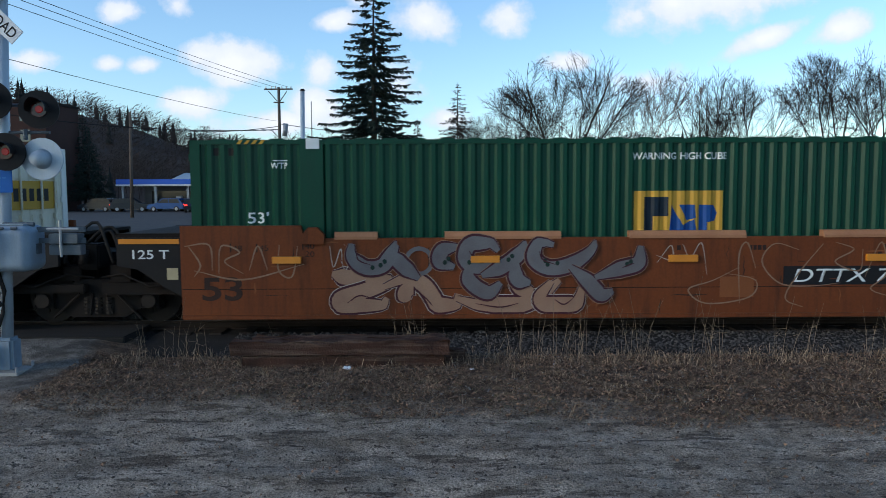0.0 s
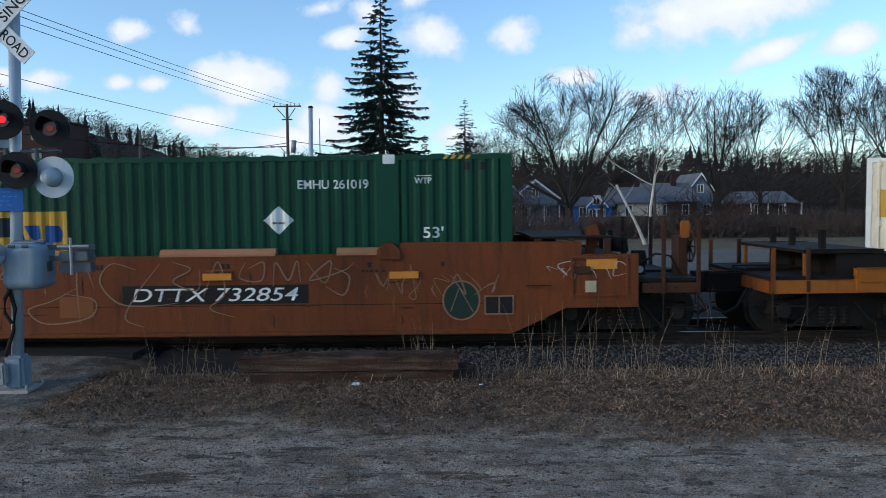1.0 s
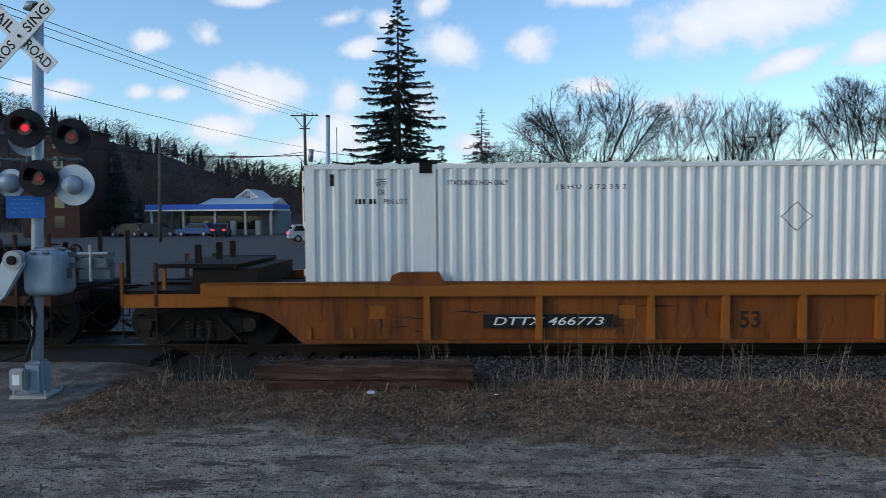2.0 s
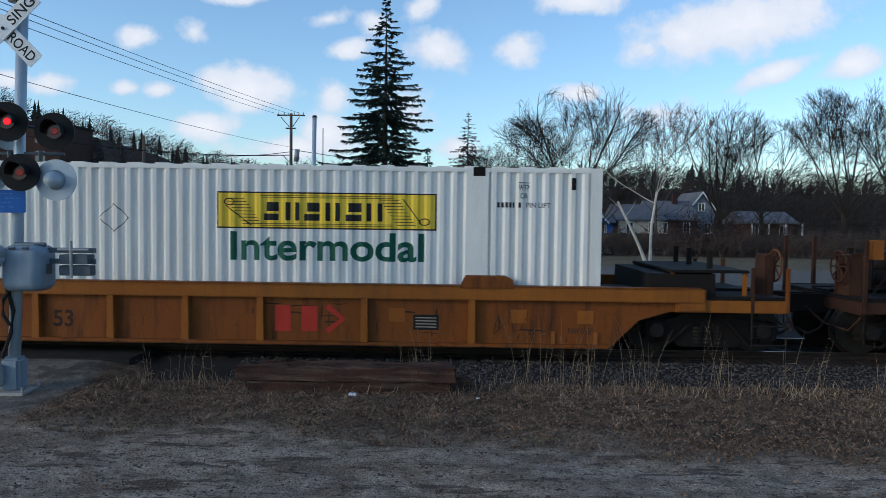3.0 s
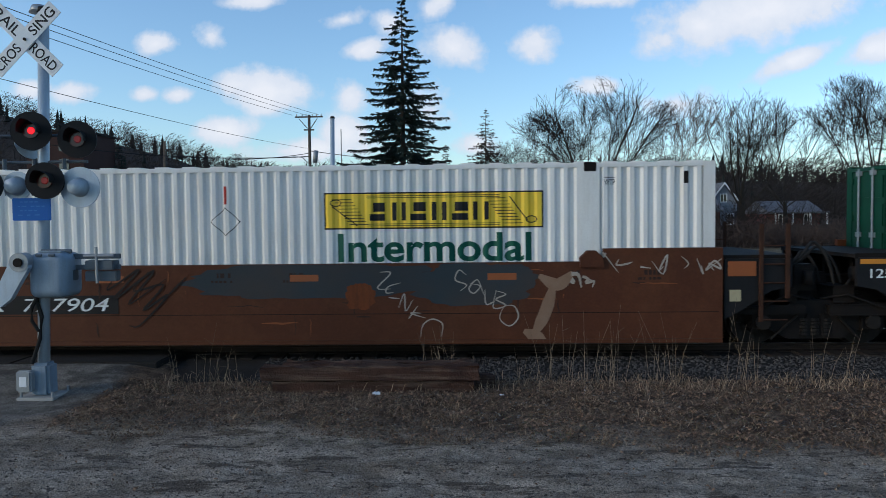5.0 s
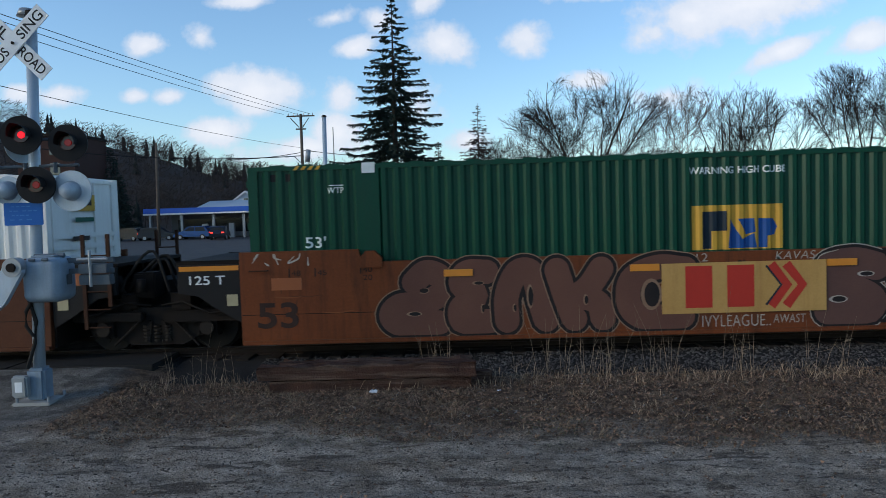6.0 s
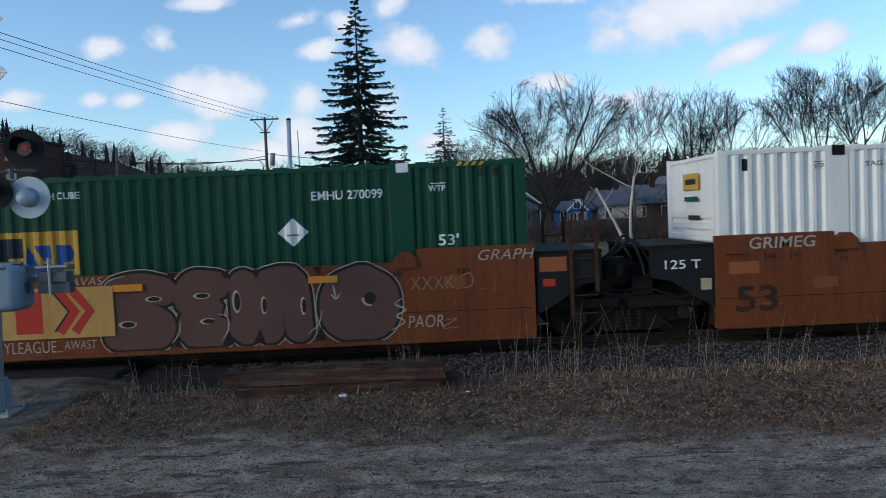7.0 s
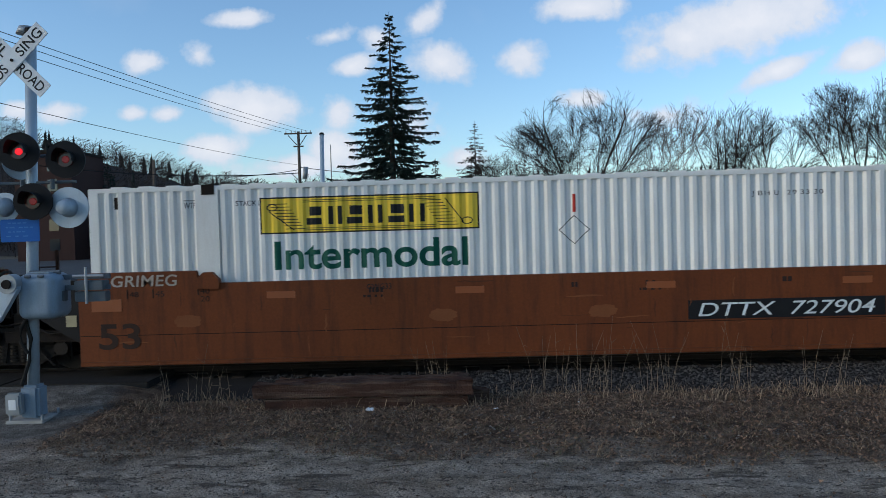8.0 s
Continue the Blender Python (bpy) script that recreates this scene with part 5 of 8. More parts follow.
    for x in (-7.0, -2.9, 4.6, 6.6, 7.7):
        part("data_patch", box(B(), x, x + 0.26, -1.428, -1.418, 0.78, 1.0), "chord", b)
    tag(b, 6.3, 7.3, 0.6, 1.0, 31, "maroon", 0.012, 5)
    scuffs(b, "maroon", 91, 34, -1.4228, 0.55, 1.12)
    scuffs(b, "rust", 92, 26, -1.4226, 0.55, 1.12)
    on_train(b, X_B)
    on_train(white_container("JBHU 272382", "white corrugated container with yellow badge and green word", 3.54, -3.35, True, False, 15, lift_notes=True), X_B)

    # three units of one long articulated car
    c = well_car("brown", "outer", "inter", "rust-brown deep well railway car with blue-grey graffiti patches", False)
    outer_end(c, -1, "brown", "rust")
    inter_end(c, 1, "brown", True)
    SPIN.extend(truck(c, -9.95))
    SPIN.extend(truck(c, 9.8))
    car_reflectors(c, (-7.95,), 1.39, "dullreflector")
    car_reflectors(c, (-4.95, -1.9, 1.35, 4.6), 1.49, "dullreflector")
    number_board(c, "DTTX  727904", -5.16, -1.77)
    spray_word(c, "GRIMEG", -8.62, 1.68, 1.52, 0.20, "spraywhite", 0, -1.4895, 0.1, 0.012)
    scrawl(c, [[(-8.2, 1.05), (-7.85, 1.0), (-8.0, 0.8), (-8.15, 0.7)], [(-7.72, 1.38), (-7.55, 1.3), (-7.3, 1.46), (-7.65, 1.05)], [(-6.3, 1.62), (-6.9, 1.58), (-7.4, 1.25), (-7.0, 1.2), (-7.3, 1.1), (-6.85, 0.92), (-7.4, 0.62)], [(-6.0, 1.66), (-6.3, 1.42), (-6.9, 1.3), (-6.05, 1.06), (-6.25, 0.85), (-6.5, 0.56)], [(-6.4, 1.3), (-6.0, 1.4), (-6.1, 1.15), (-6.35, 1.22)], [(-5.55, 1.52), (-5.8, 1.2), (-5.92, 1.05), (-5.76, 0.97), (-5.7, 1.14), (-5.9, 1.16)]], "sprayblack", 0.034, -1.4868)
    scrawl(c, [[(-1.7, 1.68), (-1.95, 1.32), (-1.4, 1.66), (-1.85, 1.16), (-1.15, 1.64), (-1.6, 1.08), (-0.95, 1.5)], [(-1.25, 1.62), (-1.5, 1.3), (-1.0, 1.4), (-1.35, 0.98), (-0.92, 1.24), (-1.4, 0.74), (-1.6, 0.72)], [(-0.62, 1.52), (-0.95, 1.2)]], "sprayblack", 0.038, -1.4930)
    part("graffiti_patch", smear(-0.9, 3.9, 1.10, 1.80, -1.4865, 3), "bluegrey", c, "blue-grey painted-over patch")
    part("graffiti_patch", smear(3.0, 5.3, 0.95, 1.78, -1.4868, 5), "bluegrey", c, "blue-grey painted-over patch")
    part("graffiti_patch", smear(2.0, 2.55, 0.92, 1.42, -1.4875, 8), "orange", c, "bare orange paint between the patches")
    scrawl(c, [[(2.60, 1.58), (2.78, 1.56), (2.56, 1.32), (2.78, 1.30)], [(2.94, 1.40), (2.74, 1.34), (2.70, 1.24), (2.82, 1.24)], [(2.74, 1.16), (2.92, 1.14)], [(2.90, 0.98), (3.0, 1.22), (3.02, 0.94), (3.14, 1.12)], [(3.22, 1.02), (3.06, 0.80)], [(3.28, 0.90), (3.1, 0.90), (3.34, 0.82)], [(3.6, 0.5), (3.62, 0.72), (3.45, 0.80), (3.3, 0.7), (3.26, 0.5)]], "spraywhite", 0.022, -1.4885)
    scrawl(c, [[(4.02, 1.52), (3.9, 1.6), (3.84, 1.44), (4.02, 1.36), (3.92, 1.26)], [(4.08, 1.38), (4.24, 1.34), (4.14, 1.22), (4.06, 1.3), (4.2, 1.44), (4.3, 1.2)], [(4.32, 1.28), (4.34, 1.04), (4.5, 1.1)], [(4.5, 1.26), (4.46, 0.98), (4.66, 1.02), (4.5, 1.12), (4.66, 1.2), (4.5, 1.26)], [(4.62, 1.0), (4.56, 0.8), (4.72, 0.68), (4.86, 0.82), (4.8, 1.0), (4.64, 1.02)]], "spraywhite", 0.022, -1.4885)
    bm = B()
    for s in ([(5.2, 1.5), (5.5, 1.35), (5.75, 1.55)], [(5.45, 1.4), (5.3, 0.9), (5.1, 0.5)], [(4.95, 0.6), (5.15, 0.5), (5.3, 0.42)]):
        ribbon(bm, smooth_path(s, 6), 0.2, -1.4875)
    part("sprayed_tag", bm, "sprayfaint", c, "pale sprayed bone shape")
    tag(c, 5.6, 6.1, 1.3, 1.62, 47, "spraywhite", 0.05, 2)
    tag(c, 6.2, 8.1, 1.5, 1.88, 48, "spraywhite", 0.025, 7)
    part("white_patch", disc(B(), -8.35, 1.2, 0.09, 0.1, -1.487, 10, 4), "spraywhite", c)
    stencils(c, 73, (-3.4, -0.1, 1.1, 3.3, 5.7, 6.9))
    scuffs(c, "maroon", 73)
    scuffs(c, "dullorange", 74, 18)
    grab_iron(c, -8.05, -7.75, 1.62)
    on_train(c, X_C)
    on_train(white_container("JBHU 286789", "white corrugated container with red bar and yellow badge", 3.48, -3.4, True, True, 25, 1.73), X_C)

    d = well_car("orange", "inter", "inter", "orange-brown deep well railway car with bubble-letter graffiti", False)
    inter_end(d, -1, "orange", False)
    inter_end(d, 1, "orange", True, True, False)
    SPIN.extend(truck(d, 9.8))
    car_reflectors(d, (-4.62, -1.6, 1.55, 4.7), 1.50, "reflector", 1.52)
    part("reflector", box(B(), -7.7, -7.2, -1.487, -1.478, 1.29, 1.49), "dullreflector", d)
    part("lettering", fit_letters("53", -7.95, -7.27, 0.66, 1.09, -1.4865, 0, 0.02), "maroon", d, "dark length number")
    part("lettering", fit_letters("125 T", -9.08, -8.48, 1.41, 1.56, -1.4455, 0, 0.01), "letterwhite", d, "white letters")
    part("pink_patch", box(B(), 8.3, 8.5, -1.455, -1.445, 1.22, 1.34), "red", d)
    # bubble letters: pale edge, dark outline, mauve fill
    left = [([[(-5.35, 1.36), (-5.15, 1.52), (-4.92, 1.44), (-4.88, 1.2), (-5.2, 1.02), (-5.6, 0.98), (-5.74, 0.8), (-5.5, 0.64), (-4.95, 0.63)]], ((-5.2, 1.22, 0.10, 0.05), (-5.36, 0.84, 0.13, 0.04))),
            ([[(-4.16, 1.5), (-4.48, 1.5), (-4.58, 1.3), (-4.34, 1.12), (-4.6, 0.9), (-4.52, 0.64), (-4.12, 0.64)]], ((-4.3, 1.32, 0.10, 0.035), (-4.24, 0.9, 0.03, 0.08))),
            ([[(-3.84, 0.64), (-3.84, 1.1), (-3.66, 1.48), (-3.42, 1.46), (-3.3, 1.0), (-3.2, 0.64)]], ((-3.46, 1.08, 0.055, 0.20), (-3.72, 0.9, 0.03, 0.07))),
            ([[(-3.02, 1.5), (-2.9, 1.1), (-2.74, 0.64)], [(-2.3, 1.5), (-2.5, 1.22), (-2.72, 1.05)], [(-2.68, 1.08), (-2.36, 0.94), (-2.28, 0.64)]], ((-2.56, 1.0, 0.04, 0.09),)),
            ([[(-0.95, 1.46), (-1.4, 1.5), (-1.82, 1.3), (-1.84, 0.86), (-1.5, 0.64), (-1.0, 0.66)]], ((-1.5, 1.06, 0.17, 0.26),))]
    right = [([[(2.1, 1.42), (1.75, 1.5), (1.36, 1.42), (1.36, 1.16), (1.76, 1.05), (2.05, 0.86), (1.86, 0.64), (1.34, 0.64)]], ((1.94, 1.3, 0.14, 0.045), (1.5, 0.9, 0.15, 0.06))),
             ([[(2.96, 1.48), (2.6, 1.5), (2.5, 1.25), (2.84, 1.1), (2.56, 0.9), (2.6, 0.64), (3.0, 0.64)]], ((2.72, 1.32, 0.14, 0.05), (2.8, 0.9, 0.13, 0.05))),
             ([[(3.42, 0.64), (3.4, 1.48)], [(3.4, 1.46), (3.76, 1.3), (3.8, 0.68)], [(3.82, 1.48), (4.2, 1.48), (4.28, 0.66)]], ((3.28, 1.2, 0.07, 0.19), (3.72, 1.12, 0.05, 0.15), (4.36, 1.08, 0.045, 0.15))),
             ([[(5.3, 1.48), (4.92, 1.3), (4.88, 0.86), (5.26, 0.64), (5.64, 0.82), (5.68, 1.25), (5.36, 1.48)], [(5.3, 1.4), (5.3, 0.75)]], ((5.44, 1.16, 0.13, 0.13),))]
    for k, (strokes, eyes) in enumerate(left):
        fat_letter(d, strokes, 0.40, "mauve", -1.4866 - 0.0040 * k, 0.11, "sprayfaint", "sprayblack", eyes)
    fat_letter(d, [st for strokes, _ in right for st in strokes], 0.46, "plum", -1.4866, 0.10, "spraywhite", "sprayblack", [e for _, eyes in right for e in eyes])
    # dark notches between the merged letters
    for x in (2.26, 3.12, 3.62, 4.62):
        part("letter_notch", plate(B(), [(x - 0.10, 0.50), (x + 0.10, 0.50), (x + 0.02, 0.74)], -1.4925, -1.4905), "sprayblack", d)
        part("letter_notch", plate(B(), [(x - 0.08, 1.71), (x, 1.56), (x + 0.08, 1.71)], -1.4925, -1.4905), "sprayblack", d)
    scrawl(d, [[(2.2, 0.56), (2.32, 0.72), (2.36, 0.92)], [(3.0, 0.56), (3.12, 0.74), (3.12, 0.95), (2.96, 1.02)], [(4.42, 0.62), (4.6, 0.78), (4.66, 1.0)], [(1.1, 1.3), (1.2, 1.6), (1.5, 1.7)]], "spraywhite", 0.018, -1.4940)
    scrawl(d, [[(4.86, 1.4), (4.9, 1.2)], [(4.82, 1.26), (4.9, 1.18), (4.98, 1.27)], [(6.0, 1.15), (5.86, 1.05), (6.02, 0.95), (5.88, 0.85), (6.0, 0.75), (5.78, 0.62)]], "spraywhite", 0.03, -1.5065)
    part("badge", box(B(), -1.33, 1.30, -1.512, -1.478, 0.73, 1.55), "boardtan", d, "pale yellow board with red shapes")
    bm = B()
    for x0, x1, z0, z1 in ((-0.95, -0.52, 0.82, 1.50), (-0.28, 0.15, 0.82, 1.50)):
        box(bm, x0, x1, -1.516, -1.510, z0, z1)
    part("badge_shape", bm, "red", d)
    for x in (0.42, 0.66):
        part("badge_shape", ribbon(B(), [(x, 1.50), (x + 0.26, 1.16), (x, 0.82)], 0.15, -1.5155, False), "red", d)
    part("badge_shape", ribbon(B(), [(0.34, 1.48), (0.58, 1.16), (0.34, 0.84)], 0.035, -1.5175, False), "logonavy", d)
    spray_word(d, "IVYLEAGUE..", -0.68, 0.50, 1.1, 0.19, "spraywhite", 0, -1.4895, 0)
    spray_word(d, "AWAST", 0.46, 0.54, 0.52, 0.14, "spraywhite", 0, -1.4895, 0.1)
    spray_word(d, "KAVAS", 0.50, 1.57, 0.64, 0.13, "spraywhite", 0, -1.4895, 0.2)
    spray_word(d, "12", -0.76, 1.57, 0.18, 0.13, "spraywhite", 0, -1.4895, 0)
    spray_word(d, "XXXK", 6.12, 1.26, 0.72, 0.21, "sprayfaint", 0, -1.4895, 0)
    spray_word(d, "PAOR", 6.06, 0.64, 0.58, 0.20, "spraywhite", 0, -1.4895, 0.15)
    spray_word(d, "GRAPH", 7.25, 1.70, 0.92, 0.17, "spraywhite", 0, -1.4895, 0.3)
    scrawl(d, [[(6.84, 1.4), (7.1, 1.5), (7.12, 1.3), (6.86, 1.25)], [(6.64, 0.74), (6.85, 0.76), (6.62, 0.62), (6.9, 0.62)]], "sprayfaint", 0.022)
    part("faded_patch", smear(6.62, 7.06, 1.24, 1.5, -1.4870, 31), "dullorange", d, "pale painted-out patch")
    tag(d, -8.1, -7.0, 1.7, 1.9, 56, "spraywhite", 0.03, 5)
    stencils(d, 75, (-3.4, -0.1, 1.1, 3.3, 5.7, 6.9))
    scuffs(d, "brown", 75)
    scuffs(d, "dullorange", 76, 18)
    grab_iron(d, -8.05, -7.75, 1.62)
    on_train(d, X_D)
    on_train(green_container("EMHU 270099", "dark green corrugated container with a yellow badge"), X_D)

    e = well_car("orange", "inter", "inter", "rust-orange deep well railway car with a number board", False)
    inter_end(e, -1, "orange", False, False)
    inter_end(e, 1, "orange", False)
    SPIN.extend(truck(e, 9.8))
    car_reflectors(e, (-4.85, -1.75, 1.35, 4.5), 1.50, "dullreflector")
    part("reflector", box(B(), -8.0, -7.5, -1.487, -1.478, 1.29, 1.49), "dullreflector", e)
    part("lettering", fit_letters("53", -7.90, -7.20, 0.66, 1.09, -1.4865, 0, 0.02), "maroon", e, "dark length number")
    part("lettering", fit_letters("125 T", -9.05, -8.45, 1.41, 1.56, -1.4455, 0, 0.01), "letterwhite", e, "white letters")
    part("lettering", fit_letters("GWG33", -3.43, -3.03, 1.55, 1.64, -1.4865), "ink", e, "small black letters")
    number_board(e, "DTTX  727904", 1.78, 4.94, 0.92, 1.23)
    spray_word(e, "GRIMEG", -7.66, 1.69, 1.1, 0.19, "spraywhite", 0, -1.4895, 0.1, 0.012)
    for k, x in enumerate((-2.2, 0.4, -6.4)):
        part("faded_patch", smear(x - 0.25, x + 0.25, 0.98, 1.22, -1.4865 - 0.0004 * k, 20 + k), "dullorange", e, "faded orange patch")
    stencils(e, 77, (-3.4, -0.1, 1.1, 3.3, 5.7, 6.9))
    scuffs(e, "brown", 77)
    scuffs(e, "dullorange", 78, 18)
    grab_iron(e, -8.05, -7.75, 1.62)
    on_train(e, X_E)
    on_train(white_container("JBHU 293330", "white corrugated container with yellow badge and red bar", -3.38, 3.5, False, True, 35, 1.89, "STACK LIMIT 3 HIGH", -5.1, 0.215), X_E)

    # the next unit, past the end of the shot
    f = well_car("orange", "inter", "outer", "orange-brown deep well railway car")
    inter_end(f, -1, "orange", True)
    outer_end(f, 1, "orange", "rust")
    SPIN.extend(truck(f, 9.95))
    on_train(f, X_F)


def motions():
    """The train rolls past at a steady speed; its wheels turn with it."""
    for ob, x in MOVING:
        walk(ob, [(t, pose(x - SPEED * t, TRACK_Y, 0)) for t in range(9)])
    step = 1 / 30
    for w in SPIN:
        x, y, z = w.matrix_basis.translation
        rows = []
        for k in range(241):
            t = k * step
            rows.append((t, pose(x, y, z, 0, -degrees_rolled(t), 0)))
        walk(w, rows)


def degrees_rolled(t):
    return math.degrees(SPEED * t / 0.42)

# ---- ground ----


def rise(v, a, b):
    t = min(1.0, max(0.0, (v - a) / (b - a)))
    return t * t * (3 - 2 * t)


def ground_height(x, y):
    """Low relief near the camera: ruts in the gravel, a slight rise under the grass."""
    if y > 60 or abs(x) > 40 or y < -20:
        return 0.0
    h = 0.02 * noise.noise((x * 0.7, y * 0.7, 0)) + 0.024 * noise.noise((x * 2.2, y * 4.2, 3))
    if y < 8.4:
        h += 0.036 * noise.noise((x * 0.40, y * 2.8, 7)) - 0.012
    if 8.0 < y < 11 and x > -5:
        h += 0.05 * math.sin((y - 8.0) / 3.0 * math.pi)
    if y > 16:
        h -= 0.02
    if x < -4.3 and y < 16:
        k = rise(-x, 4.3, 5.6)
        h = h * (1 - 0.7 * k) + k * (0.175 * rise(y, 9.6, 11.5))
    return h


def build_ground():
    xs = [-1500, -400, -120, -60, -40] + [-36 + 2.0 * i for i in range(13)] + [-10 + 0.16 * i for i in range(131)] + [13 + 2 * i for i in range(14)] + [45, 60, 120, 400, 1500]
    ys = [-1500, -300, -60, -20, -8, 0, 2, 3.5] + [4.5 + 0.11 * i for i in range(68)] + [12.2 + 0.6 * i for i in range(12)] + [20 + 2 * i for i in range(20)] + [62, 70, 90, 120, 160, 400, 1500]
    verts = [(x, y, ground_height(x, y)) for y in ys for x in xs]
    n = len(xs)
    faces = [(j * n + i, j * n + i + 1, (j + 1) * n + i + 1, (j + 1) * n + i) for j in range(len(ys) - 1) for i in range(n - 1)]
    m = bpy.data.materials.new("ground_soil")
    m.use_nodes = True
    t = m.node_tree
    b = t.nodes["Principled BSDF"]
    b.inputs["Roughness"].default_value = 0.95
    b.inputs["Specular IOR Level"].default_value = 0.2
    co = t.nodes.new("ShaderNodeTexCoord")
    sep = t.nodes.new("ShaderNodeSeparateXYZ")
    link(t, co, "Object", sep, 0)

    def tex(scale, detail=6, stretch=(1, 1, 1), rough=0.6):
        mp = t.nodes.new("ShaderNodeMapping")
        mp.inputs["Scale"].default_value = stretch
        link(t, co, "Object", mp, "Vector")
        n = t.nodes.new("ShaderNodeTexNoise")
        n.inputs["Scale"].default_value, n.inputs["Detail"].default_value, n.inputs["Roughness"].default_value = scale, detail, rough
        link(t, mp, 0, n, "Vector")
        return n.outputs[0]

    def blend(fac, a, c):
        k = t.nodes.new("ShaderNodeMix")
        k.data_type = "RGBA"
        t.links.new(fac, k.inputs["Factor"])
        for s, v in (("A", a), ("B", c)):
            if isinstance(v, tuple):
                k.inputs[s].default_value = (*v, 1)
            else:
                t.links.new(v, k.inputs[s])
        return k.outputs["Result"]

    def step(val, at, width):
        return maths(t, "DIVIDE", maths(t, "SUBTRACT", val, at), width, clamp=True)
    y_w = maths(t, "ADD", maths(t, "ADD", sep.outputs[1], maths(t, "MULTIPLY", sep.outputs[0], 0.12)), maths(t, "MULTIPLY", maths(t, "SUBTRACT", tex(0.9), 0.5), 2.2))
    fine, mid, ruts = tex(45), tex(3.5), tex(1.4, 9, (0.6, 2.6, 1), 0.7)
    speck, clod = tex(26, 9, (1, 1, 1), 0.78), tex(7, 8, (1, 1.6, 1), 0.7)
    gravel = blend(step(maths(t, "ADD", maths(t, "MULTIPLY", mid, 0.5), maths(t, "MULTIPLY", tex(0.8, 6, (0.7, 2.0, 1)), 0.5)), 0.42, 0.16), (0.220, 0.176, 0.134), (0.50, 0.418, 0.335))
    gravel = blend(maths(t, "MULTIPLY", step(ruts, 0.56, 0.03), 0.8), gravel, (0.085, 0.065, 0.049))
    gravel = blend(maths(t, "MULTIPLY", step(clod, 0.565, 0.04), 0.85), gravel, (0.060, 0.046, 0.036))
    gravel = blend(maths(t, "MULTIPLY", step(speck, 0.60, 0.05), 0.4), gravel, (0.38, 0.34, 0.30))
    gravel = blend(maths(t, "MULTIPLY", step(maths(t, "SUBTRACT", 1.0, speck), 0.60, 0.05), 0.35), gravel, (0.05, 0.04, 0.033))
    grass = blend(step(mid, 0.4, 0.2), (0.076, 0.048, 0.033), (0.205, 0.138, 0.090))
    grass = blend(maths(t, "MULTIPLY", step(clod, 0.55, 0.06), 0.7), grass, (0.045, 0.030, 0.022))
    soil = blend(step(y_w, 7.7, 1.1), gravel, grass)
    # Near-black strip from the verge past the track: the train's shade in colour.
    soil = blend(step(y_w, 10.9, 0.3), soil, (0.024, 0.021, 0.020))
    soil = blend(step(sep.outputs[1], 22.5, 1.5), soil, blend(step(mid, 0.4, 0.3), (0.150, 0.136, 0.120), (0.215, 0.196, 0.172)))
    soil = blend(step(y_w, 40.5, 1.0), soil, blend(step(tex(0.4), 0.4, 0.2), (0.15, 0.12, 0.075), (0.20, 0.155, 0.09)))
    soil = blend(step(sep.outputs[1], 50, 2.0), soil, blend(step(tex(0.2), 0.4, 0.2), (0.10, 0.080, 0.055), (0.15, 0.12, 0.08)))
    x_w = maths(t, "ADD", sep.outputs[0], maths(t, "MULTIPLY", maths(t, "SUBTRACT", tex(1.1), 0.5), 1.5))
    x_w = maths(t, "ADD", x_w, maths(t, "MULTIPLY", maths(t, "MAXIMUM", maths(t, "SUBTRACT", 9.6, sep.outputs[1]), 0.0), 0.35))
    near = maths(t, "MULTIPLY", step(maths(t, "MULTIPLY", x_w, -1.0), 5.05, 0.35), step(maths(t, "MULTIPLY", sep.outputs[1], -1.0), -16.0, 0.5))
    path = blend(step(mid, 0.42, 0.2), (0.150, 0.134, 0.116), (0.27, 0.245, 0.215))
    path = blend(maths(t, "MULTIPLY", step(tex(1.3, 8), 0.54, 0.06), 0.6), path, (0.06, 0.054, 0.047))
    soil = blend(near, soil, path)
    g = t.nodes.new("ShaderNodeMix")
    g.data_type, g.blend_type = "RGBA", "MULTIPLY"
    g.inputs["Factor"].default_value = 1.0
    t.links.new(soil, g.inputs["A"])
    t.links.new(maths(t, "ADD", maths(t, "MULTIPLY", fine, 2.8), -0.42), g.inputs["B"])
    t.links.new(g.outputs["Result"], b.inputs["Base Color"])
    bp = t.nodes.new("ShaderNodeBump")
    bp.inputs["Strength"].default_value, bp.inputs["Distance"].default_value = 1.0, 0.08
    t.links.new(maths(t, "ADD", fine, maths(t, "ADD", mid, clod)), bp.inputs["Height"])
    t.links.new(bp.outputs[0], b.inputs["Normal"])
    M["soil"] = m
    tagged(raw("ground", verts, faces, "soil"), "pale gravel, dry grass and packed dirt ground with shade painted along the track", "ground", "", "structure")

    # road over the crossing to the filling station
    right = [(-4.9, 16.2), (-4.9, 24), (-8, 40), (-13, 60), (-18, 76), (-18, 100)]
    left = [(-70, 100), (-70, 76), (-44, 70), (-24, 40), (-17, 24), (-16, 16.2)]
    tagged(part("road", slab(B(), right + left, -0.15, 0.02), "asphalt"), "worn grey asphalt road beyond the crossing", "road", "", "structure")
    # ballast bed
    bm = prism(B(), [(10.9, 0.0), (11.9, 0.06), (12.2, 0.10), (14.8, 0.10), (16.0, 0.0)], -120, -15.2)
    tagged(part("ballast_bed", bm, "shaded_bedstone"), "crushed stone ballast, coloured dark for the shade under the train", "ballast", "", "structure")
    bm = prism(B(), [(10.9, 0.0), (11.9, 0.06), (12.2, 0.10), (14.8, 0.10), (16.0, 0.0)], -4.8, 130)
    tagged(part("ballast_bed", bm, "shaded_bedstone"), "crushed stone ballast, coloured dark for the shade under the train", "ballast", "", "structure")
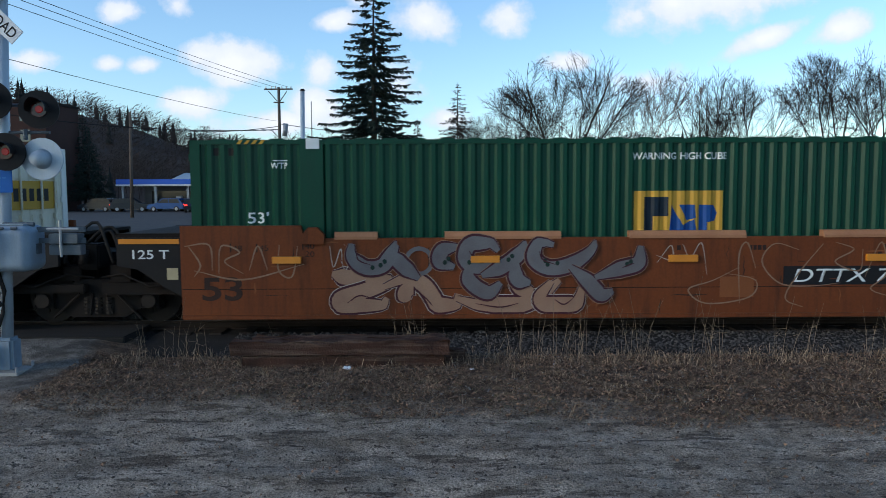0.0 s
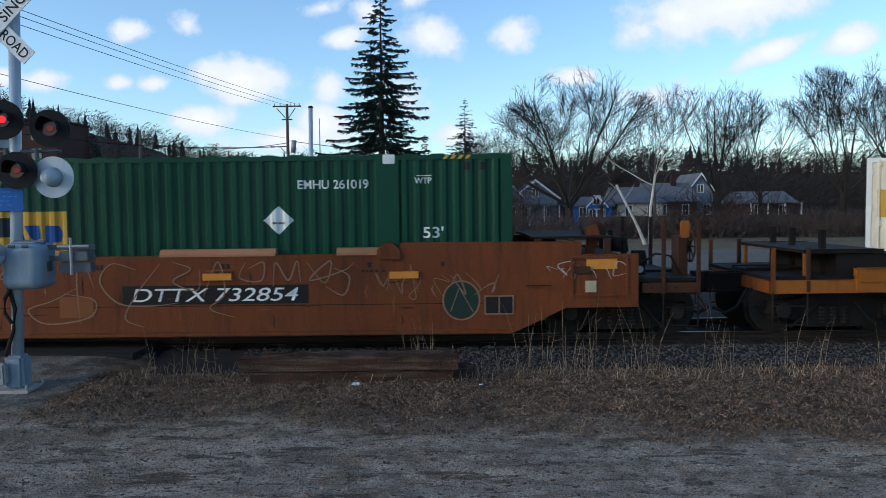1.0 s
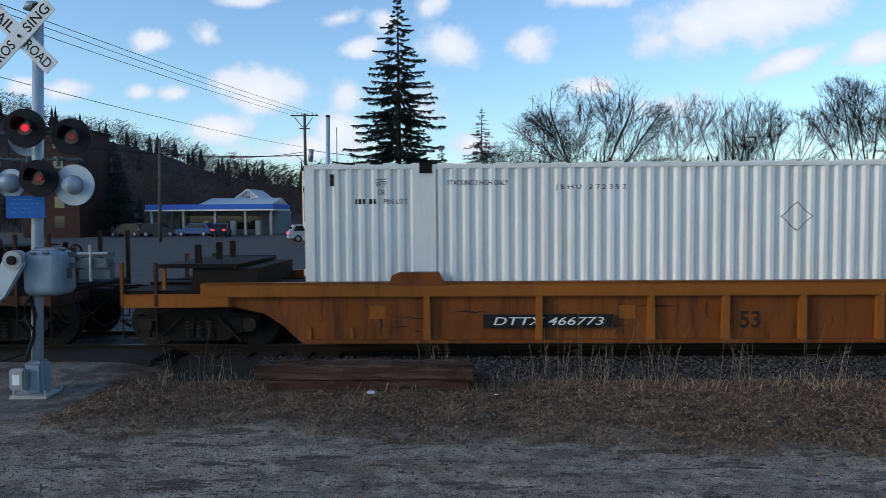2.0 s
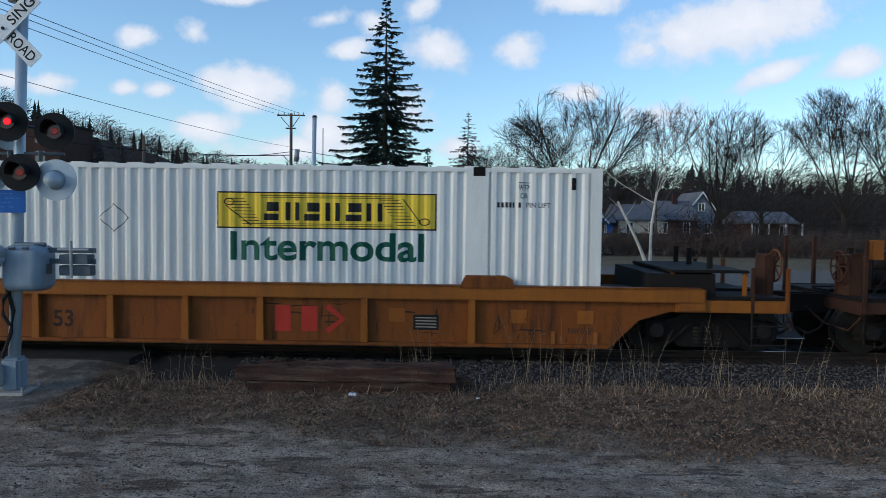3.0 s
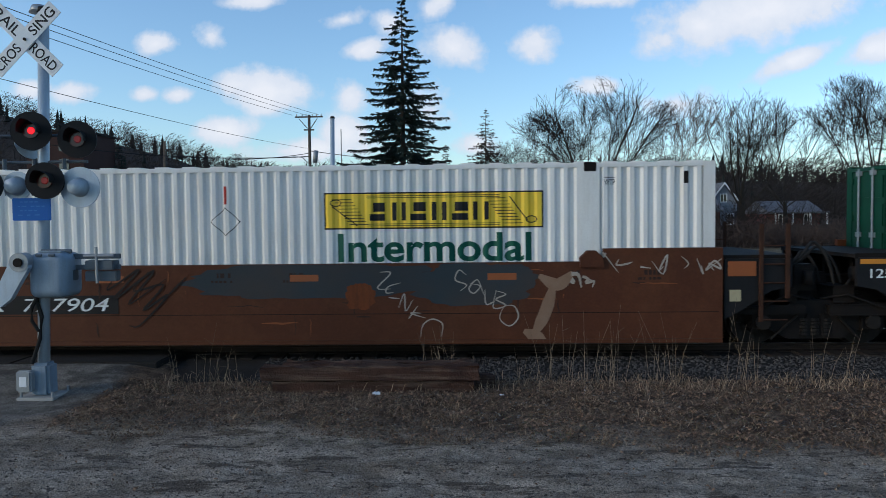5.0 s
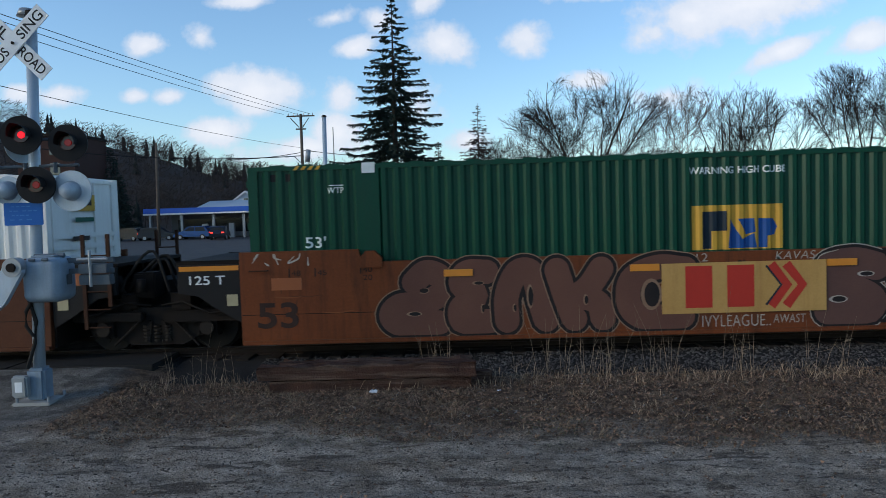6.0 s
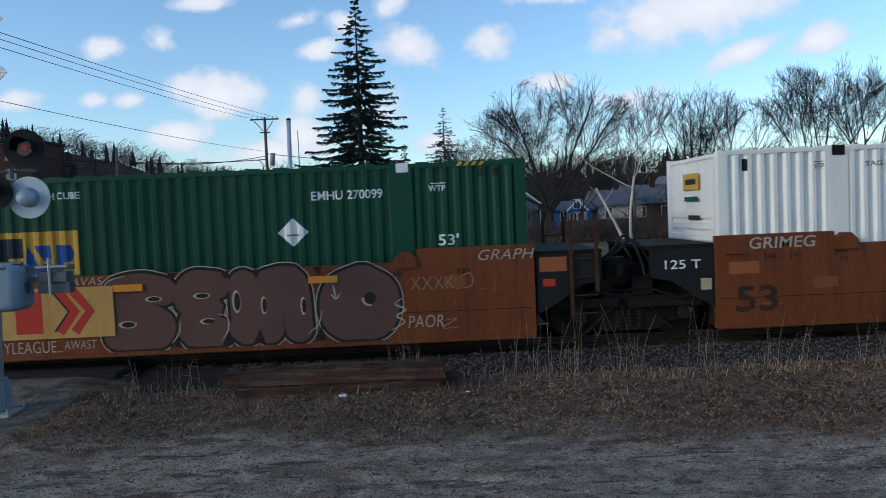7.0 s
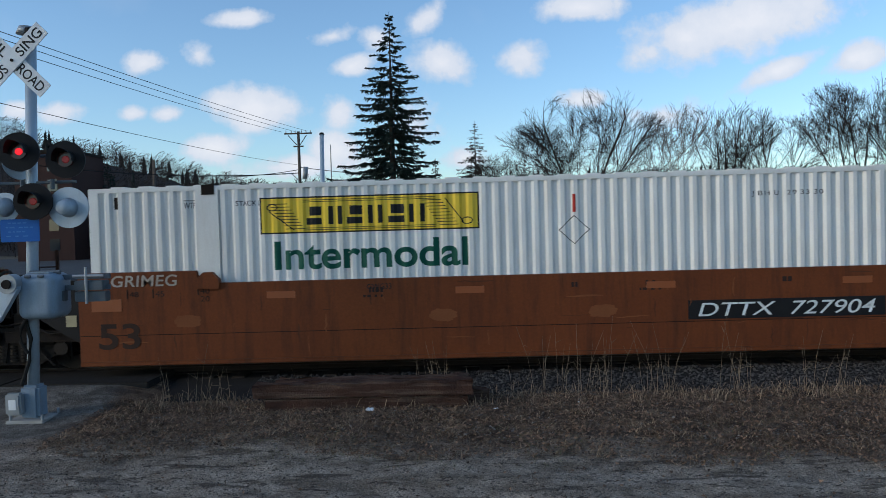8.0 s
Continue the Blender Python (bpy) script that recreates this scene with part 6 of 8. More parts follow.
    for sy in (-1, 1):
        y = TRACK_Y + sy * 0.75
        bm = prism(B(), [(y - 0.07, 0.10), (y + 0.07, 0.10), (y + 0.07, 0.12), (y + 0.012, 0.14), (y + 0.012, 0.21), (y + 0.037, 0.22), (y + 0.037, 0.25), (y - 0.037, 0.25), (y - 0.037, 0.22), (y - 0.012, 0.21), (y - 0.012, 0.14), (y - 0.07, 0.12)], -150, 150)
        tagged(part("rail", bm, "railrust"), "dark steel running rail", "rail", "", "structure")
        tagged(part("rail_head", box(B(), -150, 150, y - 0.03, y + 0.03, 0.2505, 0.254), "railhead"), "worn bright rail head", "rail", "", "structure")
    sleeper = shared("sleeper", lambda: box(B(), -0.11, 0.11, -1.3, 1.3, 0.0, 0.16, 0.015))
    bed = tagged(new("sleepers"), "dark timber sleepers under the rails", "sleepers", "", "structure")
    for i in range(80):
        s = mesh_part("sleeper", sleeper, "darktie", bed)
        s.matrix_basis = pose(-4.3 + i * 0.52, TRACK_Y, -0.03)
    # crossing panels beside the rails
    bm = B()
    for k in range(4):
        box(bm, -14.6 + k * 2.4, -14.6 + k * 2.4 + 2.38, 11.55, 12.68, 0.04, 0.20, 0.02)
    tagged(part("crossing_panel", bm, "rubber"), "black rubber crossing panel", "panel", "", "structure")


def scatter_stones(name, count, xr, yr, size, mat, label, seed, lift=0.0, keep=None):
    rnd, verts, faces = random.Random(seed), [], []
    for _ in range(count):
        x, y = rnd.uniform(*xr), rnd.uniform(*yr)
        if keep and not keep(x, y, rnd):
            continue
        s = rnd.uniform(*size)
        z = ground_height(x, y) + lift
        if mat == "stone":
            z = max(z if x > -5 else z, 0.06 * min(1, max(0, (y - 10.9))) + 0.04 * min(1, max(0, (y - 11.9) / 0.3)))
        a = rnd.uniform(0, 6.28)
        base = len(verts)
        for k in range(4):
            r = s * rnd.uniform(0.6, 1.15)
            verts.append((x + r * math.cos(a + k * 1.571), y + r * math.sin(a + k * 1.571), z + s * rnd.uniform(-0.1, 0.25)))
        verts.append((x + s * rnd.uniform(-.3, .3), y + s * rnd.uniform(-.3, .3), z + s * rnd.uniform(0.5, 0.95)))
        for k in range(4):
            faces.append((base + k, base + (k + 1) % 4, base + 4))
    tagged(raw(name, verts, faces, mat), label, name.replace("_", " "), "", "stuff")


def scatter_blades(name, count, xr, yr, height, width, mat, label, seed, lean=0.6, keep=None):
    rnd, verts, faces = random.Random(seed), [], []
    for _ in range(count):
        x, y = rnd.uniform(*xr), rnd.uniform(*yr)
        if keep and not keep(x, y, rnd):
            continue
        h, w, a = rnd.uniform(*height), rnd.uniform(*width), rnd.uniform(0, 6.28)
        z = ground_height(x, y) - 0.01
        lx, ly = rnd.gauss(0, lean) * h, rnd.gauss(0, lean) * h
        ca, sa = math.cos(a) * w, math.sin(a) * w
        b = len(verts)
        verts += [(x - ca, y - sa, z), (x + ca, y + sa, z), (x + lx * 0.4 + ca * 0.7, y + ly * 0.4 + sa * 0.7, z + h * 0.6), (x + lx * 0.4 - ca * 0.7, y + ly * 0.4 - sa * 0.7, z + h * 0.6), (x + lx, y + ly, z + h * rnd.uniform(0.7, 1.0))]
        faces += [(b, b + 1, b + 2, b + 3), (b + 3, b + 2, b + 4)]
    tagged(raw(name, verts, faces, mat), label, "grass", "", "stuff")


def scatter_leaves(count, xr, yr, seed, keep=None):
    rnd, verts, faces = random.Random(seed), [], []
    for _ in range(count):
        x, y = rnd.uniform(*xr), rnd.uniform(*yr)
        if keep and not keep(x, y, rnd):
            continue
        s, a = rnd.uniform(0.009, 0.027), rnd.uniform(0, 6.28)
        z = ground_height(x, y) + 0.01
        b = len(verts)
        for k, (u, v) in enumerate(((-1, 0), (0, -0.6), (1.1, 0), (0, 0.6))):
            verts.append((x + s * (u * math.cos(a) - v * math.sin(a)), y + s * (u * math.sin(a) + v * math.cos(a)), z + rnd.uniform(0, 0.03)))
        faces += [(b, b + 1, b + 2), (b, b + 2, b + 3)]
    tagged(raw("fallen_leaves", verts, faces, "leaf"), "brown fallen leaves among the dry grass", "leaves", "", "stuff")


def patchy(x, y, rnd, lo=8.0, hi=11.0):
    e = 0.7 * noise.noise((x * 0.6, 3.1, 0)) + 0.3 * noise.noise((x * 2.0, y * 2, 1))
    if x < -5.0 + 0.35 * max(0, 9.2 - y) - 0.3 or y < lo - 0.10 * x + e * 0.9 or y > hi + e * 0.3:
        return False
    return noise.noise((x * 1.1, y * 1.4, 5)) + rnd.uniform(-0.7, 0.7) > -0.35


def tall_weeds():
    """Dry standing stalks in clumps along the ballast."""
    rnd, bm = random.Random(12), B()
    for cx, n, h in ((-4.3, 8, 0.75), (-3.6, 9, 0.6), (-2.3, 5, 0.55), (-0.55, 12, 0.75), (-0.15, 8, 0.7), (0.6, 6, 0.5), (1.35, 12, 0.85), (1.75, 11, 0.95), (2.1, 8, 0.8), (2.9, 8, 1.0), (3.15, 6, 0.8), (3.9, 7, 1.05), (4.1, 5, 0.9), (5.0, 6, 0.85), (5.6, 5, 0.7), (6.4, 7, 0.8), (7.3, 6, 0.8), (8.2, 6, 0.8)):
        cy = rnd.uniform(10.55, 10.95)
        for _ in range(int(n * 0.8)):
            x, y = cx + rnd.gauss(0, 0.14), cy + rnd.gauss(0, 0.1)
            hh = h * rnd.uniform(0.55, 1.25)
            dx, dy = rnd.gauss(0, 0.13) * hh, rnd.gauss(0, 0.1) * hh
            rod(bm, (x, y, 0.0), (x + dx * 0.5, y + dy * 0.5, hh * 0.55), 0.0034, 0.0028, 4)
            rod(bm, (x + dx * 0.5, y + dy * 0.5, hh * 0.55), (x + dx * 1.3, y + dy * 1.3, hh), 0.0028, 0.0014, 4)
            for _ in range(2):
                k = rnd.uniform(0.3, 0.8)
                px, pz = x + dx * k, hh * k
                rod(bm, (px, y + dy * k, pz), (px + rnd.uniform(-0.13, 0.13), y + dy * k + rnd.uniform(-0.05, 0.05), pz + rnd.uniform(-0.05, 0.14)), 0.003, 0.0015, 3)
    tagged(part("dry_weeds", bm, "stalk"), "pale dry weed stalks standing at the ballast", "weeds", "", "stuff")


def timbers():
    rnd = random.Random(3)
    for x0, x1, y0, y1, z0, z1 in ((-2.94, 0.12, 10.12, 10.36, 0.205, 0.405), (-2.78, 0.05, 10.16, 10.40, 0.0, 0.195), (-2.6, 0.35, 10.42, 10.66, 0.0, 0.195), (-2.7, 0.1, 10.40, 10.64, 0.205, 0.39)):
        bm = box(B(), x0, x1, y0, y1, z0, z1, 0.012)
        bmesh.ops.subdivide_edges(bm, edges=[e for e in bm.edges if e.calc_length() > 1.5], cuts=14)
        for v in bm.verts:
            v.co += Vector((rnd.gauss(0, 0.012) if abs(v.co.x - x0) < 0.1 or abs(v.co.x - x1) < 0.1 else 0, rnd.gauss(0, 0.014), rnd.gauss(0, 0.017) if v.co.z > z0 + 0.1 else 0))
        tagged(part("railway_timber", bm, "timber"), "old creosoted timber lying in a stack by the track", "timber", "stacked old timbers")


def litter_bit(x, y, s, seed):
    rnd, bm = random.Random(seed), B()
    bmesh.ops.create_icosphere(bm, subdivisions=2, radius=s)
    for v in bm.verts:
        v.co = Vector((v.co.x * rnd.uniform(0.6, 1.3), v.co.y * rnd.uniform(0.6, 1.2), v.co.z * rnd.uniform(0.4, 0.8)))
    bm.transform(Matrix.Translation((x, y, s * 0.5)))
    tagged(part("litter", bm, "litter"), "crumpled white litter on the dry grass", "litter", "bits of litter")


# ---- crossing signals ----


def flasher(parent, x, y, z, mat, r=0.255, face=-1, aim=0.0):
    """One flashing light: black target disc, hood, lens. It faces -y, or +y."""
    bm = rod(B(), (0, 0.0, 0), (0, 0.03, 0), r, r, 36)
    ob = part("target_disc", bm, "blackpaint", parent, "black round target of a flashing light", False)
    ob.matrix_basis = pose(x, y, z, 0, 0, (0 if face < 0 else 180) + aim)
    h = B()
    n = 14
    for k in range(n):
        a0, a1 = math.pi * (-0.08 + 1.16 * k / n), math.pi * (-0.08 + 1.16 * (k + 1) / n)
        for rr in ((0.125, 0.118),):
            q = []
            for a, yy in ((a0, 0.0), (a1, 0.0), (a1, -0.34 + 0.16 * abs(math.cos(a1))), (a0, -0.34 + 0.16 * abs(math.cos(a0)))):
                q.append(h.verts.new((rr[0] * math.cos(a), yy, rr[0] * math.sin(a))))
            h.faces.new(q)
    part("hood", h, "blackpaint", ob, "black visor hood")
    part("lens", rod(B(), (0, -0.02, 0), (0, 0.0, 0), 0.10, 0.105, 24), "lensdark", ob, "dark red signal lens")
    part("lit_lamp", rod(B(), (0.01, -0.032, 0), (0.01, -0.018, 0), 0.042, 0.05, 18), mat, ob, "red glowing lamp")
    bm = rod(B(), (0, 0.03, 0), (0, 0.16, 0), 0.13, 0.09, 20)
    part("lamp_housing", bm, "silver", ob, "silver lamp housing", True)
    return ob


def back_dish(parent, x, y, z, r=0.265, turn=0.0):
    """A light that faces away: the silver back of its target and housing."""
    bm = rod(B(), (0, 0.0, 0), (0, 0.02, 0), r, r, 36)
    ob = part("target_disc", bm, "silver", parent, "silver back of a signal target", False)
    ob.matrix_basis = pose(x, y, z, 0, 0, turn)
    bm = rod(B(), (0, -0.16, 0), (0, 0.0, 0), 0.09, 0.135, 20)
    part("lamp_housing", bm, "silver", ob, "silver lamp housing", True)
    return ob


def crossbuck(parent, x, y, z, lettered=True):
    for s, top, bottom in ((1, "RAIL", "ROAD"), (-1, "CROS", "SING")):
        bm = box(B(), -0.61, 0.61, 0, 0.012, -0.115, 0.115, 0.004)
        ob = part("crossbuck_blade", bm, "signwhite", parent, "white crossing blade with black letters")
        ob.matrix_basis = pose(x, y - 0.02 * (1 if s < 0 else 0), z, 0, 45 * s, 0)
        part("bolt", rod(B(), (0.0, -0.02, 0.0), (0.0, 0.0, 0.0), 0.022, None, 8), "dark", ob)
        if lettered:
            for word, x0, x1 in ((top, -0.56, -0.13), (bottom, 0.12, 0.56)):
                part("lettering", fit_letters(word, x0, x1, -0.07, 0.07, -0.003, 0, 0.012), "ink", ob, "black letters")


def signal_mast(x, y):
    """The near crossing signal: post, crossbuck, flashers, gate machine."""
    s = tagged(new("crossing_signal"), "silver railway crossing signal with crossbuck and red flashers", "crossing signal", "crossing signals")
    s.matrix_basis = pose(x, y, 0)
    part("post", rod(B(), (0, 0, 0.5), (0.17, 0, 5.35), 0.080, 0.072, 20), "silver", s, "silver painted round post", True)
    part("post_cap", rod(B(), (0.17, 0, 5.35), (0.17, 0, 5.42), 0.085, 0.07, 16), "dark", s)
    part("bell", rod(B(), (0.08, 0.05, 5.36), (0.08, 0.05, 5.46), 0.13, 0.09, 20), "galv", s, "grey crossing bell", True)
    part("base_foot", box(B(), -0.13, 0.13, -0.13, 0.13, 0.03, 0.50, 0.04), "machinepaint", s, "cast junction base")
    part("base_plate", box(B(), -0.26, 0.26, -0.26, 0.26, 0.0, 0.05, 0.01), "concrete", s)
    part("junction_box", box(B(), -0.27, -0.05, -0.25, -0.13, 0.12, 0.42, 0.025), "galv", s, "pale junction box with a notice")
    part("notice", box(B(), -0.21, -0.11, -0.256, -0.248, 0.20, 0.34), "signwhite", s)
    bm = B()
    for dx in (-0.22, 0.22):
        for dy in (-0.2, 0.2):
            rod(bm, (dx, dy, 0.05), (dx, dy, 0.12), 0.02, None, 6)
    part("anchor_bolt", bm, "galv", s)
    part("cable", tube(B(), [(-0.10, -0.12, 0.5), (0.02, -0.11, 0.85), (0.05, -0.1, 1.15), (-0.03, -0.1, 1.45), (0.0, -0.12, 1.6)], 0.028), "rubber", s, "black cable")
    crossbuck(s, -0.02, -0.12, 4.96)
    # two levels of lights
    part("light_arm", rod(B(), (-0.72, 0, 3.30), (0.72, 0, 3.30), 0.022, None, 10), "weight", s)
    part("light_arm", rod(B(), (-0.70, -0.05, 3.66), (0.70, -0.05, 3.66), 0.022, None, 10), "weight", s)
    for x0 in (-0.42, 0.0, 0.42):
        part("clamp", rod(B(), (x0, -0.06, 3.20), (x0, -0.06, 3.34), 0.03, None, 8), "weight", s)
    flasher(s, 0.11, -0.30, 3.70, "lamplit", 0.26, -1, 12)
    flasher(s, 0.72, -0.26, 3.58, "lampdim", 0.25, -1, 12)
    flasher(s, -0.68, -0.26, 3.62, "lampdim", 0.25, -1, 20)
    back_dish(s, -0.13, 0.12, 3.60, 0.24, 60)
    flasher(s, -0.60, -0.24, 2.98, "lampdim", 0.24, -1, 8)
    f = flasher(s, 0.24, -0.24, 3.03, "lampdim", 0.25, -1, 10)
    back_dish(s, -0.23, -0.10, 2.97, 0.20)
    back_dish(s, 0.66, -0.12, 2.94, 0.28)
    sign = part("blue_sign", box(B(), -0.28, 0.26, -0.15, -0.138, 2.49, 2.80, 0.01), "blue", s, "small blue notice with pale lines")
    for k in range(4):
        bm = bars(-0.20 + 0.03 * (k % 2), 0.18 - 0.05 * (k % 2), 2.56 + k * 0.06, 2.574 + k * 0.06, 70 + k)
        for v in bm.verts:
            v.co.y = -0.154
        part("writing_bar", bm, "signline", sign)
    # gate machine, its arm and counterweight
    bm = box(B(), 0.0, 0.53, -0.34, 0.18, 1.43, 2.05)
    bmesh.ops.bevel(bm, geom=bm.edges[:], offset=0.115, segments=6, profile=0.5, affect="EDGES")
    machine = part("gate_machine", bm, "machinepaint", s, "rounded silver gate machine housing", True)
    part("machine_lid", box(B(), 0.10, 0.43, -0.24, 0.08, 2.045, 2.07, 0.012), "machinepaint", machine)
    part("side_latch", box(B(), 0.528, 0.55, -0.14, -0.02, 1.66, 1.80, 0.006), "weight", machine)
    for x0 in (0.14, 0.32):
        part("lid_hinge", rod(B(), (x0, -0.34, 2.02), (x0 + 0.08, -0.34, 2.02), 0.018, None, 8), "weight", machine)
    part("conduit", tube(B(), [(0.02, -0.12, 1.44), (-0.06, -0.14, 1.3), (-0.07, -0.14, 1.1), (0.02, -0.13, 0.95)], 0.026), "rubber", s, "black conduit")
    part("machine_hinge", rod(B(), (0.08, -0.10, 2.06), (0.50, -0.10, 2.06), 0.03, None, 8), "weight", s)
    part("gate_arm_hub", rod(B(), (-0.03, -0.46, 1.93), (-0.03, -0.30, 1.93), 0.13, 0.13, 24), "galv", s)
    part("hub_pin", rod(B(), (-0.03, -0.49, 1.93), (-0.03, -0.45, 1.93), 0.06, 0.06, 16), "dark", s)
    part("gate_arm_link", plate(B(), [(-0.14, 1.98), (0.08, 2.0), (0.10, 1.86), (-0.16, 1.44), (-0.30, 1.33), (-0.62, 1.33), (-0.62, 1.50), (-0.38, 1.52)], -0.45, -0.36), "silver", s, "cranked silver gate arm bracket")
    part("gate_arm", box(B(), -3.4, -0.60, -0.44, -0.38, 1.36, 1.48, 0.01), "signwhite", s, "lowered gate arm")
    for k in range(4):
        part("gate_stripe", box(B(), -1.2 - k * 0.7, -0.85 - k * 0.7, -0.446, -0.374, 1.355, 1.485), "red", s, "red stripe")
    for z in (1.95, 1.80):
        part("counterweight_arm", box(B(), 0.50, 1.16, -0.06, -0.02, z, z + 0.07, 0.006), "weight", s)
    part("counterweight", box(B(), 0.68, 1.12, -0.10, 0.04, 1.64, 1.78, 0.01), "weight", s, "dull steel counterweights")
    part("counterweight", box(B(), 0.70, 1.10, -0.14, 0.06, 1.80, 1.93, 0.01), "weight", s, "dull steel counterweights")
    part("counterweight_bolt", rod(B(), (0.88, -0.16, 1.62), (0.88, -0.16, 2.12), 0.02, None, 8), "galv", s)
    part("counterweight_bolt", rod(B(), (0.70, -0.16, 2.0), (1.12, -0.16, 2.0), 0.018, None, 8), "galv", s)
    return s


def far_mast(x, y):
    s = tagged(new("crossing_signal"), "far crossing signal with tall raised pole and red flashers", "crossing signal", "crossing signals")
    s.matrix_basis = pose(x, y, 0)
    part("post", rod(B(), (0, 0, 0), (0.08, 0, 5.95), 0.085, 0.075, 16), "silver", s, "tall silver round post", True)
    part("post_cap", rod(B(), (0.08, 0, 5.95), (0.08, 0, 6.02), 0.1, 0.06, 12), "dark", s)
    part("light_arm", rod(B(), (-0.8, -0.05, 3.0), (0.7, -0.05, 3.0), 0.03, None, 10), "galv", s)
    flasher(s, -0.05, -0.15, 3.55, "lamplit", 0.24, -1, -6)
    flasher(s, -0.62, -0.15, 3.40, "lampdim", 0.24, -1, 60)
    back_dish(s, -0.55, -0.15, 2.85, 0.27)
    back_dish(s, 0.42, -0.15, 2.85, 0.27)
    part("base_foot", box(B(), -0.18, 0.18, -0.18, 0.18, 0, 0.5, 0.05), "silver", s)


def utility_pole(x, y, h, lamp=True, lean=0.0):
    p = tagged(new("utility_pole"), "weathered wooden utility pole with crossarms", "utility pole", "utility poles")
    p.matrix_basis = pose(x, y, 0, 0, lean, 0)
    part("pole", rod(B(), (0, 0, 0), (0, 0, h), 0.17, 0.12, 12), "wood", p, "", True)
    if lamp:
        for z, w in ((h - 0.25, 1.25), (h - 1.4, 0.45)):
            part("crossarm", box(B(), -w, w, -0.14, -0.04, z, z + 0.12, 0.01), "wood", p)
        bm = B()
        for k in (-1.1, -0.6, -0.25, 0.3, 0.7, 1.1):
            rod(bm, (k, -0.09, h - 0.13), (k, -0.09, h + 0.08), 0.05, 0.03, 8)
        part("insulators", bm, "galv", p)
        bm = B()
        rod(bm, (-0.15, -0.1, h - 1.2), (-0.9, -0.1, h - 0.35), 0.035, None, 6)
        rod(bm, (0.15, -0.1, h - 1.2), (0.75, -0.1, h - 0.35), 0.035, None, 6)
        part("arm_brace", bm, "wood", p)
        part("transformer", rod(B(), (0.5, -0.25, h - 4.3), (0.62, -0.25, h - 3.2), 0.22, 0.22, 14), "galv", p, "grey transformer can", True)
        part("street_light", tube(B(), [(0, -0.1, h - 4.5), (-0.6, -0.3, h - 3.8), (-1.1, -0.5, h - 3.75)], 0.04), "galv", p)
        part("street_light_head", box(B(), -1.5, -1.05, -0.62, -0.42, h - 3.85, h - 3.72, 0.04), "galv", p)
    return p


def cable(points, r, sag):
    a, b = Vector(points[0]), Vector(points[1])
    pts = []
    for i in range(25):
        t = i / 24
        p = a.lerp(b, t)
        p.z -= sag * 4 * t * (1 - t)
        pts.append(p)
    tagged(part("overhead_cable", tube(B(), pts, r, 5), "wire"), "black overhead cable from pole to pole", "cable", "overhead cables")


# ---- trees ----


def branch_mesh(verts, faces, a, b, r0, r1, sides):
    d = (b - a)
    if d.length < 1e-5:
        return
    q = d.to_track_quat("Z", "Y")
    n = len(verts)
    for p, r in ((a, r0), (b, r1)):
        for k in range(sides):
            w = q @ Vector((r * math.cos(6.2832 * k / sides), r * math.sin(6.2832 * k / sides), 0))
            verts.append(tuple(p + w))
    for k in range(sides):
        k2 = (k + 1) % sides
        faces.append((n + k, n + k2, n + sides + k2, n + sides + k))


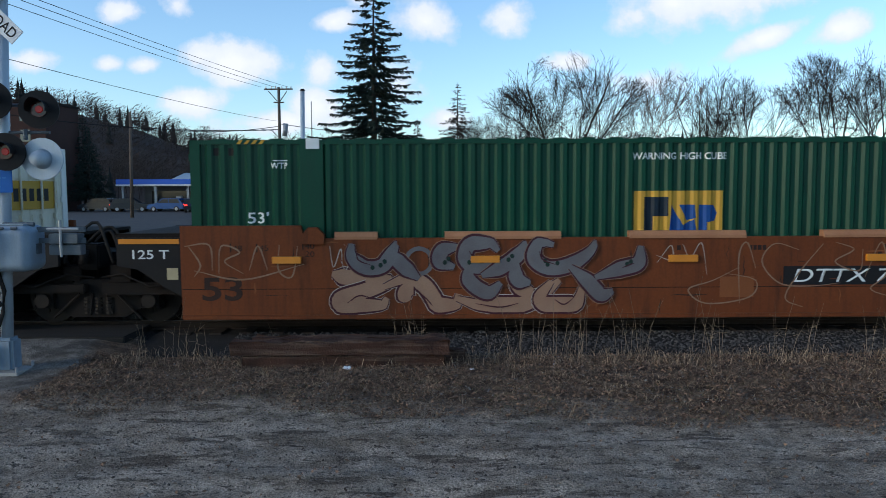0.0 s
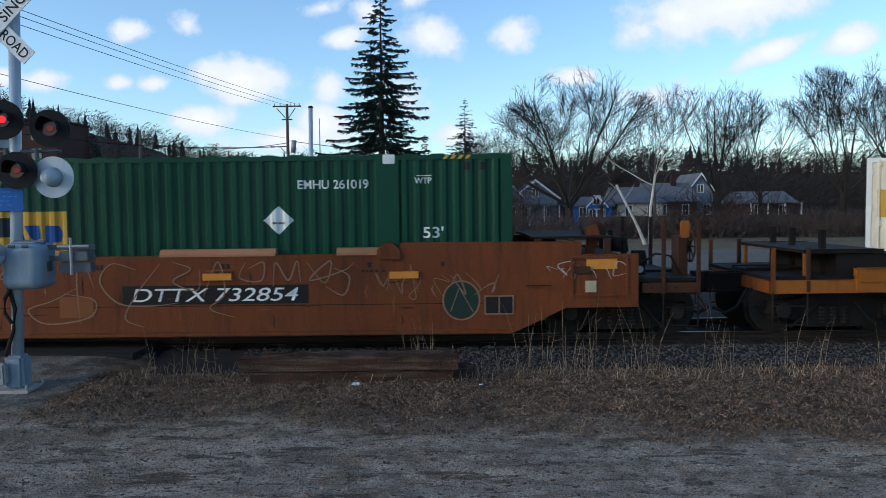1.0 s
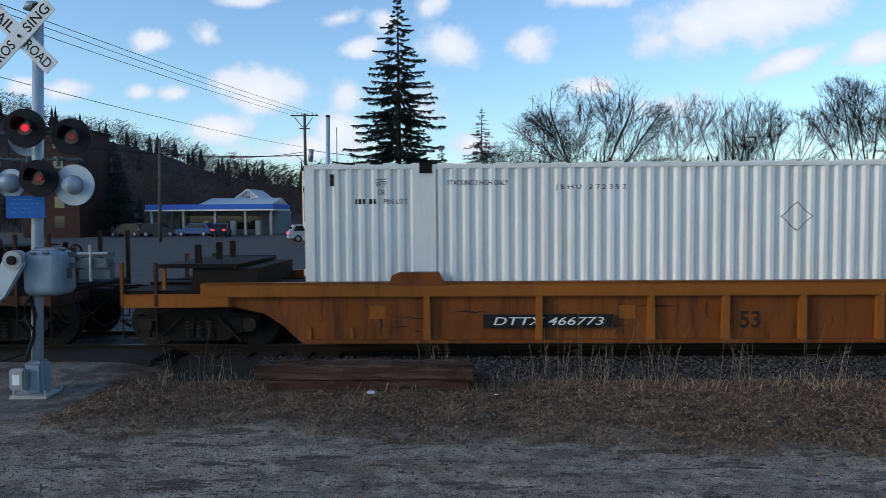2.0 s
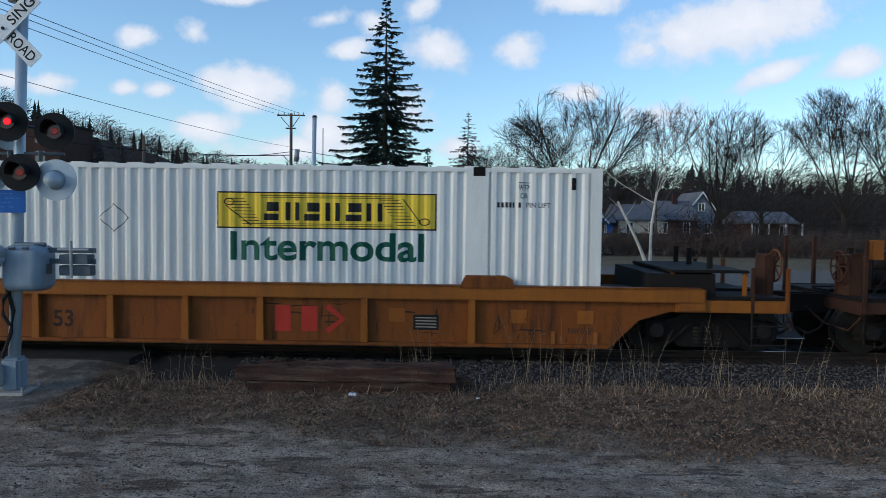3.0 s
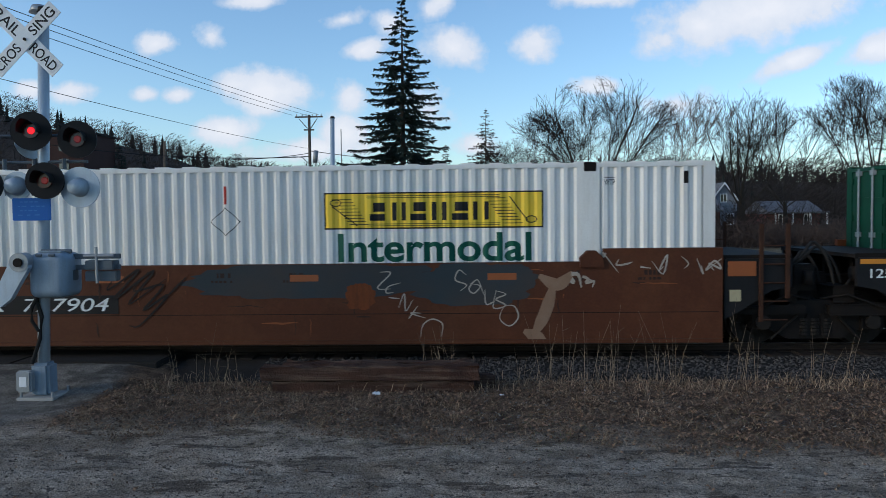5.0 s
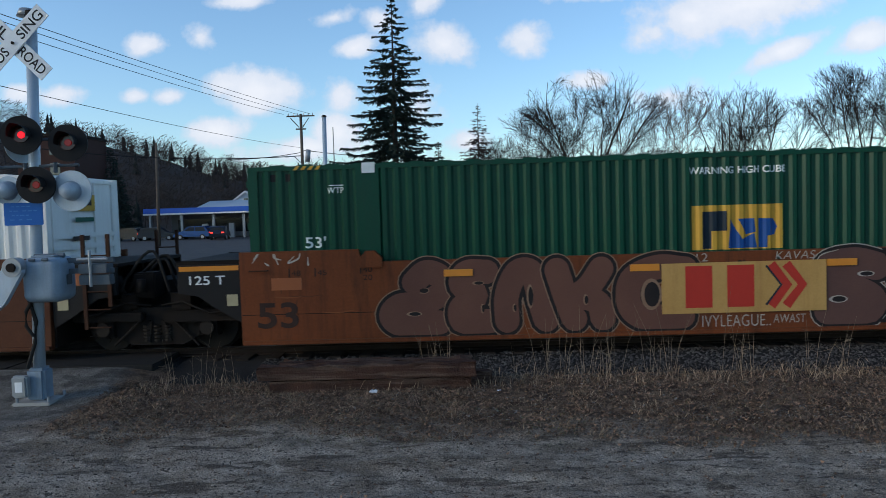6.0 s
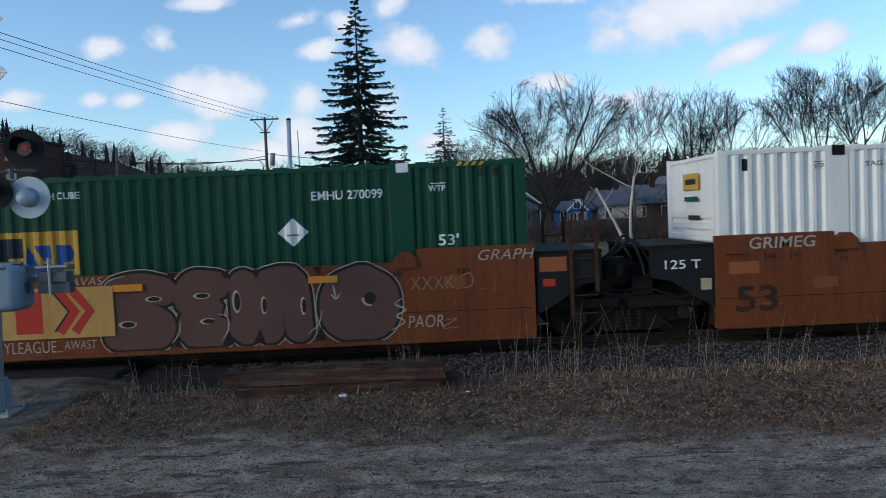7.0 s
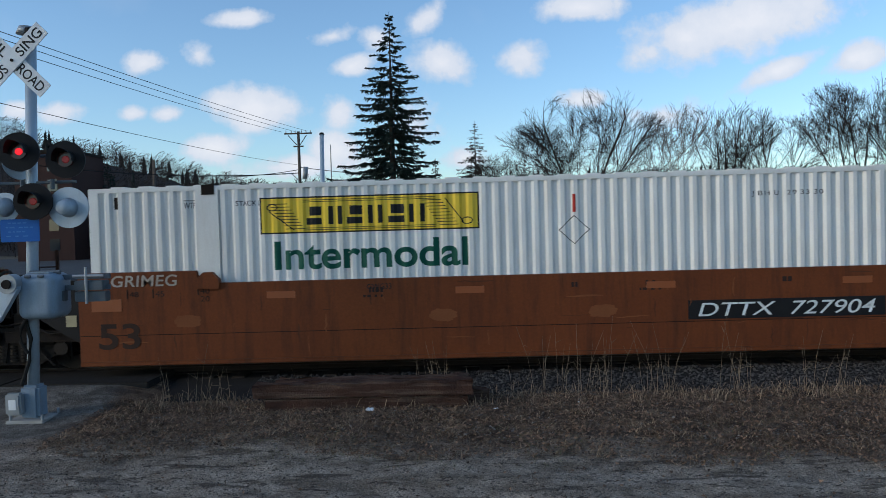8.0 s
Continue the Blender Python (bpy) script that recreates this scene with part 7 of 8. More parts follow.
def bare_tree(x, y, h, seed, spread=0.55, limbs=5, trunk=0.28, bark="bark", twig="twig", fork=0.28, label="bare leafless tree with fine twigs", lean=(0, 0), upright=0.35, dens=1.0, width=None):
    rnd = random.Random(seed)
    tv, tf, cv, cf = [], [], [], []
    wide = (width or h * 0.8) / 2
    mid = h * (0.5 + fork * 0.5)
    lobes = [rnd.uniform(0, 6.2832) for _ in range(3)]

    def outside(p):
        px, py, pz = p.x - lean[0] * p.z, p.y - lean[1] * p.z, p.z - mid
        a = math.atan2(py, px)
        edge = 0.95 + 0.10 * math.sin(3 * a + lobes[0]) + 0.10 * math.sin(5 * pz / h * 6 + 2 * a + lobes[1])
        return (px * px + py * py) / wide ** 2 + (pz / (h - mid)) ** 2 > edge * edge * rnd.uniform(0.82, 1.22)

    def grow(p, d, length, r, level):
        seg = (5, 6, 5, 4, 4, 3)[level]
        wob = (0.04, 0.09, 0.11, 0.11, 0.10, 0.09)[level]
        for i in range(seg):
            lift = upright * (0.14 if level < 3 else 0.06)
            d2 = (d + Vector((rnd.gauss(0, wob), rnd.gauss(0, wob), rnd.gauss(0, wob * 0.7) + lift))).normalized()
            q = p + d2 * (length / seg)
            if level > 1 and outside(q):
                return
            r2 = max(r * (0.84 if level < 3 else 0.80), 0.008)
            v, f = (tv, tf) if level < 2 else (cv, cf)
            branch_mesh(v, f, p, q, r, r2, 6 if level == 1 else 4 if level == 2 else 3)
            p, d, r = q, d2, r2
            if level < 5 and i > (0 if level == 1 else -1):
                for _ in range(2 if rnd.random() < (0.85 if level < 4 else 0.75) * dens else 1):
                    if rnd.random() < (0.85 if level < 3 and i < 3 else 0.93) * dens:
                        ang = rnd.uniform(0.30, 0.78) * (0.75 + spread * 0.5)
                        side = Vector((rnd.gauss(0, 1), rnd.gauss(0, 1), rnd.gauss(0, 1)))
                        side = (side - d * side.dot(d)).normalized()
                        nd = (d * math.cos(ang) + side * math.sin(ang) + Vector((0, 0, upright * 0.15))).normalized()
                        grow(p, nd, length * rnd.uniform(0.45, 0.66), max(r * rnd.uniform(0.45, 0.64), 0.0125), level + 1)
    d0 = Vector((lean[0], lean[1], 1)).normalized()
    p, r = Vector((0, 0, -0.05)), trunk
    for i in range(4):
        q = p + (d0 + Vector((rnd.gauss(0, 0.05), rnd.gauss(0, 0.05), 0))).normalized() * (h * fork / 4)
        branch_mesh(tv, tf, p, q, r * (1.25 if i == 0 else 1), r * 0.92, 8)
        p, r = q, r * 0.92
    for k in range(limbs):
        a = 6.2832 * (k + rnd.uniform(-0.3, 0.3)) / limbs
        out = rnd.uniform(0.12, 1.0) * wide / (h * (1 - fork)) * 2.6
        d = Vector((math.cos(a) * out + lean[0], math.sin(a) * out + lean[1], 1.0)).normalized()
        grow(p - d0 * rnd.uniform(0, h * fork * 0.3), d, h * (1 - fork) * rnd.uniform(0.75, 1.0), r * rnd.uniform(0.30, 0.46), 1)
    t = tagged(new("bare_tree"), label, "tree", "bare trees")
    t.matrix_basis = pose(x, y, 0)
    raw("trunk", tv, tf, bark, t)
    raw("crown", cv, cf, twig, t, "fine bare twigs")
    return t


def spruce(x, y, h, radius, seed, dens=1.0, mat="needle", name="spruce_tree", low=0.16, label="tall dark green spruce with drooping boughs"):
    rnd = random.Random(seed)
    tv, tf, cv, cf = [], [], [], []
    branch_mesh(tv, tf, Vector((0, 0, 0)), Vector((0, 0, h * 0.5)), h * 0.015, h * 0.009, 8)
    branch_mesh(tv, tf, Vector((0, 0, h * 0.5)), Vector((0.05, 0, h)), h * 0.009, 0.01, 6)
    z = h * low
    while z < h * 0.99:
        f = 1 - (z - h * low) / (h * (1 - low))
        reach = radius * (0.025 + 0.98 * f ** 0.88) * (0.82 + 0.18 * min(1.0, (1 - f) * 6 + 0.4))
        start = rnd.uniform(0, 6.2832)
        nb = max(3, int((4.5 + 4.6 * f) * dens + rnd.random()))
        for j in range(nb):
            a = start + 6.2832 * (j + rnd.uniform(-0.35, 0.35)) / nb
            L = reach * (rnd.uniform(0.35, 0.75) if rnd.random() < 0.42 else rnd.uniform(0.80, 1.22))
            droop = rnd.uniform(0.35, 0.9)
            zb = z + rnd.gauss(0, h * 0.006)
            n = max(3, int(L / 0.30))
            pts = []
            for i in range(n + 1):
                t = i / n
                w = 0.12 * math.sin(3 * t + start)
                pts.append(Vector((math.cos(a + w) * L * t, math.sin(a + w) * L * t, zb + L * (0.08 * t - 0.80 * t * t + 0.64 * t ** 3) * (0.35 + 0.8 * f) * droop)))
            ca, sa = math.cos(a), math.sin(a)
            for i in range(n):
                branch_mesh(tv, tf, pts[i], pts[i + 1], 0.030 * (1 - i / n) + 0.008, 0.030 * (1 - (i + 1) / n) + 0.006, 3)
                if i < n * 0.10:
                    continue
                for _ in range(16 if dens >= 1 else 4):
                    p = pts[i].lerp(pts[i + 1], rnd.random())
                    size = min(1.0, 0.40 + f * 1.2) * (0.60 + 0.5 * (1 - i / n))
                    w, g = rnd.uniform(0.16, 0.78) * size, rnd.uniform(0.040, 0.095) * (0.6 + 0.4 * size)
                    sgn = rnd.choice((-1, 1))
                    o = Vector((ca * 0.7 - sa * sgn * rnd.uniform(0.3, 1), sa * 0.7 + ca * sgn * rnd.uniform(0.3, 1), rnd.uniform(-1.35, 0.25))).normalized() * w
                    u = Vector((ca * rnd.uniform(-0.7, 0.7), sa * rnd.uniform(-0.7, 0.7), 1)).normalized() * g
                    b = len(cv)
                    cv.extend(tuple(v) for v in (p - u * 0.4, p + o * 0.5 - u, p + o, p + o * 0.5 + u * 0.8, p + u * 0.7))
                    cf.append((b, b + 1, b + 2, b + 3, b + 4))
        z += h * rnd.uniform(0.013, 0.030)
    t = tagged(new(name), label, "tree", "evergreen trees")
    t.matrix_basis = pose(x, y, 0)
    raw("trunk", tv, tf, "bark", t)
    raw("crown", cv, cf, mat, t, "drooping needle boughs")
    return t


RIDGE = [(-420, 60), (-300, 56), (-220, 50), (-160, 43.5), (-128, 34.5), (-102, 28.5), (-83, 22.5), (-60, 18.0), (-30, 17.5), (0, 18), (60, 18.5), (120, 18), (260, 18), (420, 18)]


def ridge_height(x):
    for (a, ha), (b, hb) in zip(RIDGE, RIDGE[1:]):
        if x <= b:
            t = (x - a) / (b - a)
            return ha + (hb - ha) * t * t * (3 - 2 * t)
    return RIDGE[-1][1]


def hill_z(x, y):
    f = min(1.0, max(0.0, (y - 120) / 130.0))
    return (ridge_height(x * 250 / max(y, 120)) - 6) * f * f * (3 - 2 * f) + 1.5 * noise.noise((x * 0.02, y * 0.02, 1)) * f


def build_hill():
    xs, ys = [-420 + 14 * i for i in range(61)], [118 + 8 * i for i in range(24)]
    verts = [(x, y, hill_z(x, y) - (0.3 if y < 126 else 0)) for y in ys for x in xs]
    n = len(xs)
    faces = [(j * n + i, j * n + i + 1, (j + 1) * n + i + 1, (j + 1) * n + i) for j in range(len(ys) - 1) for i in range(n - 1)]
    M["hillsoil"] = material("leaf_covered_slope", (0.045, 0.034, 0.028), 0.95, 0, (0.030, 0.025, 0.022), 0.05, 0.8, 0.2)
    tagged(raw("hillside", verts, faces, "hillsoil"), "dark wooded hillside behind the town", "hill", "", "structure")
    rnd = random.Random(21)
    v, f, cv, cf = [], [], [], []
    for i in range(2440):
        y = rnd.uniform(112, 262)
        x = rnd.uniform(-0.80, 0.72) * y
        if y < 135 and -0.5 * y < x < 0.02 * y:
            continue
        z, h = hill_z(x, y) - 0.3, rnd.uniform(5, 8.5)
        if i > 2300:
            y = rnd.uniform(238, 250)
            x = rnd.uniform(-0.80, 0.65) * y
            z, h = hill_z(x, y) - 0.3, rnd.uniform(5, 8.5)
        if i <= 2300 and rnd.random() < 0.975:
            branch_mesh(v, f, Vector((x, y, z)), Vector((x + rnd.gauss(0, 0.3), y, z + h * 0.7)), 0.09, 0.03, 3)
            for _ in range(72):
                t = rnd.uniform(0.15, 0.95)
                p = Vector((x + rnd.gauss(0, 0.24) * h * math.sin(math.pi * (0.15 + 0.8 * t)), y + rnd.gauss(0, 0.14) * h, z + h * t))
                L = h * rnd.uniform(0.07, 0.20)
                q = p + Vector((rnd.gauss(0, 0.8), rnd.gauss(0, 0.6), rnd.uniform(0.3, 1.0))) * L
                w = rnd.uniform(0.025, 0.07)
                b = len(v)
                v += [tuple(p), (p.x + (q.x - p.x) * 0.6 - w, p.y, p.z + (q.z - p.z) * 0.7), tuple(q), (p.x + (q.x - p.x) * 0.6 + w, p.y, p.z + (q.z - p.z) * 0.55)]
                f.append((b, b + 1, b + 2, b + 3))
        else:
            h *= rnd.uniform(0.7, 1.1)
            for k in range(11):
                zz = z + h * (0.1 + 0.9 * k / 11)
                r = h * 0.23 * (1.02 - k / 11) * rnd.uniform(0.8, 1.2)
                b = len(cv)
                m = 8
                for j in range(m):
                    a = 6.2832 * j / m + rnd.uniform(-0.3, 0.3)
                    rr = r * rnd.uniform(0.55, 1.15)
                    cv.append((x + rr * math.cos(a), y + rr * math.sin(a), zz - rnd.uniform(0.0, 0.04) * h))
                cv.append((x, y, zz + h * 0.15))
                for j in range(m):
                    cf.append((b + j, b + (j + 1) % m, b + m))
    tagged(raw("far_woods", v, f, "fartwig"), "bare brown woods on the hillside", "woods", "", "stuff")
    tagged(raw("far_evergreens", cv, cf, "farneedle"), "dark evergreens among the woods", "woods", "", "stuff")


def thicket(name, spots, h, seed, mat, label, n=30):
    rnd, v, f = random.Random(seed), [], []
    for x, y, w in spots:
        for _ in range(n):
            px, py = x + rnd.gauss(0, w), y + rnd.gauss(0, w * 0.5)
            hh = h * rnd.uniform(0.4, 1.1)
            p = Vector((px, py, 0))
            for _ in range(3):
                q = p + Vector((rnd.gauss(0, 0.25), rnd.gauss(0, 0.2), rnd.uniform(0.25, 0.4))) * hh
                branch_mesh(v, f, p, q, 0.025, 0.012, 3)
                for _ in range(3):
                    e = q + Vector((rnd.gauss(0, 0.22), rnd.gauss(0, 0.2), rnd.uniform(0.0, 0.3))) * hh
                    branch_mesh(v, f, q, e, 0.013, 0.006, 3)
                p = q
    tagged(raw(name, v, f, mat), label, "shrubs", "", "stuff")

# ---- buildings and cars ----


def window(parent, x0, x1, z0, z1, y, frame_mat="trim"):
    f = part("window", frame_box(x0, x1, z0, z1, y, 0.10), frame_mat, parent)
    part("pane", box(B(), x0 + 0.05, x1 - 0.05, y - 0.012, y - 0.004, z0 + 0.05, z1 - 0.05), "glass", f)


def frame_box(x0, x1, z0, z1, y, w):
    bm = B()
    for a, b, c, d in ((x0, x1, z0, z0 + w), (x0, x1, z1 - w, z1), (x0, x0 + w, z0 + w, z1 - w), (x1 - w, x1, z0 + w, z1 - w), ((x0 + x1) / 2 - 0.03, (x0 + x1) / 2 + 0.03, z0 + w, z1 - w)):
        box(bm, a, b, y - 0.05, y - 0.002, c, d)
    return bm


def house(x, y, w, d, wall, rise, siding, roof, label, gable="front", chimney=False, porch=False):
    """A small gabled house; its front faces -y."""
    h = tagged(new("house"), label, "house", "houses beyond the track")
    h.matrix_basis = pose(x, y, 0)
    if gable == "front":
        part("wall", plate(B(), [(-w / 2, 0), (w / 2, 0), (w / 2, wall), (0, wall + rise), (-w / 2, wall)], 0, d), siding, h)
        for s in (-1, 1):
            bm = plate(B(), [(s * (w / 2 + 0.35), wall - 0.25), (s * (w / 2 + 0.35), wall - 0.05), (0, wall + rise + 0.22), (0, wall + rise + 0.02)], -0.4, d + 0.3)
            part("roof", bm, roof, h)
            part("barge_board", plate(B(), [(s * (w / 2 + 0.36), wall - 0.28), (s * (w / 2 + 0.36), wall - 0.02), (0, wall + rise + 0.25), (0, wall + rise - 0.02)], -0.46, -0.41), "trim", h)
        window(h, -0.45, 0.45, wall + 0.1, wall + 1.2, 0)
    else:
        part("wall", box(B(), -w / 2, w / 2, 0, d, 0, wall), siding, h)
        bm = prism(B(), [(-0.4, wall - 0.1), (d / 2, wall + rise), (d + 0.4, wall - 0.1), (d + 0.4, wall - 0.28), (-0.4, wall - 0.28)], -w / 2 - 0.3, w / 2 + 0.3)
        part("roof", bm, roof, h)
    n = max(2, int(w / 2.4))
    for k in range(n):
        cx = -w / 2 + w * (k + 0.5) / n
        window(h, cx - 0.45, cx + 0.45, 0.9, min(2.3, wall - 0.3), 0)
    if chimney:
        part("chimney", box(B(), 0.6, 1.2, d * 0.4, d * 0.4 + 0.6, wall, wall + rise + 0.9), "brick", h)
    if porch:
        part("porch_roof", box(B(), -w / 2 - 0.2, w / 2 + 0.2, -1.8, 0, 2.3, 2.45), roof, h)
        for k in range(4):
            px = -w / 2 + w * k / 3
            part("porch_post", box(B(), px - 0.07, px + 0.07, -1.7, -1.56, 0, 2.3), "trim", h)
    return h


def car(x, y, turn, paint, label, name="parked_car", L=4.6, H=1.62):
    c = tagged(new(name), label, "car", "parked cars")
    c.matrix_basis = pose(x, y, 0.02, 0, 0, turn)
    half = L / 2
    body = [(-half, 0.35), (-half - 0.02, 0.75), (-half + 0.12, 0.98), (-half + 0.5, H * 0.98), (-half + 0.9, H), (0.35, H), (1.15, 1.02), (half - 0.25, 0.88), (half, 0.62), (half, 0.35)]
    part("body", plate(B(), body, -0.88, 0.88), paint, c)
    glassp = [(-half + 0.42, 1.04), (-half + 0.66, H - 0.10), (0.28, H - 0.10), (0.92, 1.04)]
    for y0, y1 in ((-0.895, -0.882), (0.882, 0.895)):
        part("side_window", plate(B(), glassp, y0, y1), "glass", c)
    part("window_pillar", box(B(), -0.55, -0.45, -0.90, 0.90, 1.02, H - 0.08), paint, c)
    for x0 in (-half + 0.85, half - 0.85):
        for sy in (-1, 1):
            w = part("wheel", rod(B(), (x0, sy * 0.90, 0.32), (x0, sy * 0.70, 0.32), 0.33, 0.33, 20), "rubber", c)
            part("rim", rod(B(), (x0, sy * 0.91, 0.32), (x0, sy * 0.89, 0.32), 0.20, 0.20, 16), "galv", w)
    for sy in (-0.62, 0.62):
        part("tail_lamp", box(B(), -half - 0.035, -half + 0.02, sy - 0.16, sy + 0.16, 0.80, 0.95), "taillight", c, "lit red tail lamp")
        part("head_lamp", box(B(), half - 0.03, half + 0.02, sy - 0.16, sy + 0.16, 0.62, 0.76), "galv", c)
    part("rear_window", box(B(), -half + 0.24, -half + 0.34, -0.7, 0.7, 1.1, H - 0.2), "glass", c)
    return c


def buildings():
    # cream two-storey block behind the spruce
    b = tagged(new("commercial_building"), "cream two-storey building with pale blue bands", "building")
    b.matrix_basis = pose(-4.7, 79, 0)
    part("wall", box(B(), -9.3, 8.65, 0, 16, 0, 7.0), "bldgcream", b)
    part("parapet", box(B(), -9.5, 8.75, -0.12, 16.1, 6.95, 7.25), "dark", b, "dark roof edge")
    part("fascia", box(B(), -3.6, 8.7, -0.10, 0.0, 5.85, 6.95), "bldgwhite", b, "pale blue fascia band")
    part("panel", box(B(), -5.0, 2.95, -0.06, 0.0, 2.45, 5.85), "bldgwhite", b, "pale blue upper panel")
    part("entrance", box(B(), -8.5, 3.0, -0.05, 0.0, 0.0, 2.4), "glass", b, "dark glazed entrance strip")
    part("brick_pier", box(B(), -0.5, 1.6, -0.14, 0.0, 0.0, 2.42), "bldgcream", b)
    for k in range(2):
        part("rooftop_unit", box(B(), -1.5 + k * 2.0, -0.3 + k * 2.0, 4, 5.5, 7.25, 8.3, 0.05), "dark", b, "dark rooftop unit")
    wing = tagged(new("commercial_building"), "cream wing with narrow tall windows", "building")
    wing.matrix_basis = pose(-14.2, 74, 0, 0, 0, -38)
    part("wall", box(B(), -3.2, 3.4, 0, 10, 0, 7.1), "bldgcream", wing)
    part("parapet", box(B(), -3.3, 3.5, -0.1, 10.1, 7.1, 7.3), "dark", wing)
    for k in range(4):
        part("window", box(B(), -2.5 + k * 1.5, -2.2 + k * 1.5, -0.04, 0.0, 2.8, 6.2), "glass", wing, "tall narrow window")
    part("door", box(B(), -0.6, 0.5, -0.04, 0.0, 0.0, 2.1), "glass", wing)
    # filling station
    g = tagged(new("filling_station"), "filling station with a long blue and white canopy", "building")
    g.matrix_basis = pose(-34.5, 96, 0)
    part("shop_wall", box(B(), -5.4, 8.6, 4, 14, 0, 3.2), "sidinggrey", g)
    part("shop_window", box(B(), -4.4, 6.5, 3.93, 4.0, 0.7, 2.5), "glass", g)
    part("canopy", box(B(), -6.2, 10.3, -3, 6, 3.35, 4.0, 0.05), "canopyblue", g, "blue canopy")
    part("canopy_stripe", box(B(), -6.22, 10.32, -3.03, 6.0, 3.18, 3.36), "trim", g, "white canopy stripe")
    part("canopy_roof", prism(B(), [(-2.6, 4.0), (2.5, 4.9), (6, 4.1), (6, 4.0)], 0.6, 10.0), "snowroof", g, "white sloped roof")
    for x in (-5.6, -1.5, 2.6, 6.5, 9.8):
        part("canopy_post", box(B(), x - 0.15, x + 0.15, -2.4, -2.1, 0, 3.2), "galv", g)
    for x in (1, 4.5, 7.8):
        part("fuel_pump", box(B(), x - 0.35, x + 0.35, -1.2, -0.6, 0, 1.9, 0.06), "galv", g, "fuel pump")
    house(-33.0, 112, 5.5, 8, 4.4, 2.0, "trim", "snowroof", "white gabled house behind the filling station")
    # brick tower block beside the road, behind the near signal
    t = tagged(new("brick_building"), "dark brick building against the hillside", "building")
    t.matrix_basis = pose(-50, 88, 0)
    part("wall", box(B(), -3.5, 3.5, 0, 8, 0, 13.0), "brick", t)
    part("roof", box(B(), -3.7, 3.7, -0.2, 8.2, 13.0, 13.3), "dark", t)
    for k in range(5):
        for j in range(2):
            part("window", box(B(), -2.4 + j * 2.9, -1.2 + j * 2.9, -0.05, 0.0, 1.2 + k * 2.4, 2.6 + k * 2.4), "glass", t)
    # houses
    house(6.4, 86, 4.2, 8, 3.4, 2.2, "sidinggrey", "roofgrey", "grey gabled house with white trim")
    house(10.4, 88, 5.2, 8, 3.2, 2.0, "sidinggrey", "roofgrey", "grey-blue house with a broad front gable", "front", False, True)
    house(16.6, 85, 4.4, 6, 2.4, 0.9, "sidingblue", "roofgrey", "bright blue cottage with white trim", "side")
    house(16.9, 84.2, 1.8, 2, 2.2, 1.0, "sidingblue", "roofgrey", "small bright blue gabled porch")
    house(22.3, 86, 5.2, 7, 2.7, 1.7, "sidingcream", "roofgrey", "cream house with a grey hipped roof", "side")
    house(27.5, 90, 5.5, 8, 2.8, 2.2, "sidingred", "roofgrey", "dark red house with a shingle roof", "side", True)
    house(32.0, 94, 3.4, 8, 3.6, 2.4, "sidinggrey", "roofgrey", "pale grey gabled house among the trees")
    house(36.5, 84, 5.6, 7, 2.5, 1.2, "sidingred", "roofgrey", "low brown house with a porch", "side", False, True)
    # cars
    car(-5.3, 63, 180, "carpaint", "grey-blue parked estate car", "parked_car", 4.9, 1.6)
    car(-28.9, 87, 100, "cardark", "dark car with lit tail lamps on the road", "dark_car")
    car(-33.5, 91, 175, "carblue", "blue parked pick-up at the filling station")
    car(-38.0, 91, 8, "cardark", "dark parked car at the filling station")
    car(-42.5, 92, 172, "cardark", "dark parked car at the filling station")
    car(-14.5, 70, 20, "carwhite", "white parked car by the cream building")
    # fence at the far side of the lot
    fence = tagged(new("board_fence"), "dark weathered board fence beyond the lot", "fence")
    fence.matrix_basis = pose(0, 56, 0)
    board = shared("fence_board", lambda: box(B(), -0.095, 0.095, -0.02, 0.02, 0, 1.5))
    for i in range(130):
        o = mesh_part("board", board, "fenceboard", fence)
        o.matrix_basis = pose(10.0 + i * 0.2, 0, 0, 0, 0, 0)
    for k, x in enumerate((9.0, 10.6, 14.8)):
        p = tagged(part("concrete_block", box(B(), x, x + 1.2, 53.5, 54.1, 0, 0.5, 0.05), "concrete"), "low concrete barrier block at the lot's edge", "barrier", "barrier blocks")
    for x, y, h in ((-4.4, 45, 1.6), (-0.2, 30, 1.7), (-7.4, 52, 1.5), (-6.0, 40, 2.2)):
        tagged(part("marker_post", rod(B(), (x, y, 0), (x, y, h), 0.05, 0.05, 8), "wood"), "thin marker post at the lot", "post", "marker posts")


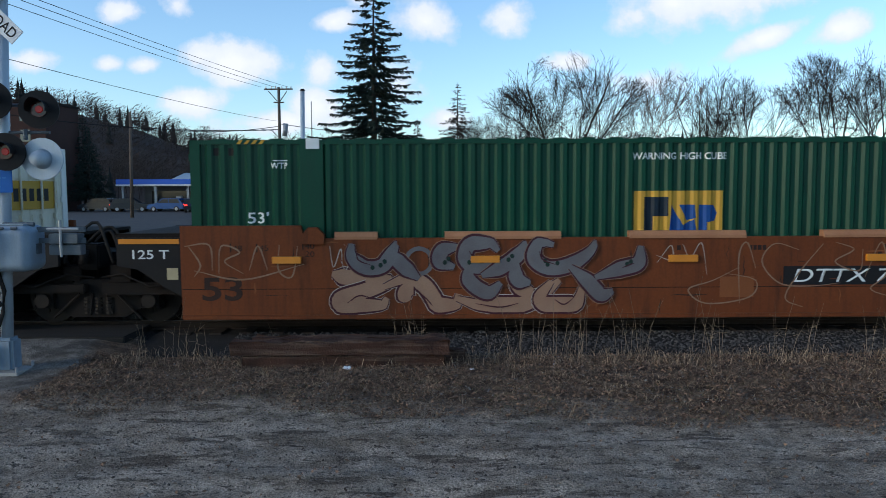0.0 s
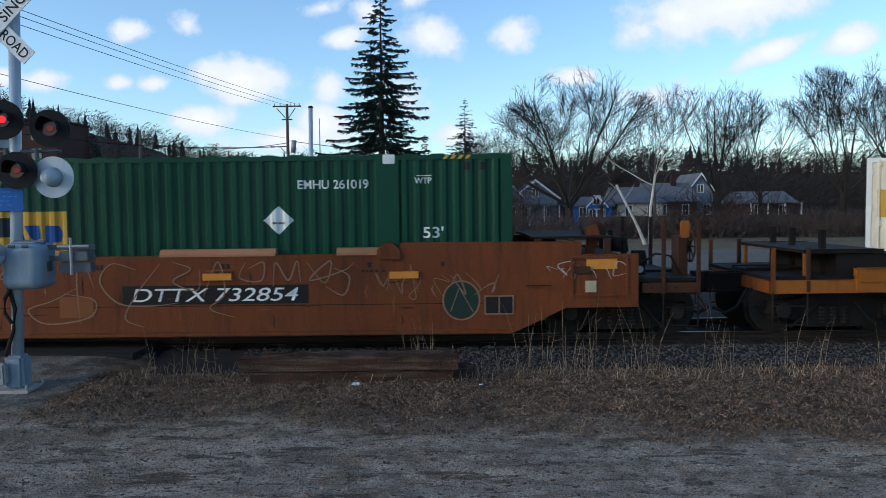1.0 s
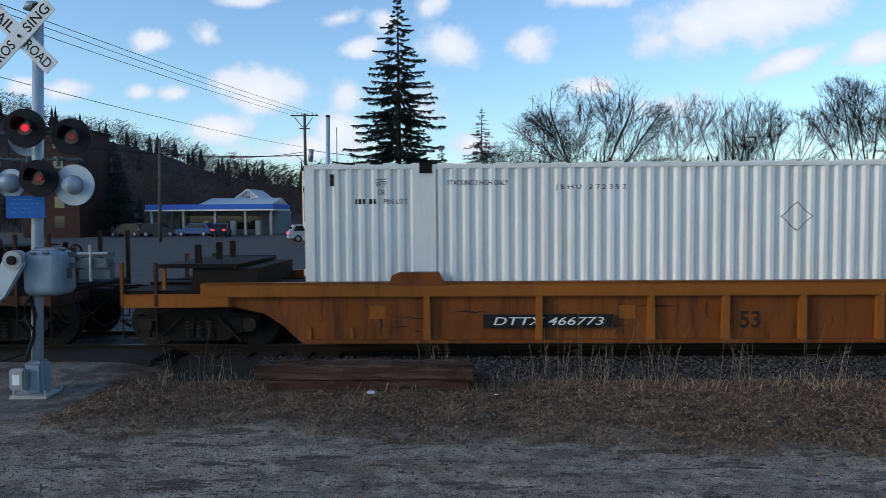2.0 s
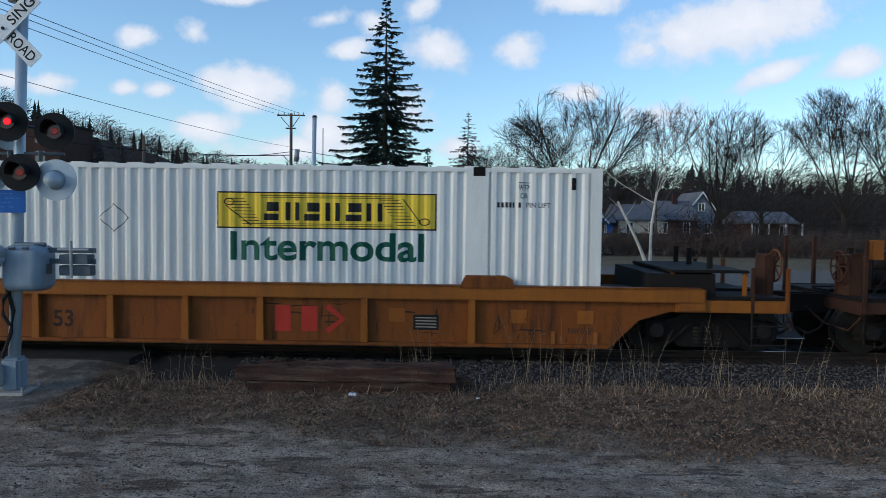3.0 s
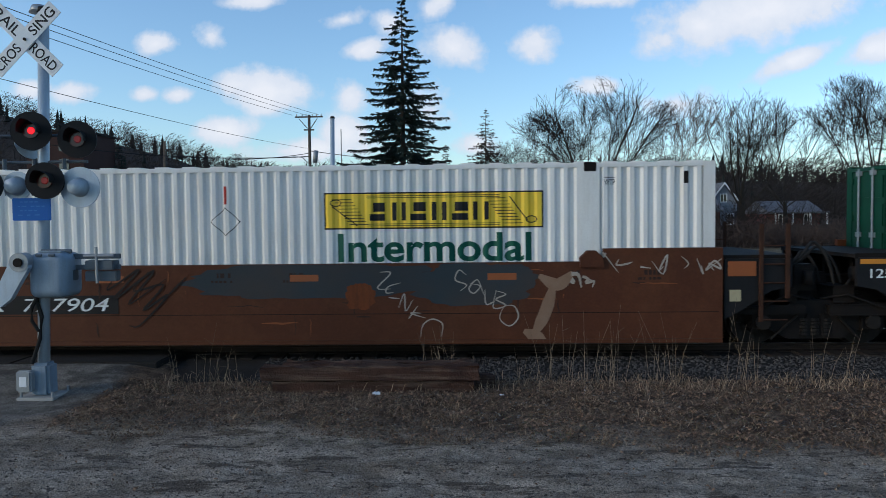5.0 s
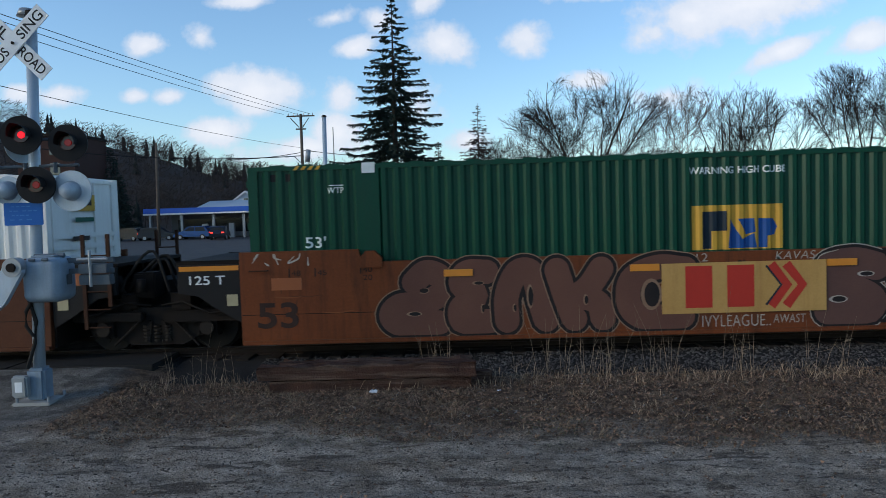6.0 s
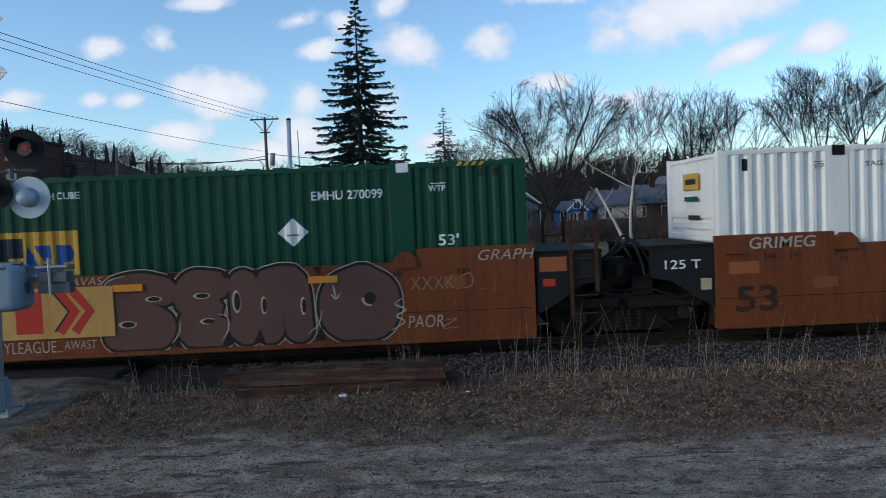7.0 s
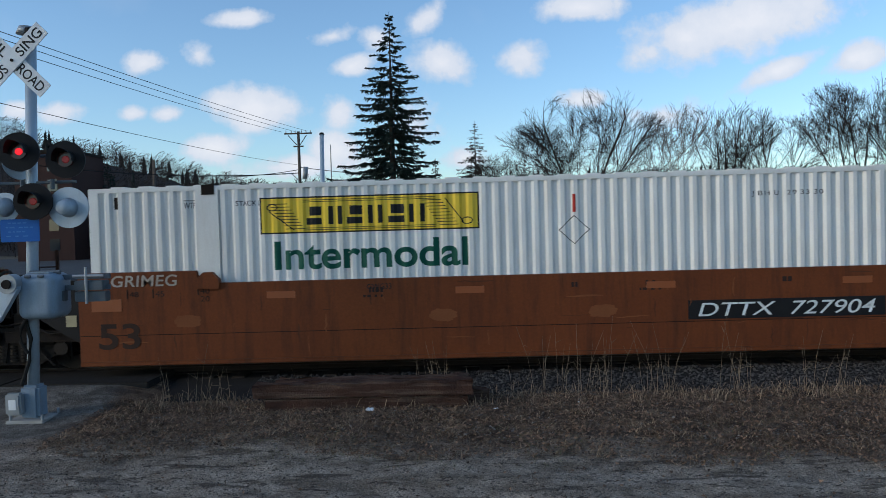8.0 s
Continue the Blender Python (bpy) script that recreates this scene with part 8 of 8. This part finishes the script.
def greenery():
    spruce(-6.2, 70.5, 23.3, 6.3, 1)
    spruce(2.6, 110, 18.4, 4.2, 2, 0.75, "twig", "thin_conifer", 0.3, "thin sparse larch-like conifer")
    spruce(-3.6, 118, 13.8, 3.2, 5, 0.8)
    spruce(-8.0, 122, 12.5, 3.0, 6, 0.7)
    bare_tree(9.9, 60, 13.0, 11, 0.55, 10, 0.42, fork=0.2, upright=0.25, width=14.0, dens=0.97, label="broad bare tree with dark spreading limbs")
    bare_tree(22.6, 62, 12.4, 23, 0.40, 7, 0.36, upright=0.4, width=13.0, dens=0.74, label="tall bare tree with many upright limbs")
    bare_tree(19.0, 68, 13.2, 37, 0.42, 5, 0.17, "paletwig", "paletwig", upright=0.5, width=10.0, dens=0.72, label="slender pale bare tree")
    bare_tree(27.0, 64, 11.6, 41, 0.50, 7, 0.22, upright=0.4, width=11.0, dens=0.86)
    bare_tree(32.0, 60, 13.6, 53, 0.45, 7, 0.34, upright=0.45, width=11.0, dens=0.9, label="dense dark bare tree")
    bare_tree(37.5, 62, 13.4, 59, 0.45, 7, 0.34, upright=0.45, width=11.0, dens=0.88, label="dense dark bare tree")
    bare_tree(12.3, 45, 9.6, 67, 0.34, 4, 0.10, "birch", "paletwig", 0.45, "white-barked birch with pale twigs", (0.10, 0), 0.7, 0.60)
    bare_tree(11.9, 44.6, 5.4, 71, 0.30, 2, 0.10, "birch", "paletwig", 0.75, "leaning broken birch stem", (-0.52, 0), 0.2, dens=0.55)
    spruce(-43.5, 92, 10.5, 2.6, 7, 0.8)
    spruce(-46.0, 96, 12.5, 3.0, 8, 0.8)
    bare_tree(4.5, 95, 12.0, 83, 0.55, 5, 0.25)
    bare_tree(15.5, 75, 8.5, 89, 0.55, 5, 0.2)
    bare_tree(-22, 110, 11.5, 97, 0.55, 5, 0.22, dens=0.8)
    bare_tree(-17, 112, 11.0, 101, 0.55, 5, 0.22, dens=0.8)
    thicket("tall_brush", [(0.6, 60, 1.0), (2.2, 61, 1.2), (3.6, 60, 1.2), (5.2, 60, 1.3)], 4.3, 15, "brushtwig", "tall tangled reddish-brown bare brush", 75)
    thicket("brush", [(20.5, 56, 1.0), (17.5, 53, 0.9), (24, 58, 1.5), (28, 57, 1.5), (33, 57, 1.5), (38, 57, 1.8)], 3.0, 5, "twig", "bare brown brush at the lot's edge", 55)
    thicket("low_brush", [(-1 + 3.0 * i, 51.5 + (i % 3) * 0.8, 1.4) for i in range(14)], 1.7, 6, "brushtwig", "low brown brush along the lot", 90)
    thicket("hedge", [(-10.5 + i * 0.9, 66, 0.5) for i in range(4)] + [(-8.0, 58, 0.6), (-9.5, 60, 0.7)], 1.8, 8, "needle", "dark evergreen hedge by the building", 60)


def foreground():
    scatter_stones("ballast_stones", 9000, (-3.4, 11), (10.7, 12.35), (0.016, 0.042), "stone", "grey crushed ballast stones", 31)
    scatter_stones("pebbles", 14000, (-7.5, 8), (4.6, 9.0), (0.005, 0.017), "pebble", "small pebbles on the gravel", 32)
    scatter_stones("pebbles", 1200, (-4.5, 8), (8.4, 11), (0.010, 0.03), "pebble", "small stones in the grass", 33)
    scatter_blades("dry_grass", 46000, (-5.2, 9.5), (7.0, 11.0), (0.02, 0.075), (0.0025, 0.005), "drygrass", "matted dry brown grass", 34, 1.7, patchy)
    scatter_blades("green_grass", 3000, (-3.5, 6.5), (7.6, 9.2), (0.02, 0.06), (0.002, 0.004), "greengrass", "short green grass coming through", 35, 0.7, lambda x, y, r: noise.noise((x * 0.8, y * 0.9, 11)) > 0.08)
    scatter_blades("dry_grass_edge", 3800, (-4.7, 9.5), (10.1, 11.15), (0.06, 0.22), (0.003, 0.006), "drygrass", "dry grass fringe along the ballast", 36, 0.5, lambda x, y, r: noise.noise((x * 1.2, y, 4)) + r.uniform(-0.6, 0.6) > -0.1)
    scatter_leaves(36000, (-5.2, 9.5), (7.2, 10.9), 37, patchy)
    scatter_leaves(1100, (-8, 8), (4.8, 8.2), 38)
    scatter_stones("dirt_clods", 2600, (-9, 8), (4.8, 9.5), (0.012, 0.035), "clod", "dark crumbs of earth on the gravel", 39, -0.012)
    scatter_blades("sparse_grass", 5200, (-5.0, 8.5), (6.4, 8.6), (0.015, 0.06), (0.002, 0.004), "drygrass", "thin dry grass spreading over the gravel", 44, 1.0, lambda x, y, r: noise.noise((x * 0.9, y * 1.6, 8)) + r.uniform(-0.5, 0.5) + (y - 8.2) * 0.35 > 0.0)
    scatter_blades("grass_tufts", 30000, (-4.9, 9.5), (7.4, 10.9), (0.045, 0.125), (0.0025, 0.005), "drygrass", "pale tufts of dry grass standing out of the mat", 47, 0.75, lambda x, y, r: patchy(x, y, r) and noise.noise((x * 3.1, y * 3.6, 21)) > 0.22)
    tall_weeds()
    timbers()
    litter_bit(-1.30, 10.05, 0.07, 1)
    litter_bit(0.42, 9.95, 0.055, 2)
    litter_bit(-3.0, 9.2, 0.03, 3)
    litter_bit(-4.2, 9.0, 0.025, 4)
    litter_bit(1.6, 10.3, 0.03, 5)


build_ground()
build_hill()
build_train()
signal_mast(-6.0, 10.1)
far_mast(-4.85, 26.0)
utility_pole(-14.2, 66, 11.6)
utility_pole(-29.2, 70, 9.9, False, 1.0)
tagged(part("lamp_pole", rod(B(), (-12.9, 75, 0), (-12.9, 75, 11.4), 0.09, 0.05, 8), "galv"), "thin grey flag pole by the building", "pole")
for a, b in (((-13.34, 66, 11.6), (-15.37, 24, 9.88)), ((-14.5, 66, 11.6), (-15.78, 24, 9.80)), ((-15.69, 66, 11.6), (-15.78, 24, 9.50))):
    a, b = Vector(a), Vector(b)
    cable([a, a + (b - a) * 1.5], 0.014, 0.35)
cable([(-14.2, 66, 8.6), (-16.7, 3, 7.3)], 0.013, 0.5)
cable([(-14.2, 66, 8.2), (-29.2, 70, 8.8)], 0.03, 0.6)
cable([(-14.2, 66, 7.9), (-40, 60, 9.6)], 0.04, 0.8)
cable([(-14.2, 66, 8.4), (10, 100, 9.0)], 0.03, 0.6)
buildings()
greenery()
foreground()
motions()
